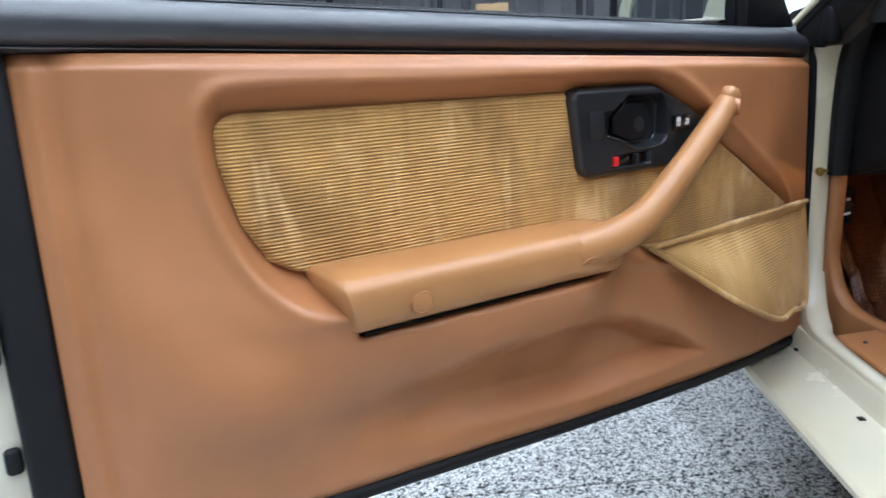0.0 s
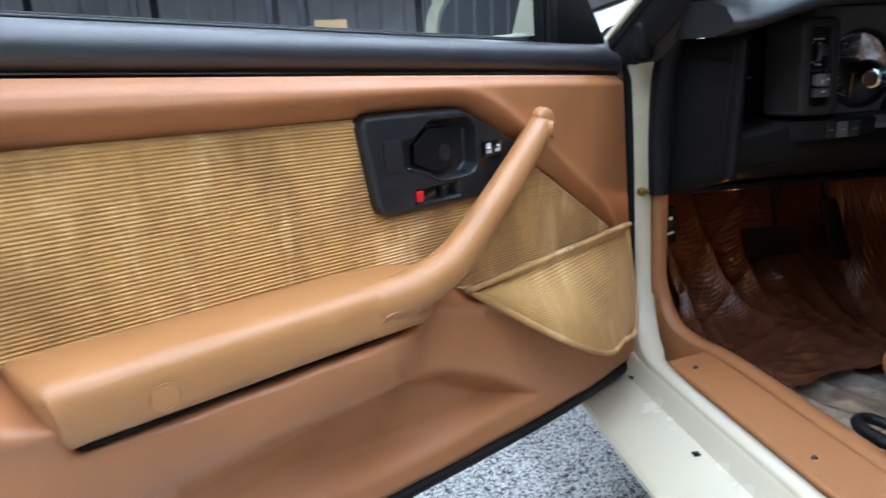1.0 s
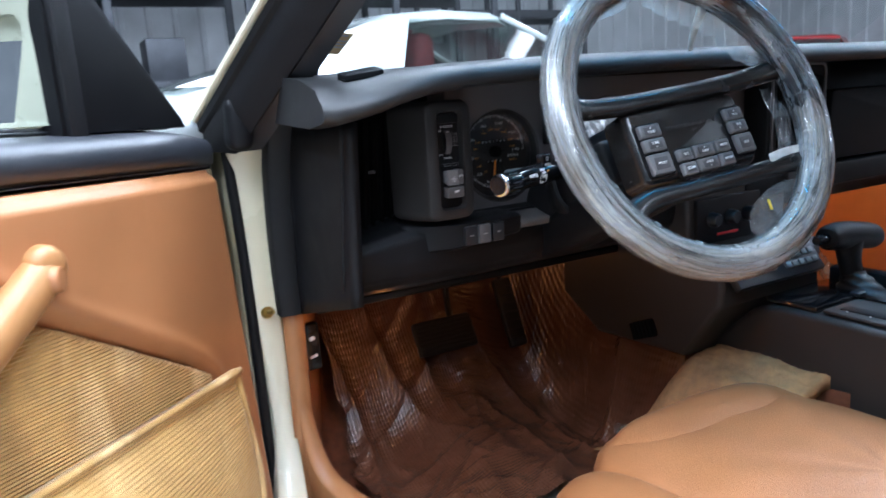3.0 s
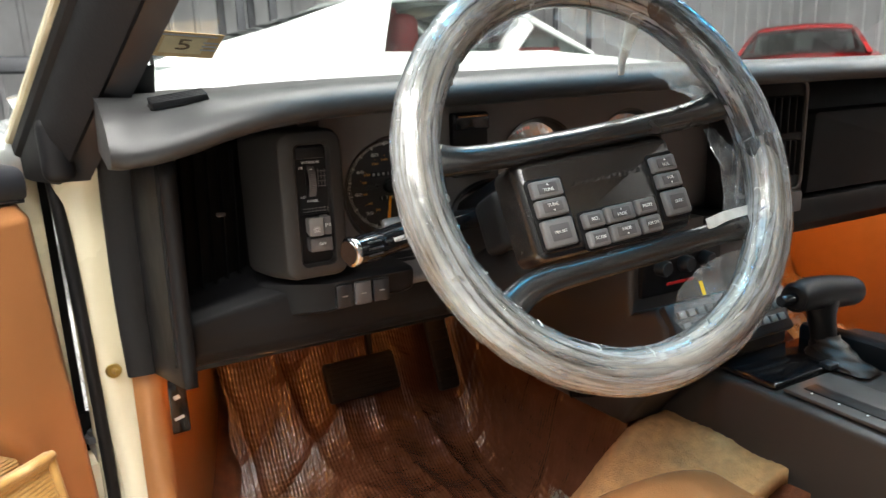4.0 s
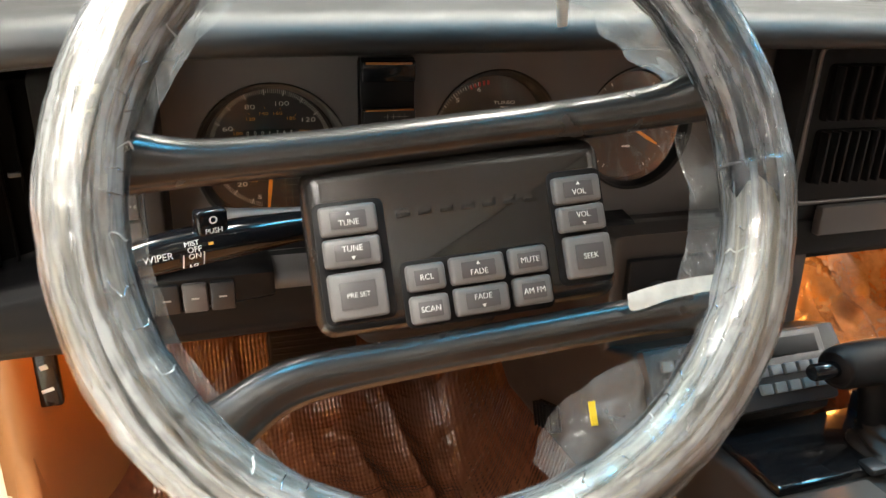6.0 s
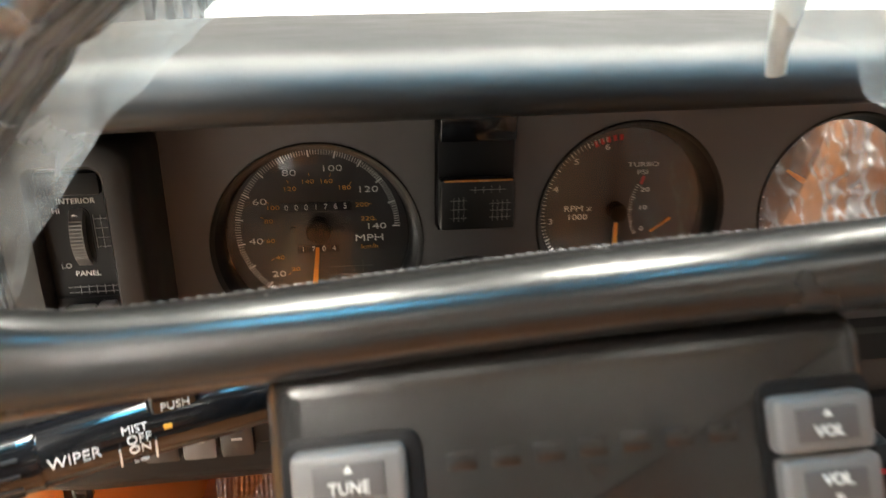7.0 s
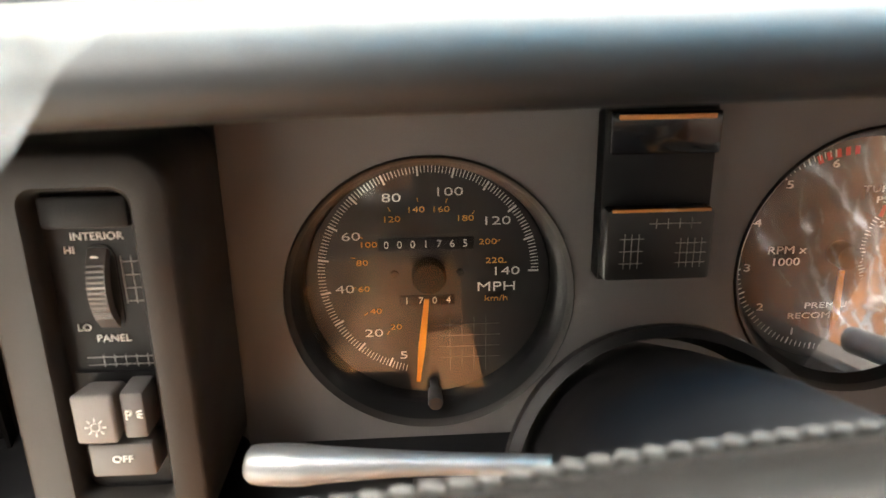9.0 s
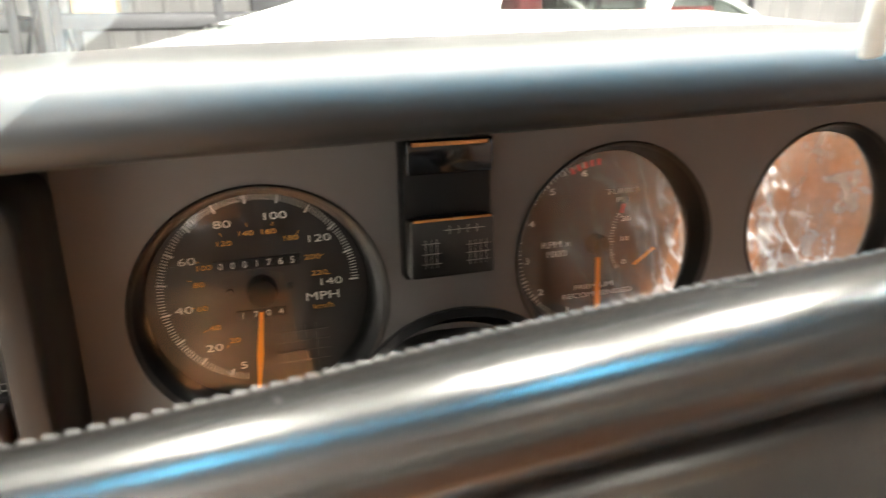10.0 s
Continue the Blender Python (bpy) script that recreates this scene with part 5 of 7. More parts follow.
    def sp_deg(v):
        return 90 - 1.9 * (140 - v)
    words = []
    for v in (20, 40, 60, 80, 100, 120):
        x, z = clock_at(0.0415, sp_deg(v))
        words.append((str(v), x, z))
    words += [("5", *clock_at(0.0455, -163)), ("140", 0.0375, 0.0)]
    mk += digits(words, 0.0058, 1.65) + digits([("MPH", 0.0330, -0.0080)], 0.0068, 1.45)
    part("markings", join("markings", [(me, Matrix.Translation((0, FACE_Y - 0.0006, 0.0055)) @ m) for me, m in mk], PRINT), sp, "white speed scale")
    kmh = [(t, *clock_at(0.0325, d)) for t, d in (("20", -149), ("40", -126), ("60", -103), ("80", -79), ("100", -62), ("120", -32), ("140", -10), ("160", 11), ("180", 33), ("200", 62), ("220", 80))]
    am = digits(kmh, 0.0040, 1.5) + digits([("km/h", 0.0330, -0.0140)], 0.0042, 1.4)
    am += [(block("b", (0.0003, 0.0004, 0.0022), AMBER, 0), pose(*[(x, 0, z) for x, z in [clock_at(0.0372, d + 3)]][0], 0, d + 3, 0)) for d in (-149, -126, -103, -79, -62, -32, -10, 11, 33, 62, 80)]
    part("metric_markings", join("metric_markings", [(me, Matrix.Translation((0, FACE_Y - 0.0006, 0.0055)) @ m) for me, m in am], AMBER), sp, "amber metric scale")
    od = part("odometer", block("odometer", (0.046, 0.001, 0.0062), BLACK, 0.0003, (-0.0010, FACE_Y - 0.0004, 0.0205)), sp, "seven digit odometer")
    part("digits", join("digits", [(me, Matrix.Translation((0, FACE_Y - 0.0013, 0)) @ m) for me, m in digits([(c, -0.0200 + 0.0063 * k, 0.0205) for k, c in enumerate("0001765")], 0.0052)], PRINT), od)
    tr = part("trip_meter", block("trip_meter", (0.027, 0.001, 0.0052), BLACK, 0.0003, (-0.001, FACE_Y - 0.0004, -0.0085)), sp, "four digit trip meter")
    part("digits", join("digits", [(me, Matrix.Translation((0, FACE_Y - 0.0013, 0)) @ m) for me, m in digits([(c, -0.0110 + 0.0068 * k, -0.0085) for k, c in enumerate("1704")], 0.0050)], PRINT), tr)
    needle(186.5, 0.012, 0.0565, 0.0082, sp, FACE_Y, 0.0, 0.0055)
    for x in (-0.0165, 0.0155):
        part("face_screw", lathe("face_screw", [(0, -0.0012), (0.0018, -0.001), (0.002, 0)], BLACK, 12), sp, m=pose(x, FACE_Y - 0.0002, 0.0055))
    part("trip_knob", lathe("trip_knob", [(0, -0.016), (0.0034, -0.016), (0.0037, -0.014), (0.0034, -0.004), (0.0022, -0.002), (0.0022, 0.006)], BEZEL, 24), sp, "black trip reset knob", m=pose(0.0015, PLATE_Y + 0.014, -0.0535))
    dlines = [(block("b", (0.00022, 0.0003, 0.030), BUTTON_FACE, 0), pose(x, FACE_Y - 0.0005, -0.033)) for x in (0.010, 0.016, 0.022, 0.028)] + [(block("b", (0.030, 0.0003, 0.00022), BUTTON_FACE, 0), pose(0.020, FACE_Y - 0.0005, z)) for z in (-0.022, -0.028, -0.034, -0.040)]
    part("face_grid", join("face_grid", dlines, BUTTON_FACE), sp)

    # tachometer, with the boost scale on its right
    ta = gauge("tachometer", "round black tachometer with orange needles", cl)
    mk = ticks(0.0525, radians(-187), radians(-10), 60, 5, (0.0006, 0.0036), (0.0003, 0.0030))
    mk += digits([(str(k), *clock_at(0.0455, -187 + 29.5 * k)) for k in range(0, 7)], 0.0056, 1.5)
    mk += digits([("RPM x", -0.026, 0.002), ("1000", -0.026, -0.0042)], 0.0058, 1.3) + digits([("PREMIUM", 0.001, -0.0280), ("RECOMMENDED", 0.004, -0.0335)], 0.0045, 1.5)
    mk += digits([("20", 0.022, 0.014), ("10", 0.0215, 0.001), ("0", 0.022, -0.0145), ("TURBO", 0.019, 0.032), ("PSI", 0.019, 0.0265)], 0.0046, 1.5)
    mk += [(m0, Matrix.Translation((0.047, 0, 0.0)) @ m) for m0, m in ticks(0.036, radians(-120), radians(-60), 20, 5, (0.0005, 0.003), (0.0003, 0.0022))]
    part("markings", join("markings", [(me, Matrix.Translation((-0.005, FACE_Y - 0.0006, 0)) @ m) for me, m in mk], PRINT), ta, "white engine speed scale")
    red = [(block("b", (0.0022, 0.0004, 0.0040), RED, 0), pose(*[(x, 0, z) for x, z in [clock_at(0.0515, d)]][0], 0, d, 0)) for d in (-24, -19, -14, -9, -4)] + [(block("b", (0.002, 0.0004, 0.006), RED, 0), pose(0.0145, 0, 0.021, 0, 15, 0))]
    part("red_line", join("red_line", [(me, Matrix.Translation((0, FACE_Y - 0.0005, 0)) @ m) for me, m in red], RED), ta)
    needle(179, 0.008, 0.054, 0.0065, ta, FACE_Y, -0.004, 0.0)
    part("boost_needle", prism("boost_needle", [(-0.0008, 0), (0.0008, 0), (0.0006, 0.017), (-0.0006, 0.017)], 0.001, NEEDLE), ta, "orange boost needle", m=pose(0.036, FACE_Y - 0.005, -0.006, 0, 236, 0))

    fu = gauge("fuel_gauge", "round black fuel and temperature gauge", cl)
    mk = ticks(0.050, radians(-150), radians(-30), 12, 3, (0.0006, 0.0036), (0.0003, 0.0026)) + ticks(0.050, radians(30), radians(150), 12, 3, (0.0006, 0.0036), (0.0003, 0.0026))
    mk += [(block("b", (0.010, 0.0004, 0.002), PRINT, 0), pose(0, 0, z)) for z in (0.022, -0.022)]
    part("markings", join("markings", [(me, Matrix.Translation((0, FACE_Y - 0.0006, 0)) @ m) for me, m in mk], PRINT), fu)
    needle(-60, 0.006, 0.040, 0.006, fu, FACE_Y)
    needle(120, 0.006, 0.040, 0.006, fu, FACE_Y)
    switch_pod(cl)

    # middle and passenger side
    cv = part("centre_panel", block("centre_panel", (0.16, 0.05, 0.19), TRIM, 0.008, (1.612, 1.208, 0.828)), dash, "charcoal centre vent panel")
    for z, n in ((0.866, 7), (0.803, 9)):
        vent_grille("centre_vent", 0.112, 0.055, n, cv, pose(1.612, 1.180, z), label="black centre air vent")
    part("vent_frame", tube("vent_frame", [(1.612 + x, 1.1815, 0.834 + z) for x, z in rounded(0.140, 0.158, 0.014, 6)], 0.0022, BUTTON_FACE, closed=True, sides=8, up=(0, 1, 0)), cv, "grey vent frame")
    part("glove_panel", prism("glove_panel", [(1.705, 0.742), (2.22, 0.742), (2.22, 0.866), (1.72, 0.866), (1.712, 0.862)], 0.05, TRIM, 0.005), dash, "charcoal glovebox lid", m=pose(0, 1.185, 0))
    part("lower_rail", block("lower_rail", (0.74, 0.06, 0.042), TRIM, 0.008, (1.85, 1.21, 0.716)), dash)
    part("bright_strip", block("bright_strip", (0.10, 0.012, 0.032), BUTTON_FACE, 0.004, (1.625, 1.176, 0.737)), dash)
    part("passenger_face", sheet("passenger_face", lambda u, v: (1.52 + 0.74 * u, 1.25 + 0.0 * v, 0.66 + 0.26 * v), 4, 4, BLACK, back=(0, 0.02, 0)), dash)
    part("passenger_under", sheet("passenger_under", lambda u, v: (1.60 + 0.66 * u, 1.20 + 0.28 * v, 0.692 - 0.05 * v), 6, 6, TRIM, back=(0, 0, 0.02)), dash)
    return dash, cl


dash, cluster = dashboard()


# ---- steering wheel ----
WA, WB, WN = Vector((0.9941, -0.0738, 0.0795)), Vector((-0.0417, 0.4161, 0.9084)), Vector((-0.1001, -0.9063, 0.4106))
WC = Vector((1.10, 0.952, 0.86))
WHEEL = Matrix((WA, -WN, WB)).transposed().to_4x4()
WHEEL.translation = WC
RIM = 0.1660


def ring_tube(name, mat, r, rough, n=220, sides=18, squash=1.0, seed=0, a0=0.0, a1=360.0):
    """A tube along the rim, whole or from angle a0 to a1, with lengthwise tucks."""
    whole = a1 - a0 >= 360
    count = n if whole else n + 1
    verts, faces, uvs = [], [], []
    for k in range(count):
        along = a0 + (a1 - a0) * k / n
        for s in range(sides):
            b = 2 * math.pi * s / sides
            a = radians(along + (0 if whole else 9 * noise.noise(Vector((math.cos(b) * 1.5, math.sin(b) * 1.5, seed)))))
            tuck = noise.noise(Vector((math.cos(a) * 9, math.sin(a) * 9, b * 0.6 + seed))) + 0.6 * noise.noise(Vector((math.cos(a) * 4 + b, math.sin(a) * 4, b * 2.5 + seed + 3)))
            pinch = ridge_line(a * 14 + 0.8 * math.sin(b + a * 3) + seed)
            rr = r * (1 + rough * tuck - 0.9 * rough * pinch)
            rad = RIM + rr * math.cos(b)
            verts.append((rad * math.cos(a), rr * math.sin(b) * squash, rad * math.sin(a)))
            uvs.append((a * RIM, s / sides * 2 * math.pi * r))
    for k in range(n):
        for s in range(sides):
            k2, s2 = (k + 1) % count, (s + 1) % sides
            faces.append((k * sides + s, k * sides + s2, k2 * sides + s2, k2 * sides + s))
    return to_mesh(name, verts, faces, mat, True, uvs)


def ridge_line(x):
    """Narrow folds at uneven steps."""
    return max(0.0, noise.noise(Vector((x, 3.1, 0)))) ** 3 * 6


def skirt(name, a0, a1, depth, back, seed):
    """A torn edge of film that stands off the inside of the rim."""
    def fn(u, v):
        a = radians(a0 + (a1 - a0) * u)
        ends = min(1, 6 * u, 6 * (1 - u))
        d = depth * ends * (1 + 0.35 * noise.noise(Vector((a * 7, seed, 0))))
        rad = RIM - 0.013 - d * v * (0.8 + 0.2 * math.cos(v * 3))
        y = 0.008 + back * v + 0.004 * noise.noise(Vector((a * 11, v * 3, seed)))
        return (rad * math.cos(a), y, rad * math.sin(a))
    return sheet(name, fn, 60, 10, FILM_LEAF)


def flap(name, outline, y0, wave, seed, mat=None):
    """A loose leaf of film with an outline in x and z."""
    cx = sum(p[0] for p in outline) / len(outline)
    cz = sum(p[1] for p in outline) / len(outline)
    o = smooth_path(outline + outline[:1], 60)[:-1]

    def fn(u, v):
        p = o[int(round(u * len(o))) % len(o)]
        x, z = cx + (p[0] - cx) * v, cz + (p[1] - cz) * v
        return (x, y0 + wave * noise.noise(Vector((x * 45, z * 45, seed))) + wave * 0.6 * noise.noise(Vector((x * 120, z * 120, seed))), z)
    return sheet(name, fn, len(o), 12, mat or FILM_LEAF)


def bar_between(name, points, sizes, mat):
    return tube(name, points, sizes, mat, 50, 16, up=(0, -1, 0))


def pad_button(parent, name, x, z, w, h, text, mark="", label="grey radio key"):
    b = part(name, block(name, (w, 0.010, h), BUTTON, 0.0022, (x, -0.001, z), 3), parent, label)
    part("key_face", block("key_face", (w * 0.62, 0.001, h * 0.58), BUTTON_FACE, 0.0003, (x, -0.0062, z)), b)
    items = []
    size = 0.0042 if len(text) < 6 else 0.0036
    shift = -0.0016 if mark == "up" else 0.0016 if mark == "down" else 0
    items += digits([(text, x, z + shift)], size, 0.95)
    if mark:
        k = 1 if mark == "up" else -1
        tri = prism("t", [(-0.0011, 0), (0.0011, 0), (0, 0.0018)] if k > 0 else [(-0.0011, 0), (0, -0.0018), (0.0011, 0)], 0.0002, PRINT)
        items.append((tri, pose(x, 0, z + k * 0.0022)))
    part("key_print", join("key_print", [(me, Matrix.Translation((0, -0.0070, 0)) @ m) for me, m in items], PRINT), b)


LEATHER_THREAD = material("grey_thread", (0.05, 0.05, 0.05), 0.45, vary=0.1)


def steering_wheel():
    sw = thing("steering_wheel", "black steering wheel wrapped in clear plastic film", "steering wheel", m=WHEEL)
    part("rim", ring_tube("rim", LEATHER, 0.0122, 0.0), sw, "black leather wheel rim")
    part("film_layer", ring_tube("film_layer", FILM_INNER, 0.0172, 0.04, 300, 18, 1.0, 9, 58, 356), sw, "inner layer of clear plastic wrap")
    part("film_wrap", ring_tube("film_wrap", FILM, 0.0193, 0.045, 480, 24, 1.0, 5), sw, "creased clear plastic wrap")
    # Raised creases in the wrap; every third is white, its highlight put into the colour.
    rng = random.Random(4)
    for k in range(44):
        a, b0 = radians(60 + 293 * (k + rng.random() * 0.8) / 44), math.pi + rng.uniform(-0.2, 0.5)
        fold = []
        for f in (0, 0.25, 0.5, 0.75, 1):
            b = b0 + rng.uniform(0.35, 0.8) * f
            rad = RIM + 0.0197 * math.cos(b)
            lean = a + 0.035 * f * rng.uniform(-1, 1)
            fold.append((rad * math.cos(lean), 0.0197 * math.sin(b), rad * math.sin(lean)))
        part("film_fold", tube("film_fold", fold, [(0.0001, 0.0001), (0.0004, 0.0003), (0.0005, 0.0004), (0.0003, 0.0003), (0.0001, 0.0001)], FILM_LEAF if k % 3 else FILM_WHITE, 10, 6), sw)
    part("film_edge", skirt("film_edge", 162, 232, 0.013, 0.020, 1), sw)
    part("film_edge", skirt("film_edge", 92, 166, 0.003, 0.038, 7), sw)
    part("film_edge", skirt("film_edge", 20, 84, 0.024, 0.024, 3), sw)
    part("film_leaf", flap("film_leaf", [(0.024, -0.136), (0.032, -0.119), (0.048, -0.107), (0.077, -0.096), (0.112, -0.093), (0.145, -0.096), (0.150, -0.106), (0.120, -0.135), (0.080, -0.156), (0.045, -0.156)], 0.010, 0.007, 4), sw, "loose leaf of clear film")
    part("film_leaf", flap("film_leaf", [(0.139, 0.025), (0.154, 0.020), (0.166, -0.006), (0.163, -0.046), (0.152, -0.062), (0.128, -0.063), (0.140, -0.032), (0.1456, 0.002)], 0.030, 0.004, 6), sw, "milky strip of film")
    part("film_leaf", flap("film_leaf", [(0.086, -0.060), (0.112, -0.057), (0.150, -0.058), (0.150, -0.064), (0.112, -0.066), (0.088, -0.069)], 0.006, 0.002, 8, FILM_WHITE), sw, "white film scrap on the spoke")
    part("film_tail", tube("film_tail", [(0.092, 0.012, 0.140), (0.096, 0.045, 0.122), (0.099, 0.062, 0.112), (0.101, 0.070, 0.104)], [(0.010, 0.003), (0.0055, 0.0035), (0.0038, 0.003), (0.0034, 0.002)], FILM_WHITE, 24, 10), sw)
    part("film_tag", block("film_tag", (0.0035, 0.0006, 0.012), material("yellow_tag", (0.75, 0.55, 0.05), 0.5), 0, (0.0563, 0.002, -0.1157)), sw, "small yellow tag")
    # spokes
    run = smooth_path([(-0.163, 0.002, 0.0390, 0.011, 0.0190), (-0.142, 0.012, 0.0375, 0.012, 0.0150), (-0.115, 0.022, 0.0362, 0.0135, 0.0118), (-0.07, 0.031, 0.0370, 0.0165, 0.0116), (-0.03, 0.036, 0.0385, 0.0190, 0.0116),
                       (0.02, 0.037, 0.0398, 0.0195, 0.0116), (0.07, 0.033, 0.0402, 0.0175, 0.0116), (0.125, 0.021, 0.0406, 0.0135, 0.0122), (0.164, 0.004, 0.0440, 0.010, 0.0165)], 60)
    secs = []
    for x, y, z, deep, high in run:
        ring = []
        for k in range(28):
            a = 2 * math.pi * k / 28
            c, sn = math.cos(a), math.sin(a)
            back = deep * math.copysign(abs(c) ** 0.82, c)
            ring.append((x, y + back, z - 0.0022 + 0.20 * back + high * math.copysign(abs(sn) ** 0.82, sn)))
        secs.append(ring)
    up = part("upper_spoke", loft("upper_spoke", secs, LEATHER, closed=True, angle=80), sw, "black upper spoke")
    part("lower_spoke", bar_between("lower_spoke", [(-0.138, 0.002, -0.106), (-0.115, 0.012, -0.090), (-0.085, 0.018, -0.078), (-0.03, 0.022, -0.076), (0.04, 0.022, -0.075), (0.10, 0.018, -0.074), (0.140, 0.010, -0.075), (0.166, 0.002, -0.078)],
                                    [(0.018, 0.010), (0.014, 0.010), (0.012, 0.010), (0.0105, 0.010), (0.0105, 0.010), (0.0105, 0.010), (0.012, 0.010), (0.016, 0.010)], LEATHER), sw, "black lower spoke")
    stitch = []
    for x in np.arange(-0.128, 0.132, 0.0033):
        y, z, deep, high = (float(np.interp(x, run[:, 0], run[:, k])) for k in (1, 2, 3, 4))
        stitch.append((block("b", (0.0029, 0.0024, 0.0012), LEATHER_THREAD, 0.0005), pose(x, y + deep * 0.76, z - 0.0022 + 0.20 * deep * 0.76 + high * 0.78 + 0.0004, -35, 10, 0)))
    st = part("stitching", join("stitching", stitch, LEATHER_THREAD), up)
    tagged(st, kind="stuff")
    # pad
    pad_m = Matrix.Translation((0.0105, 0.024, -0.018))
    o = rounded(0.164, 0.088, 0.010, 5, 0, 0.001)
    pad = part("hub_pad", prism("hub_pad", o, 0.040, LEATHER, 0.0105, 6), sw, "black hub pad with grey radio keys", pad_m)
    part("hub_neck", block("hub_neck", (0.10, 0.05, 0.09), BLACK, 0.01, (0.0, 0.050, 0.0)), pad)
    for nm, x, z, w, h in (("left_well", -0.0488, -0.0235, 0.0360, 0.0615), ("right_well", 0.0732, -0.0215, 0.0305, 0.0615), ("middle_well", 0.0130, -0.0446, 0.0800, 0.0345)):
        part(nm, prism(nm, rounded(w, h, 0.004, 3), 0.002, BLACK, 0.0004), pad, m=pose(x - 0.0105, -0.0010, z + 0.018))
    keys = part("key_group", block("key_group", (0.002, 0.001, 0.002), BLACK, 0, (0.0, 0.02, 0.0)), sw, m=Matrix.Translation((0, 0.0235, 0)))
    for nm, x, z, w, h, t, k in (("tune_up_key", -0.0495, -0.0028, 0.0290, 0.0150, "TUNE", "up"), ("tune_down_key", -0.0495, -0.0190, 0.0290, 0.0148, "TUNE", "down"), ("preset_key", -0.0495, -0.0405, 0.0292, 0.0235, "PRE SET", ""),
                                 ("recall_key", -0.0146, -0.0366, 0.0202, 0.0138, "RCL", ""), ("fade_up_key", 0.0127, -0.0360, 0.0292, 0.0145, "FADE", "up"), ("mute_key", 0.0404, -0.0353, 0.0208, 0.0140, "MUTE", ""),
                                 ("scan_key", -0.0146, -0.0528, 0.0202, 0.0143, "SCAN", ""), ("fade_down_key", 0.0129, -0.0520, 0.0290, 0.0145, "FADE", "down"), ("band_key", 0.0406, -0.0514, 0.0208, 0.0148, "AM FM", ""),
                                 ("volume_up_key", 0.0727, -0.0018, 0.0262, 0.0148, "VOL", "up"), ("volume_down_key", 0.0732, -0.0172, 0.0262, 0.0140, "VOL", "down"), ("seek_key", 0.0742, -0.0378, 0.0258, 0.0228, "SEEK", "")):
        pad_button(keys, nm, x, z, w, h, t, k)
    for k in range(7):
        part("name_bar", block("name_bar", (0.0078, 0.0008, 0.0050), LEATHER, 0.0004, (-0.0345 + 0.0115 * k + 0.003, -0.0002, 0.0157)), pad)
    part("arrow_mark", prism("arrow_mark", [(-0.003, 0.0022), (0, -0.0022), (0.003, 0.0022)], 0.001, LEATHER), pad, m=pose(0.004, -0.0004, 0.0085))
    return sw


steering_wheel()


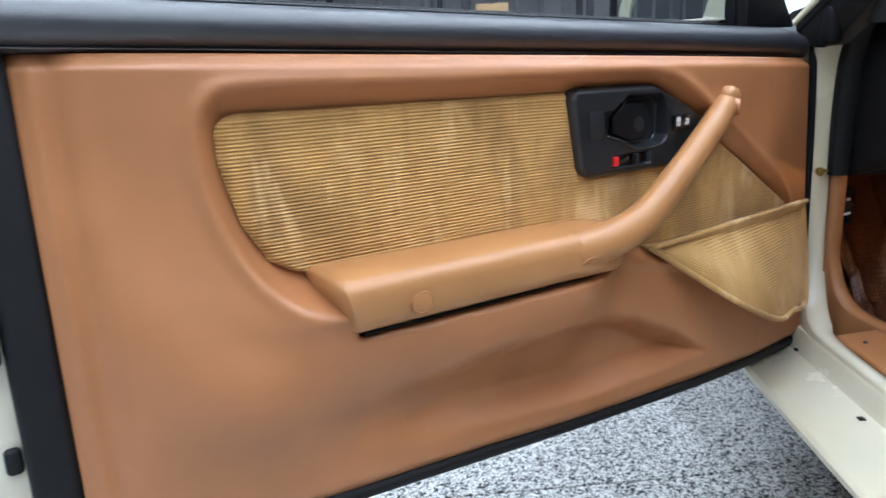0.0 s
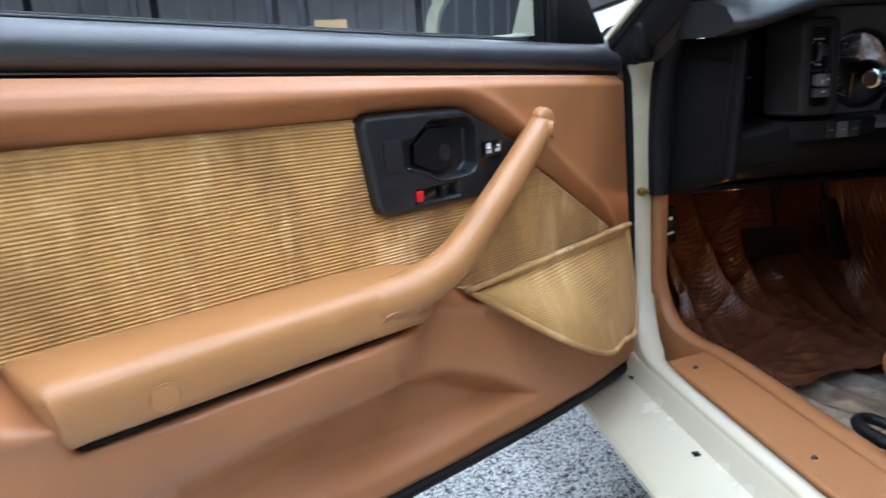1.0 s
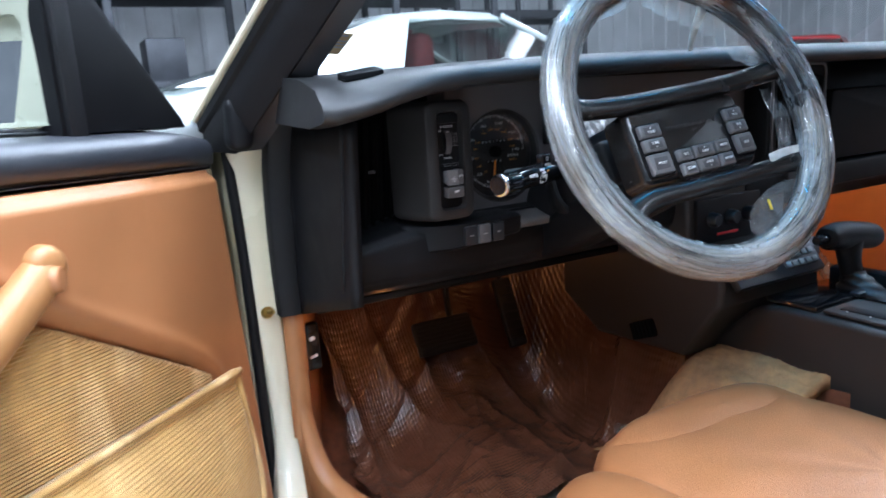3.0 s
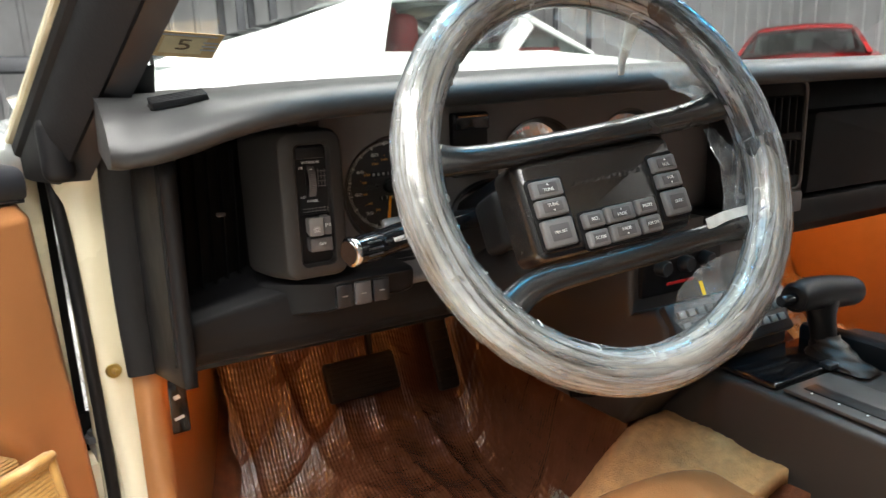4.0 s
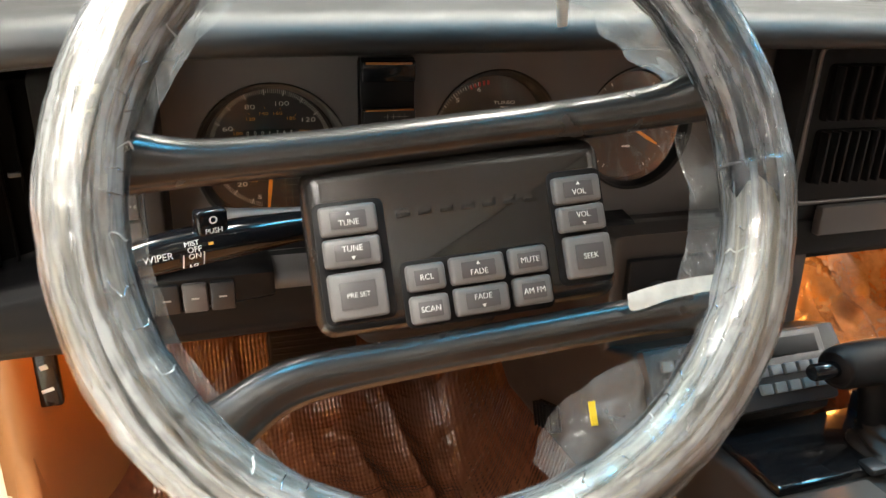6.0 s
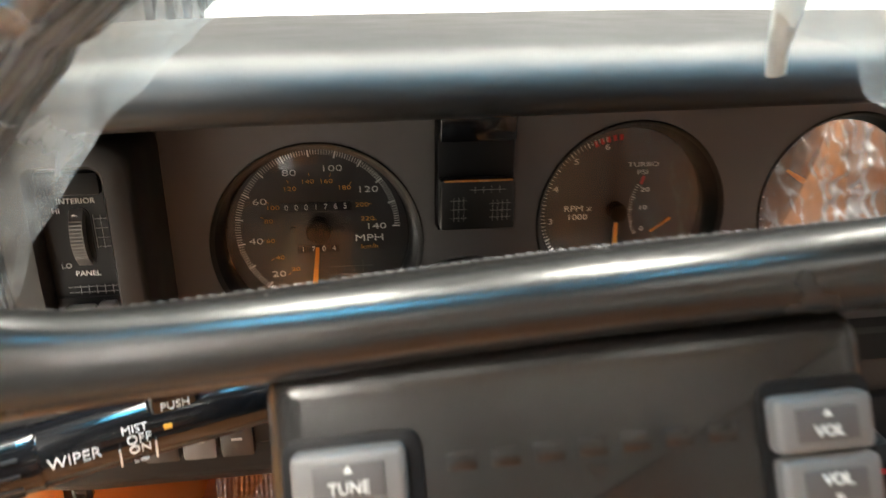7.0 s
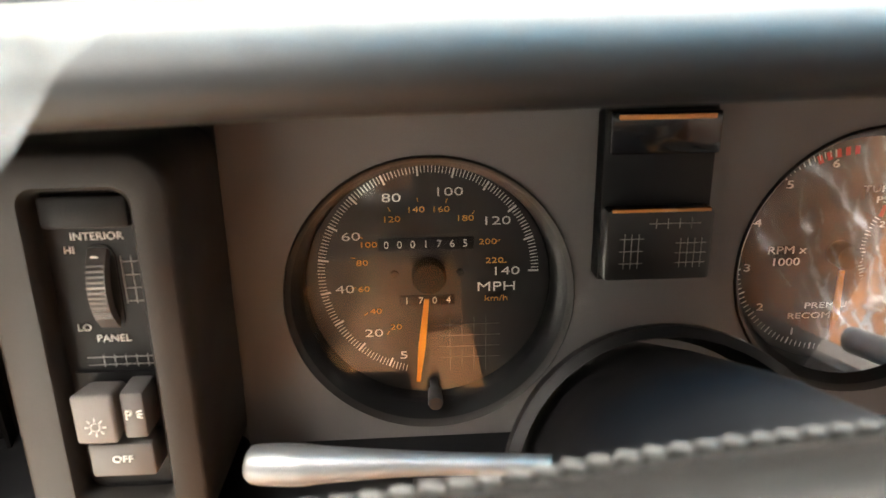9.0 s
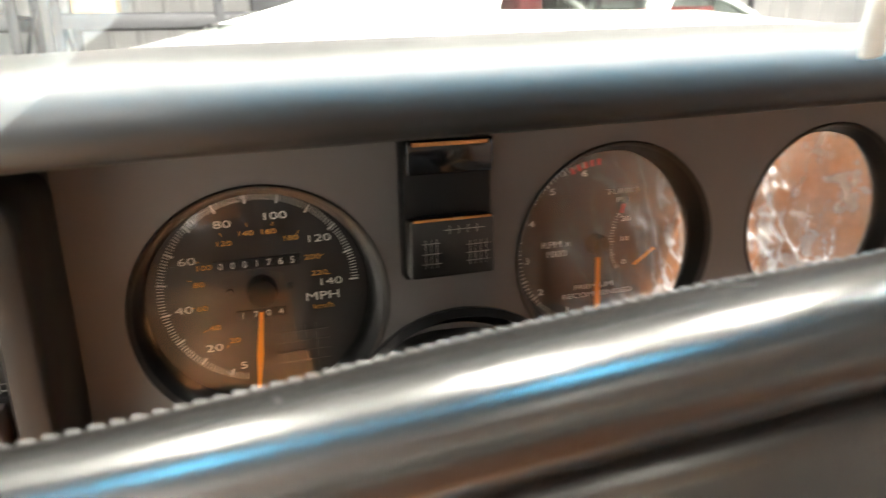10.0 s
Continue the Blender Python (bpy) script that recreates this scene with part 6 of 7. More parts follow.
def steering_column():
    col = thing("steering_column", "black steering column with its control stalks", "steering column")
    part("shroud", lathe("shroud", [(0.0, 0.060), (0.034, 0.060), (0.040, 0.064), (0.044, 0.11), (0.049, 0.16), (0.052, 0.24), (0.054, 0.40)], BLACK, 40), col, "black column shroud", WHEEL)
    part("collar", lathe("collar", [(0.056, 0.215), (0.060, 0.217), (0.061, 0.222), (0.058, 0.236), (0.055, 0.245)], BLACK, 48), col, m=WHEEL)
    part("shroud_side", block("shroud_side", (0.03, 0.05, 0.055), TRIM, 0.008, (-0.048, 0.115, -0.008), 3), col, "charcoal shroud cheek", WHEEL)
    part("shroud_lower", block("shroud_lower", (0.10, 0.24, 0.06), TRIM, 0.018, (0.0, 0.22, -0.045), 3), col, m=WHEEL)
    stalk = part("control_stalk", tube("control_stalk", [(1.09, 1.115, 0.798), (1.04, 1.098, 0.800), (1.0, 1.083, 0.801), (0.965, 1.072, 0.800), (0.938, 1.064, 0.797)], [(0.0095, 0.0095), (0.0105, 0.0105), (0.0125, 0.0125), (0.0125, 0.0125), (0.0120, 0.0120)], GLOSS_BLACK, 40, 24), col, "gloss black wiper and signal stalk with white print")
    tip = part("stalk_tip", tube("stalk_tip", [(0.940, 1.0646, 0.797), (0.937, 1.0635, 0.797), (0.922, 1.0578, 0.797), (0.9115, 1.0540, 0.797)], [(0.0122, 0.0122), (0.0126, 0.0126), (0.0126, 0.0126), (0.0122, 0.0122)], GLOSS_BLACK, 24, 24), stalk, "gloss black stalk tip with a chrome ring")
    part("tip_ring", tube("tip_ring", [(0.9125, 1.0543, 0.797), (0.9115, 1.0540, 0.797), (0.909, 1.0531, 0.797), (0.908, 1.0528, 0.797)], [(0.0122, 0.0122), (0.0132, 0.0132), (0.0132, 0.0132), (0.0122, 0.0122)], CHROME, 12, 28), tip, "chrome ring")
    for k in range(9):
        a = radians(-60 + 26 * k)
        part("grip_rib", block("grip_rib", (0.016, 0.0012, 0.0016), BEZEL, 0.0004), tip, m=Matrix.Translation((0.926, 1.0593, 0.797)) @ pose(0, 0, 0, 0, 0, 21) @ pose(0, 0, 0, math.degrees(a), 0, 0) @ pose(0, -0.0127, 0))
    part("tip_face", lathe("tip_face", [(0, -0.0015), (0.0098, -0.0015), (0.0104, -0.0008), (0.0104, 0.002)], GLOSS_BLACK, 28), tip, m=pose(0.9078, 1.0529, 0.797, 0, 0, -69))
    along = Matrix.Translation((0.985, 1.0775, 0.801)) @ pose(0, 0, 0, 0, 0, 21)
    btn = part("washer_button", block("washer_button", (0.020, 0.010, 0.018), GLOSS_BLACK, 0.003, (0.0, -0.0035, 0.0145), 3), stalk, "black washer button", along)
    part("button_print", join("button_print", digits([("PUSH", 0, 0.0105)], 0.0046) + [(lathe("c", [(0.0016, 0), (0.0026, 0)], PRINT, 12), pose(0, 0, 0.0175))], PRINT), btn, m=Matrix.Translation((0, -0.0087, 0)))
    for txt, x, z, s in (("WIPER", -0.036, 0.0015, 0.0060), ("OFF", -0.0145, 0.0025, 0.0050), ("ON", -0.0145, -0.0015, 0.0050), ("MIST", -0.0155, 0.0062, 0.0044), ("LO", -0.0145, -0.0085, 0.0044)):
        y = -math.sqrt(max(0, 0.0127**2 - z * z)) - 0.0004
        part("stalk_print", join("stalk_print", digits([(txt, 0, 0)], s), PRINT), stalk, m=along @ pose(x, y, z, -math.degrees(math.asin(z / 0.0127)), 0, 0))
    for x, z in ((-0.0215, -0.004), (-0.0090, -0.004)):
        part("stalk_line", block("stalk_line", (0.0007, 0.0004, 0.009), PRINT, 0), stalk, m=along @ pose(x, -0.0124, z, 15, 0, 0))
    part("stalk_mark", block("stalk_mark", (0.003, 0.0004, 0.0018), AMBER, 0), stalk, m=along @ pose(-0.004, -0.0122, 0.0042, -20, 0, 0))
    part("tilt_lever", tube("tilt_lever", [(0.978, 1.144, 0.796), (0.981, 1.1435, 0.796), (0.995, 1.1415, 0.7965), (1.005, 1.1402, 0.797), (1.04, 1.136, 0.7985), (1.10, 1.128, 0.800)], [(0.0035, 0.0035), (0.0062, 0.0062), (0.0066, 0.0066), (0.0056, 0.0056), (0.0036, 0.0036), (0.0034, 0.0034)], SILVER, 40, 20), col, "satin silver tilt lever")
    key = part("ignition", lathe("ignition", [(0, -0.02), (0.011, -0.02), (0.012, -0.016), (0.012, 0.03)], CHROME, 24, "x"), col, "chrome ignition lock", m=pose(1.165, 1.12, 0.765))


steering_column()


# ---- pedals, carpet, film ----
def pedal(name, label, pts, size, at, tilt):
    p = thing(name, label, "pedal")
    pad = part("pad", block("pad", size, RUBBER, 0.006, (0, 0, 0), 3), p, m=pose(*at, tilt, 0, 0))
    for k in range(-3, 4):
        part("rib", block("rib", (size[0] * 0.9, 0.003, 0.003), RUBBER, 0.001, (0, -size[1] / 2 - 0.001, k * size[2] / 8)), pad)
    part("arm", tube("arm", pts, [(0.006, 0.010)] * len(pts), BLACK, 20, 10), p, "black steel pedal arm")


pedal("brake_pedal", "wide black rubber brake pedal on a steel arm", [(1.13, 1.585, 0.45), (1.14, 1.62, 0.52), (1.15, 1.60, 0.62)], (0.130, 0.014, 0.068), (1.105, 1.57, 0.442), -30)
pedal("accelerator_pedal", "narrow black rubber accelerator pedal", [(1.262, 1.60, 0.50), (1.265, 1.62, 0.56), (1.27, 1.60, 0.63)], (0.042, 0.014, 0.145), (1.262, 1.575, 0.455), -25)


def carpet_z(x, y):
    """The footwell's ground: floor, toe board, tunnel."""
    z = 0.205 + 0.36 * step(1.42, 1.88, y) ** 1.2
    z += 0.30 * step(1.30, 1.46, x) * (1 - step(1.62, 1.78, x))
    z += 0.03 * noise.noise(Vector((x * 5, y * 5, 1))) + 0.10 * step(0.86, 0.79, x)
    return z


def footwell():
    ft = thing("footwell_carpet", "brown carpet over the footwell floor and tunnel", "carpet")
    part("carpet", sheet("carpet", lambda u, v: (0.80 + 1.42 * u, 0.95 + 0.98 * v, carpet_z(0.80 + 1.42 * u, 0.95 + 0.98 * v)), 90, 70, CARPET, back=(0, 0, -0.06)), ft)
    part("fire_wall", sheet("fire_wall", lambda u, v: (0.80 + 1.44 * u, 1.90 - 0.05 * v, 0.45 + 0.45 * v), 20, 8, CARPET, back=(0, 0.03, 0)), ft)
    part("rear_floor", sheet("rear_floor", lambda u, v: (0.80 + 1.44 * u, -1.1 + 2.1 * v, 0.21 + 0.02 * noise.noise(Vector((u * 6, v * 9, 3)))), 30, 40, CARPET_TAN, back=(0, 0, -0.05)), ft, "tan carpet under the seats")
    mt = thing("floor_mat", "cream tan fleece floor mat under the film", "mat")
    part("mat", sheet("mat", lambda u, v: (0.875 + 0.52 * u, 1.00 + 0.48 * v + 0.03 * u, 0.018 + carpet_z(0.875 + 0.52 * u, 1.00 + 0.48 * v) + 0.02 * noise.noise(Vector((u * 9, v * 9, 5))) + 0.006 * noise.noise(Vector((u * 60, v * 60, 5)))), 90, 70, FUR, back=(0, 0, -0.012)), mt)
    tc = thing("tunnel_carpet", "tan carpet bulging beside the console", "carpet")
    part("carpet", sheet("carpet", lambda u, v: (1.235 + 0.19 * u, 0.98 + 0.34 * v, 0.25 + 0.215 * math.sin(math.pi / 2 * min(1.0, u * 1.15)) ** 0.7 * (1 - 0.95 * step(0.55, 1.0, v)) + 0.008 * noise.noise(Vector((u * 5, v * 6, 5))) + 0.003 * noise.noise(Vector((u * 40, v * 50, 5)))), 50, 60, CARPET_TAN, back=(0, 0, -0.02)), tc)


footwell()


def ridge(p):
    """Sharp folds: high along thin lines."""
    return (1 - abs(noise.noise(p))) ** 5


def floor_film():
    """Creased protective film, draped over floor and toe board."""
    def drape(seed, amp, v0, v1, lift, wide=0.60):
        def fn(u, v):
            y = 1.02 + v0 + (v1 - v0) * v
            x = 0.835 + wide * u + (0.012 * noise.noise(Vector((y * 25, seed, 0)))) * (1 - u) + 0.05 * step(1.38, 1.6, y) * (1 - u)
            p = Vector((x, y, 0))
            z = carpet_z(x, y) + lift
            z += amp * (ridge(Vector((x * 8 + seed, y * 2.5 + x * 2, seed))) + 0.45 * ridge(Vector((x * 4 - y * 9, y * 6, seed + 5))) + 0.2 * ridge(p * 17))
            z += 0.02 * step(0.90, 0.83, x) + 0.008 * noise.noise(Vector((y * 12, seed, 4))) * step(0.90, 0.83, x)
            y -= 0.06 * step(1.5, 1.85, y)
            return (x, y, z)
        return fn
    ff = thing("floor_film", "crumpled clear protective film over the footwell", "plastic film")
    part("brown_sheet", sheet("brown_sheet", drape(3, 0.020, 0.20, 0.93, 0.048), 210, 230, FILM_BROWN), ff, "creased brown film over the toe board")
    part("clear_sheet", sheet("clear_sheet", drape(8, 0.016, 0.0, 0.46, 0.035, 0.50), 150, 110, FILM_FLOOR), ff, "creased clear film over the mat")
    pf = thing("passenger_film", "crumpled clear film in the passenger footwell", "plastic film")

    def fn(u, v):
        x, y = 1.67 + 0.55 * u, 1.05 + 0.80 * v
        p = Vector((x, y, 0))
        z = max(carpet_z(x, y) + 0.02, 0.285 + 0.42 * max(0.0, (y - 1.45) / 0.40))
        return (x, y - 0.03 * step(1.5, 1.8, y), z + 0.02 + 0.05 * ridge(p * 6) + 0.03 * ridge(p * 14))
    part("film", sheet("film", fn, 90, 110, FILM_FLOOR), pf)


floor_film()


# ---- seat ----
def cushion(name, cx, cy, cz, w, d, h, mat, parent, label="", crown=0.02, power=4.0, m=None, crease=0.0, n=48):
    """A stuffed block: a rounded box with a swelling top."""
    def fn(u, v):
        a, b = 2 * math.pi * u, math.pi * (v - 0.5)
        e = 2 / power
        c, s = math.cos(a), math.sin(a)
        cb, sb = math.cos(b), math.sin(b)
        x = w / 2 * math.copysign(abs(c) ** e, c) * abs(cb) ** (e * 0.9)
        y = d / 2 * math.copysign(abs(s) ** e, s) * abs(cb) ** (e * 0.9)
        z = h / 2 * math.copysign(abs(sb) ** e, sb)
        z += crown * (1 - (2 * x / w) ** 2) * (1 - (2 * y / d) ** 2) * (1 if z > 0 else 0)
        z += crease * noise.noise(Vector((x * 14, y * 14, 3)))
        return (cx + x, cy + y, cz + z)
    return part(name, sheet(name, fn, n, n // 2, mat), parent, label, m)


def seam(name, pts, parent, mat=None):
    """A row of stitches along a line."""
    p = smooth_path(pts, 70)
    items = []
    for k in range(0, len(p) - 1, 1):
        d = p[k + 1] - p[k]
        mid = (p[k] + p[k + 1]) / 2
        items.append((block("b", (0.0016, np.linalg.norm(d) * 0.7, 0.0012), TAN_SEAT, 0.0004), Matrix.Translation(tuple(mid)) @ Vector((0, 1, 0)).rotation_difference(Vector(d)).to_matrix().to_4x4()))
    return tagged(part(name, join(name, items, mat or TAN_ARM), parent), kind="stuff")


def driver_seat():
    st = thing("driver_seat", "tan leather bucket seat with thick side bolsters", "car seat", m=pose(0.042, -0.028, -0.006))
    part("seat_base", block("seat_base", (0.42, 0.50, 0.10), BLACK, 0.02, (1.15, 0.75, 0.27)), st)
    cushion("seat_cushion", 1.165, 0.80, 0.375, 0.40, 0.66, 0.165, TAN_SEAT, st, "smooth tan leather seat cushion", 0.03, 4.5, crease=0.004)
    cushion("thigh_roll", 1.175, 1.035, 0.392, 0.36, 0.17, 0.145, TAN_SEAT, st, "tan leather thigh roll", 0.012, 3.2, crease=0.003)
    for side, x in ((-1, 0.965), (1, 1.435)):
        pts = [(x, 1.09, 0.335), (x, 1.075, 0.365), (x - side * 0.004, 1.02, 0.388), (x + side * 0.006, 0.88, 0.405), (x + side * 0.015, 0.70, 0.420), (x + side * 0.02, 0.50, 0.44)]
        b = part("side_bolster", tube("side_bolster", pts, [(0.020, 0.020), (0.042, 0.040), (0.052, 0.056), (0.056, 0.064), (0.060, 0.066), (0.060, 0.066)], TAN_SEAT, 60, 28), st, "tan leather side bolster")
        seam("bolster_seam", [(px + (0.026 if side < 0 else -0.026), py, pz + 0.052) for px, py, pz in pts[2:]], b)
    shell = part("side_shell", prism("side_shell", [(0.45, 0.25), (0.99, 0.25), (1.03, 0.30), (1.03, 0.36), (1.00, 0.41), (0.94, 0.435), (0.86, 0.435), (0.60, 0.42), (0.45, 0.42)], 0.05, TAN_PLASTIC, 0.012, 3), st, "tan plastic seat side shell", m=Matrix(((0, 1, 0, 0.890), (1, 0, 0, -0.03), (0, 0, 1, 0.0), (0, 0, 0, 1))))
    kn = part("adjuster_knob", lathe("adjuster_knob", [(0, -0.012), (0.026, -0.012), (0.031, -0.009), (0.033, -0.003), (0.036, -0.003), (0.037, 0.0), (0.037, 0.006)], TAN_PLASTIC, 36, "x"), st, "round tan adjuster knob", m=pose(0.888, 0.915, 0.385))
    for k in range(5):
        a = 2 * math.pi * k / 5 + 0.3
        part("finger_dimple", lathe("finger_dimple", [(0, -0.003), (0.006, -0.0025), (0.0075, 0.0)], TAN_ARM, 16, "x"), kn, m=pose(-0.012, 0.016 * math.cos(a), 0.016 * math.sin(a)))
    part("backrest", sheet("backrest", lambda u, v: (0.93 + 0.46 * u, 0.46 - 0.16 * v - 0.05 * math.sin(math.pi * u), 0.40 + 0.56 * v), 20, 20, TAN_SEAT, back=(0, -0.12, 0)), st, "tan leather backrest")
    return st


seat = driver_seat()
passenger_seat = copy_thing(seat, pose(0.042 + 0.74, -0.10, -0.006))
passenger_seat["label"] = "tan leather passenger seat under clear film"


def seat_film():
    """Crumpled clear cover, laid over the passenger seat."""
    sf = thing("seat_cover_film", "crumpled clear plastic cover on the passenger seat", "plastic film")

    def fn(u, v):
        x = 1.68 + 0.57 * u
        lift = 0.30 * max(0, (u - 0.82) / 0.18) ** 2
        k = v * 1.3
        y, z = (1.02 - 0.58 * k / 0.6, 0.485 + 0.01 * k) if k < 0.6 else (0.44 - 0.16 * (k - 0.6) / 0.7, 0.49 + 0.52 * (k - 0.6) / 0.7)
        f = 0.018 * ridge(Vector((x * 13, k * 6, 2))) + 0.012 * ridge(Vector((x * 40, k * 17, 5)))
        return (x, y + f * step(0.45, 0.7, k), z + lift + f * (1 - step(0.45, 0.7, k)))
    part("film", sheet("film", fn, 110, 150, FILM_SEAT), sf)


seat_film()


def slide_lever():
    lv = thing("seat_slide_lever", "black looped seat slide lever by the sill", "lever")
    loop = [(0.950, 1.00, 0.286), (0.925, 1.028, 0.292), (0.896, 1.018, 0.296), (0.882, 0.985, 0.298), (0.884, 0.950, 0.298), (0.905, 0.930, 0.292), (0.940, 0.935, 0.286)]
    part("loop", tube("loop", loop, 0.0085, RUBBER, 40, 12), lv)
    part("grip", tube("grip", [(0.888, 1.002, 0.297), (0.881, 0.978, 0.299), (0.884, 0.950, 0.299)], 0.0105, RUBBER, 14, 12), lv, "thick black grip")
    part("lever_foot", block("lever_foot", (0.03, 0.08, 0.03), BLACK, 0.008, (0.965, 0.955, 0.268)), lv)


slide_lever()


# ---- console ----
def console():
    cn = thing("centre_console", "charcoal centre console with a shift plate", "console")
    side = [(0.30, 0.20), (1.26, 0.20), (1.26, 0.40), (1.235, 0.425), (1.12, 0.535), (1.095, 0.548), (1.06, 0.552), (0.30, 0.552)]
    tilt = Matrix(((0, 1, 0, 1.415), (1, 0, 0, 0), (0, 0, 1, 0), (0, 0, 0, 1)))
    part("side_body", prism("side_body", side, 0.30, CONSOLE, 0.010, 3), cn, "charcoal console body", m=tilt)
    part("tray_lid", block("tray_lid", (0.175, 0.085, 0.012), GLOSS_BLACK, 0.004, (1.512, 1.055, 0.556)), cn, "gloss black ashtray lid")
    part("lid_catch", block("lid_catch", (0.022, 0.018, 0.008), BEZEL, 0.003, (1.53, 1.014, 0.562)), cn)
    plate = part("shift_plate", block("shift_plate", (0.086, 0.23, 0.006), material("shift_plate_grey", (0.045, 0.040, 0.037), 0.5), 0.003, (1.470, 0.89, 0.557)), cn, "grey shift plate")
    part("shift_slot", block("shift_slot", (0.022, 0.20, 0.003), BLACK, 0.001, (1.455, 0.89, 0.560)), plate)
    for k in range(6):
        part("gear_mark", lathe("gear_mark", [(0, 0.0008), (0.0014, 0.0008), (0.0014, 0)], PRINT, 12, "z"), plate, m=pose(1.438, 0.81 + 0.033 * k, 0.5612))
    part("side_rail", block("side_rail", (0.03, 0.50, 0.035), TRIM, 0.008, (1.60, 0.85, 0.566)), cn)
    part("park_brake", tube("park_brake", [(1.645, 0.70, 0.60), (1.645, 0.85, 0.605), (1.64, 0.95, 0.612), (1.64, 1.0, 0.616)], [(0.016, 0.018), (0.016, 0.018), (0.014, 0.016), (0.012, 0.014)], VINYL, 24, 16), cn, "black parking brake lever")
    sh = thing("gear_selector", "charcoal T-handle gear selector with a crumpled boot", "gear selector")
    part("handle", tube("handle", [(1.490, 1.045, 0.650), (1.497, 1.046, 0.650), (1.53, 1.049, 0.648), (1.58, 1.053, 0.641), (1.63, 1.057, 0.632), (1.645, 1.058, 0.629)], [(0.014, 0.014), (0.0185, 0.0195), (0.019, 0.022), (0.020, 0.022), (0.019, 0.020), (0.012, 0.012)], TRIM, 40, 24), sh, "charcoal T-shaped grip")
    part("thumb_button", lathe("thumb_button", [(0, -0.026), (0.0065, -0.026), (0.0075, -0.024), (0.0075, 0.0)], GLOSS_BLACK, 20, "x"), sh, "gloss black thumb button", m=pose(1.492, 1.045, 0.650))
    part("neck", tube("neck", [(1.560, 1.052, 0.640), (1.560, 1.050, 0.612), (1.562, 1.046, 0.585), (1.562, 1.042, 0.560)], [(0.026, 0.019), (0.0215, 0.0175), (0.0185, 0.016), (0.0165, 0.015)], TRIM, 20, 18), sh)

    def boot(u, v):
        a = 2 * math.pi * u
        r = 0.0155 + 0.012 * (1 - v) ** 1.6 + 0.0025 * math.sin(a * 5 + v * 9) * (1 - v) + 0.0012 * math.sin(v * 22 + a)
        return (1.556 + r * math.cos(a) + 0.006 * v, 1.018 + r * (1.9 - 0.9 * v) * math.sin(a) + 0.026 * v, 0.556 + 0.034 * v)
    part("boot", sheet("boot", boot, 40, 20, material("boot_leather", (0.016, 0.011, 0.009), 0.42, bump=0.3, bump_scale=500, spec=0.35)), sh, "creased brown leather boot")


console()


def centre_stack():
    cs = thing("centre_stack", "charcoal centre stack with heater controls and radio", "centre stack")
    side = [(1.19, 0.452), (1.40, 0.44), (1.50, 0.50), (1.50, 0.735), (1.185, 0.735), (1.180, 0.62), (1.135, 0.640), (1.112, 0.618), (1.115, 0.552), (1.145, 0.515)]
    tilt = Matrix(((0, 1, 0, 1.345), (1, 0, 0, 0), (0, 0, 1, 0), (0, 0, 0, 1)))
    part("stack_body", prism("stack_body", side, 0.235, CONSOLE, 0.010, 3), cs, "charcoal stack housing", m=tilt)
    vent_grille("foot_vent", 0.055, 0.032, 6, cs, Matrix.Translation((1.3435, 1.275, 0.478)) @ pose(0, 0, 0, 0, 0, -90) @ pose(0, 0, 0, 0, -22, 0), label="black foot vent")
    hv = part("heater_panel", block("heater_panel", (0.150, 0.010, 0.075), BLACK, 0.003, (1.435, 1.180, 0.675)), cs, "black heater control panel")
    for x in (1.392, 1.435, 1.475):
        part("heater_knob", lathe("heater_knob", [(0, -0.016), (0.009, -0.016), (0.011, -0.013), (0.012, 0.0)], BEZEL, 24), hv, m=pose(x, 1.176, 0.678))
    part("red_line", block("red_line", (0.05, 0.001, 0.004), RED, 0, (1.43, 1.1745, 0.652)), hv)
    rm = Matrix.Translation((1.452, 1.110, 0.612)) @ pose(0, 0, 0, -38, 0, 0)
    ra = part("radio", block("radio", (0.205, 0.016, 0.072), BEZEL, 0.004, (0, 0, 0)), cs, "black radio with rows of pale keys", rm)
    for r in range(3):
        for c in range(5):
            part("radio_key", block("radio_key", (0.013, 0.006, 0.010), BUTTON if (r, c) != (2, 0) else AMBER, 0.0015, (-0.082 + 0.0165 * c, -0.009, 0.018 - 0.0165 * r)), ra)
    for r in range(2):
        for c in range(5):
            part("radio_key", block("radio_key", (0.013, 0.006, 0.010), BUTTON, 0.0015, (0.018 + 0.0165 * c, -0.009, -0.001 - 0.0165 * r)), ra)
    part("radio_display", block("radio_display", (0.085, 0.003, 0.018), BLACK, 0.001, (0.05, -0.008, 0.020)), ra)


centre_stack()


def passenger_side():
    ps = thing("passenger_footwell_panel", "tan passenger footwell side panel lit orange", "car trim")
    part("panel", sheet("panel", lambda u, v: (2.24 - 0.01 * v, 1.0 + 0.95 * u, 0.22 + 0.50 * v), 12, 10, TAN_PLASTIC, back=(0.03, 0, 0)), ps)
    pc = thing("passenger_carpet", "tan carpet on the passenger toe board", "carpet")
    part("carpet", sheet("carpet", lambda u, v: (1.68 + 0.55 * u, 1.45 + 0.40 * v, 0.27 + 0.42 * v + 0.006 * noise.noise(Vector((u * 30, v * 30, 5)))), 40, 40, CARPET_TAN, back=(0, 0.02, -0.03)), pc)
    far = thing("passenger_door", "closed passenger door trimmed in tan leather", "door")
    part("inner_panel", block("inner_panel", (0.06, 1.35, 0.56), TAN, 0.02, (2.29, 0.72, 0.58)), far)
    part("ledge", block("ledge", (0.08, 1.35, 0.05), VINYL, 0.015, (2.29, 0.72, 0.88)), far)


passenger_side()


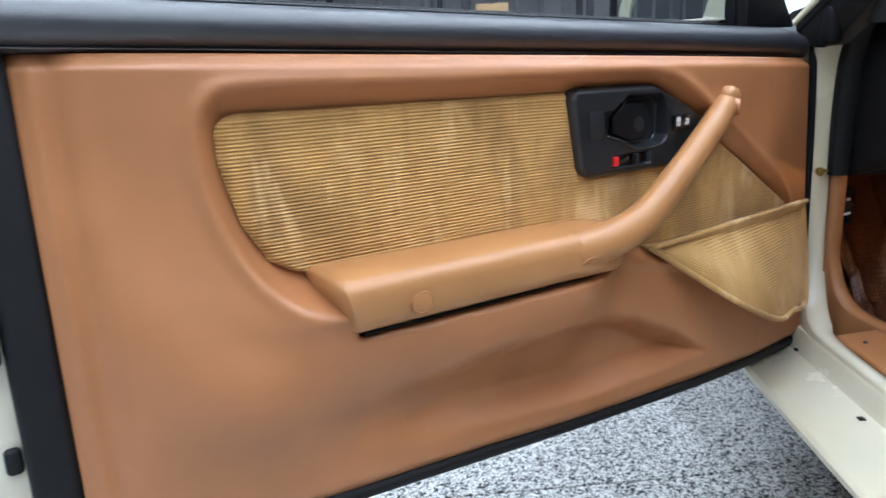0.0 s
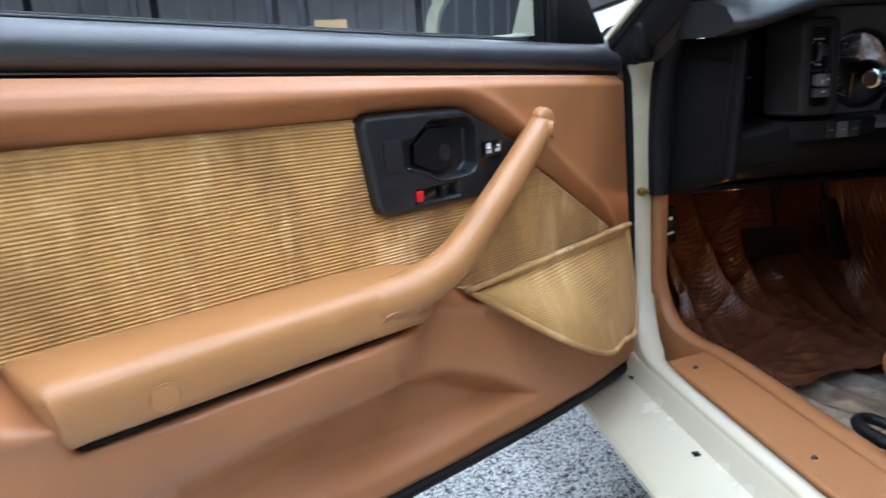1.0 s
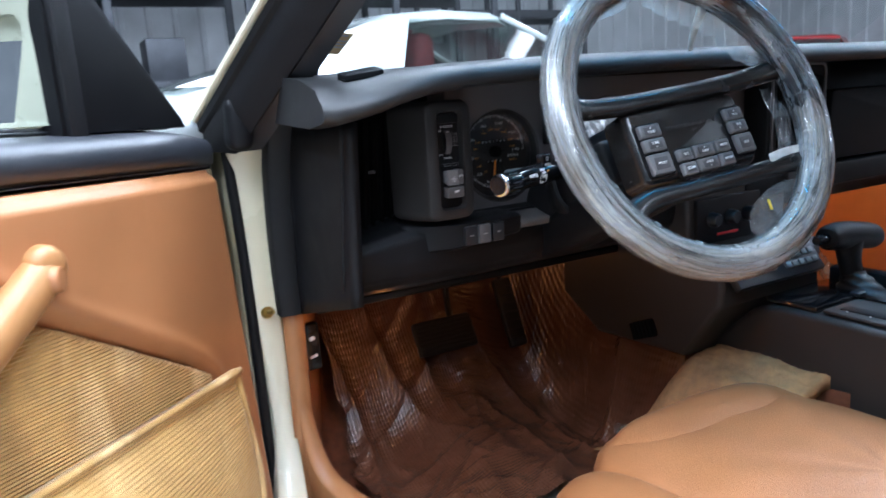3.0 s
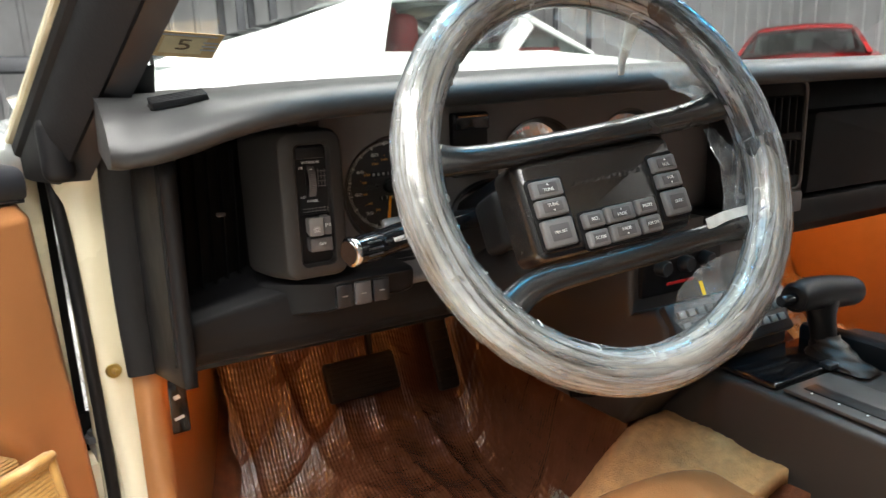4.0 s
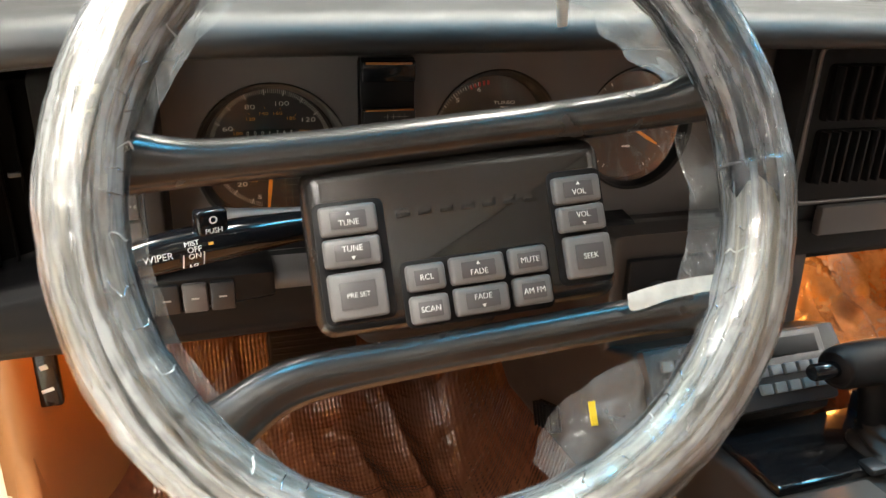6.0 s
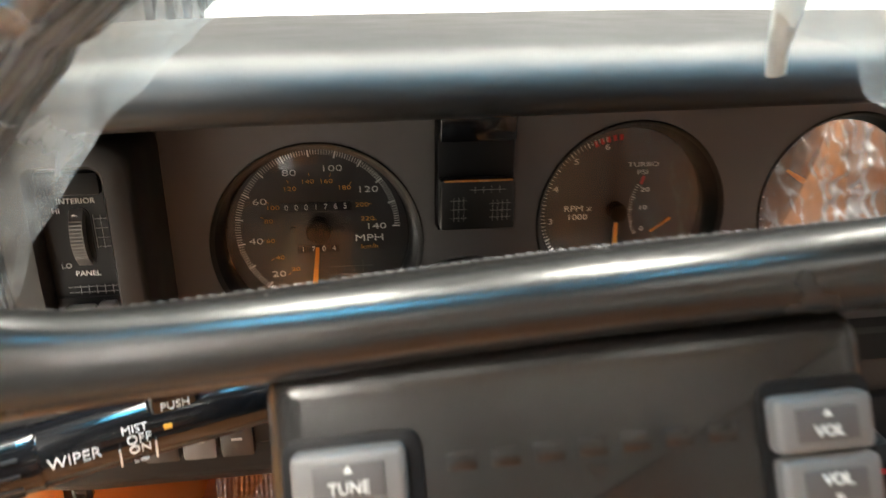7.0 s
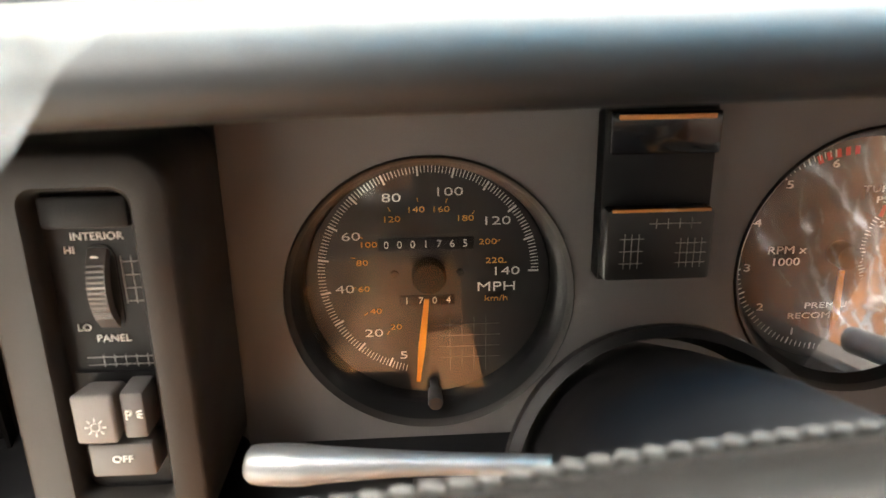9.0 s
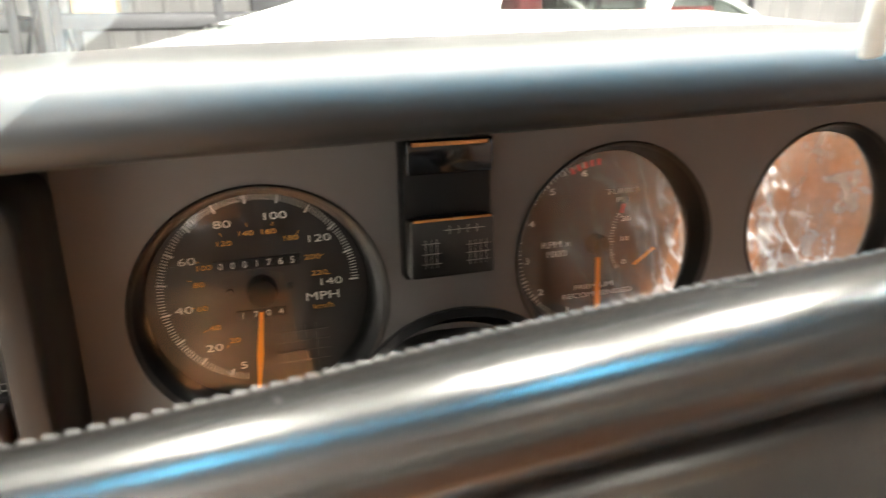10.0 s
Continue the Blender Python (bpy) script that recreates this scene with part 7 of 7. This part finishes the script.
def roof():
    # Out of view; added to shade the cabin, with the pane tint set for that.
    rf = thing("car_roof", "unseen white car roof with tinted panes that dim the cabin", "car roof")
    liner = material("headliner_cloth", (0.12, 0.11, 0.105), 0.9)
    part("rear_skin", sheet("rear_skin", lambda u, v: (0.87 + 1.20 * u, -1.0 + 1.05 * v, 1.24 + 0.03 * math.sin(math.pi * u) - 0.03 * (1 - v) ** 2), 20, 12, WHITE_PAINT, back=(0, 0, -0.05)), rf, "white roof skin")
    part("header", block("header", (1.24, 0.14, 0.05), liner, 0.015, (1.47, 0.90, 1.235)), rf, "dark windscreen header")
    part("middle_bar", block("middle_bar", (0.16, 0.86, 0.045), liner, 0.012, (1.47, 0.45, 1.248)), rf)
    for x in (1.12, 1.82):
        part("roof_pane", sheet("roof_pane", lambda u, v: (x - 0.27 + 0.54 * u, 0.05 + 0.79 * v, 1.235 + 0.02 * math.sin(math.pi * u)), 12, 12, ROOF_GLASS), rf, "unseen dark pane that holds back light from above")


roof()


def rear_shell():
    """Unseen quarter panels, tailgate and rear glass, closing and shading the cabin behind the seats."""
    rs = body
    for side, x, turn in (("quarter_panel", 0.66, -1), ("quarter_panel", 2.28, 1)):
        def skin(u, v, x=x, turn=turn):
            return (x + turn * 0.05 * math.sin(math.pi * v), -1.62 + 1.60 * u, 0.22 + 0.66 * v)
        q = part(side, sheet(side, skin, 16, 10, WHITE_PAINT, back=(-turn * 0.03, 0, 0)), rs, "white rear quarter panel")

        def trim(u, v, x=x, turn=turn):
            return (x - turn * (0.10 + 0.08 * v), -1.50 + 1.48 * u, 0.24 + 0.64 * v)
        part("quarter_trim", sheet("quarter_trim", trim, 12, 8, TAN_PLASTIC, back=(turn * 0.02, 0, 0)), q, "tan quarter trim")
        part("quarter_glass", sheet("quarter_glass", lambda u, v, x=x, turn=turn: (x - turn * (0.01 + 0.20 * v), -1.05 + 0.95 * u + 0.02 * v, 0.885 + 0.34 * v), 8, 6, CAR_GLASS), q, "dark quarter glass")
        part("rear_pillar", loft("rear_pillar", [[(x - turn * (0.0 + 0.2 * k), -0.10 - b, 0.88 + 0.35 * k) for b in (0.0, 0.09)] + [(x - turn * (0.05 + 0.2 * k), -0.10 - b, 0.88 + 0.35 * k) for b in (0.09, 0.0)] for k in (0.0, 0.5, 1.0)], TRIM, closed=True), q, "black rear pillar")
    part("rear_glass", sheet("rear_glass", lambda u, v: (0.80 + 1.34 * u, -1.0 - 0.66 * v, 1.225 - 0.33 * v * v - 0.02 * (2 * u - 1) ** 2), 14, 8, CAR_GLASS), rs, "dark sloping rear glass")
    part("tailgate", sheet("tailgate", lambda u, v: (0.66 + 1.62 * u, -1.64 - 0.08 * math.sin(math.pi * v), 0.25 + 0.64 * v), 16, 8, WHITE_PAINT, back=(0, 0.03, 0)), rs, "white tailgate")


rear_shell()


# ---- beyond the car ----
def rack(at, turn=0, w=2.4, levels=(0.25, 1.15, 2.0, 2.8), h=3.3):
    rk = thing("storage_rack", "dark grey steel storage rack along the wall", "rack", "storage racks", m=pose(*at, 0, 0, turn))
    for x in (-w / 2, 0.0, w / 2):
        for y in (-0.4, 0.4):
            part("post", block("post", (0.07, 0.05, h), STEEL, 0.005, (x, y, h / 2)), rk)
    for z in levels:
        for y in (-0.4, 0.4):
            part("beam", block("beam", (w, 0.04, 0.10), STEEL, 0.006, (0, y, z)), rk)
        part("deck", block("deck", (w, 0.8, 0.02), STEEL, 0, (0, 0, z + 0.06)), rk)
    for s in (-1, 1):
        part("brace", block("brace", (0.03, 0.90, 0.03), STEEL, 0.003), rk, m=pose(s * w / 2, 0, 1.0, 38 * s, 0, 0))
    return rk


first_rack = rack((-1.6, 7.6, 0))
for at, turn in (((1.1, 7.6, 0), 0), ((3.8, 7.6, 0), 0), ((-4.1, 5.6, 0), 90), ((-4.1, 2.9, 0), 90), ((6.6, 9.4, 0), 0)):
    copy_thing(first_rack, pose(*at, 0, 0, turn))


def stored_box(at, size, mat, label):
    ob = new("storage_box", block("storage_box", size, mat, 0.012))
    ob.matrix_world = pose(*at)
    tagged(ob, label, "box", "stored boxes")


for k in range(16):
    x = -2.6 + 0.46 * k
    sx, sz = 0.28 + 0.1 * (k * 7 % 5) / 5, 0.22 + 0.2 * (k * 3 % 4) / 4
    lev = (1.22, 2.07, 0.32)[k % 3]
    stored_box((x, 7.5, lev + sz / 2), (sx, 0.4, sz), (BLACK, STEEL, PAPER, DASH)[k % 4], ("black plastic storage box on a rack", "grey steel box on a rack", "brown cardboard box on a rack", "charcoal case on a rack")[k % 4])


CLOTH_RED = material("dull_red_cloth", (0.22, 0.022, 0.025), 0.7, vary=0.2)


def other_car(at, paint, trim, label):
    """A parked coupe."""
    oc = thing("parked_coupe", label, "car", "parked cars", m=at @ Matrix.Diagonal((1.0, 1.0, 1.12, 1.0)))
    L, W2 = 4.6, 0.9
    prof = [(-2.3, 0.45, 0.72), (-2.25, 0.80, 0.88), (-1.6, 0.93, 0.90), (-0.6, 0.98, 0.90), (0.6, 0.97, 0.90), (1.6, 0.90, 0.88), (2.2, 0.80, 0.85), (2.3, 0.55, 0.72)]
    secs = []
    for x, z, w in prof:
        secs.append([(x, -w, 0.28), (x, -w - 0.01, 0.5), (x, -w + 0.01, z - 0.14), (x, -w + 0.10, z - 0.02), (x, 0, z + 0.02), (x, w - 0.10, z - 0.02), (x, w - 0.01, z - 0.14), (x, w + 0.01, 0.5), (x, w, 0.28)])
    part("body", loft("body", secs, paint, closed=True, angle=50), oc)
    roof_secs = []
    for x, z, w in ((-0.52, 1.225, 0.56), (-0.46, 1.255, 0.575), (-0.1, 1.285, 0.58), (0.25, 1.275, 0.58), (0.36, 1.245, 0.57)):
        roof_secs.append([(x, -w - 0.02, z - 0.065), (x, -w + 0.02, z - 0.02), (x, -w + 0.12, z), (x, 0, z + 0.02), (x, w - 0.12, z), (x, w - 0.02, z - 0.02), (x, w + 0.02, z - 0.065), (x, 0, z - 0.03)])
    part("roof", loft("roof", roof_secs, paint, closed=True, angle=60), oc)
    part("rear_glass", sheet("rear_glass", lambda u, v: (-0.50 - 1.25 * v, (-0.56 - 0.10 * v) * (1 - 2 * u), 1.235 - 0.30 * v - 0.03 * (2 * u - 1) ** 2), 10, 8, CAR_GLASS), oc, "tinted rear glass")
    part("front_glass", sheet("front_glass", lambda u, v: (0.34 + 0.72 * v, (-0.56 - 0.13 * v) * (1 - 2 * u), 1.25 - 0.32 * v), 10, 8, CAR_GLASS), oc, "tinted windscreen")
    for s in (-1, 1):
        part("sail_panel", loft("sail_panel", [[(x0, s * w0, z0), (x1, s * w1, z1), (x1, s * (w1 - 0.05), z1), (x0, s * (w0 - 0.05), z0)] for x0, w0, z0, x1, w1, z1 in ((-1.75, 0.72, 0.92, -1.74, 0.72, 0.925), (-1.10, 0.745, 0.92, -1.05, 0.66, 1.085), (-0.80, 0.75, 0.92, -0.62, 0.60, 1.205), (-0.52, 0.75, 0.92, -0.36, 0.595, 1.225))], paint, closed=True, angle=60), oc)
        part("front_pillar", tube("front_pillar", [(0.32, s * 0.585, 1.235), (0.68, s * 0.655, 1.08), (1.04, s * 0.72, 0.92)], 0.022, paint, 20, 10), oc)
        part("side_window", sheet("side_window", lambda u, v: (-0.54 + 1.56 * u * (1 - 0.52 * v) + 0.16 * v, s * (0.735 - 0.14 * v), 0.93 + 0.29 * v), 10, 6, CAR_GLASS), oc, "tinted side window")
        for x in (-1.42, 1.40):
            wh = part("wheel", lathe("wheel", [(0.12, -0.10), (0.30, -0.10), (0.33, -0.06), (0.33, 0.06), (0.30, 0.10), (0.12, 0.10)], RUBBER, 32), oc, m=pose(x, s * 0.80, 0.33))
            part("hub_rim", lathe("hub_rim", [(0, -0.105), (0.19, -0.108), (0.20, -0.09), (0.0, -0.085)], SILVER, 24), wh, m=pose(0, 0, 0, 0, 0, 0 if s < 0 else 180))
    for s in (-0.32, 0.32):
        part("seat_back", block("seat_back", (0.16, 0.42, 0.34), trim, 0.06, (-0.22, s, 0.99), 3), oc)
        part("head_rest", block("head_rest", (0.09, 0.22, 0.13), trim, 0.04, (-0.27, s, 1.135), 3), oc)
    part("dash_top", block("dash_top", (0.30, 1.2, 0.06), trim, 0.02, (0.72, 0, 0.95), 3), oc)


other_car(pose(2.75, 4.85, 0, 0, 0, 4), WHITE_PAINT, CLOTH_RED, "white classic coupe with red trim parked in front")
other_car(pose(9.9, 7.0, 0, 0, 0, 35), material("red_car_paint", (0.40, 0.018, 0.02), 0.2, vary=0.02, coat=0.6), DASH, "red coupe parked far across the garage")


def wall_box():
    wb = thing("wall_timer", "small black and amber switch box on the wall", "switch box", m=pose(-0.9, 8.0, 1.35))
    part("case", block("case", (0.14, 0.08, 0.22), BLACK, 0.01), wb)
    part("amber_plate", block("amber_plate", (0.07, 0.02, 0.16), AMBER, 0.004, (-0.03, -0.045, 0)), wb)


wall_box()
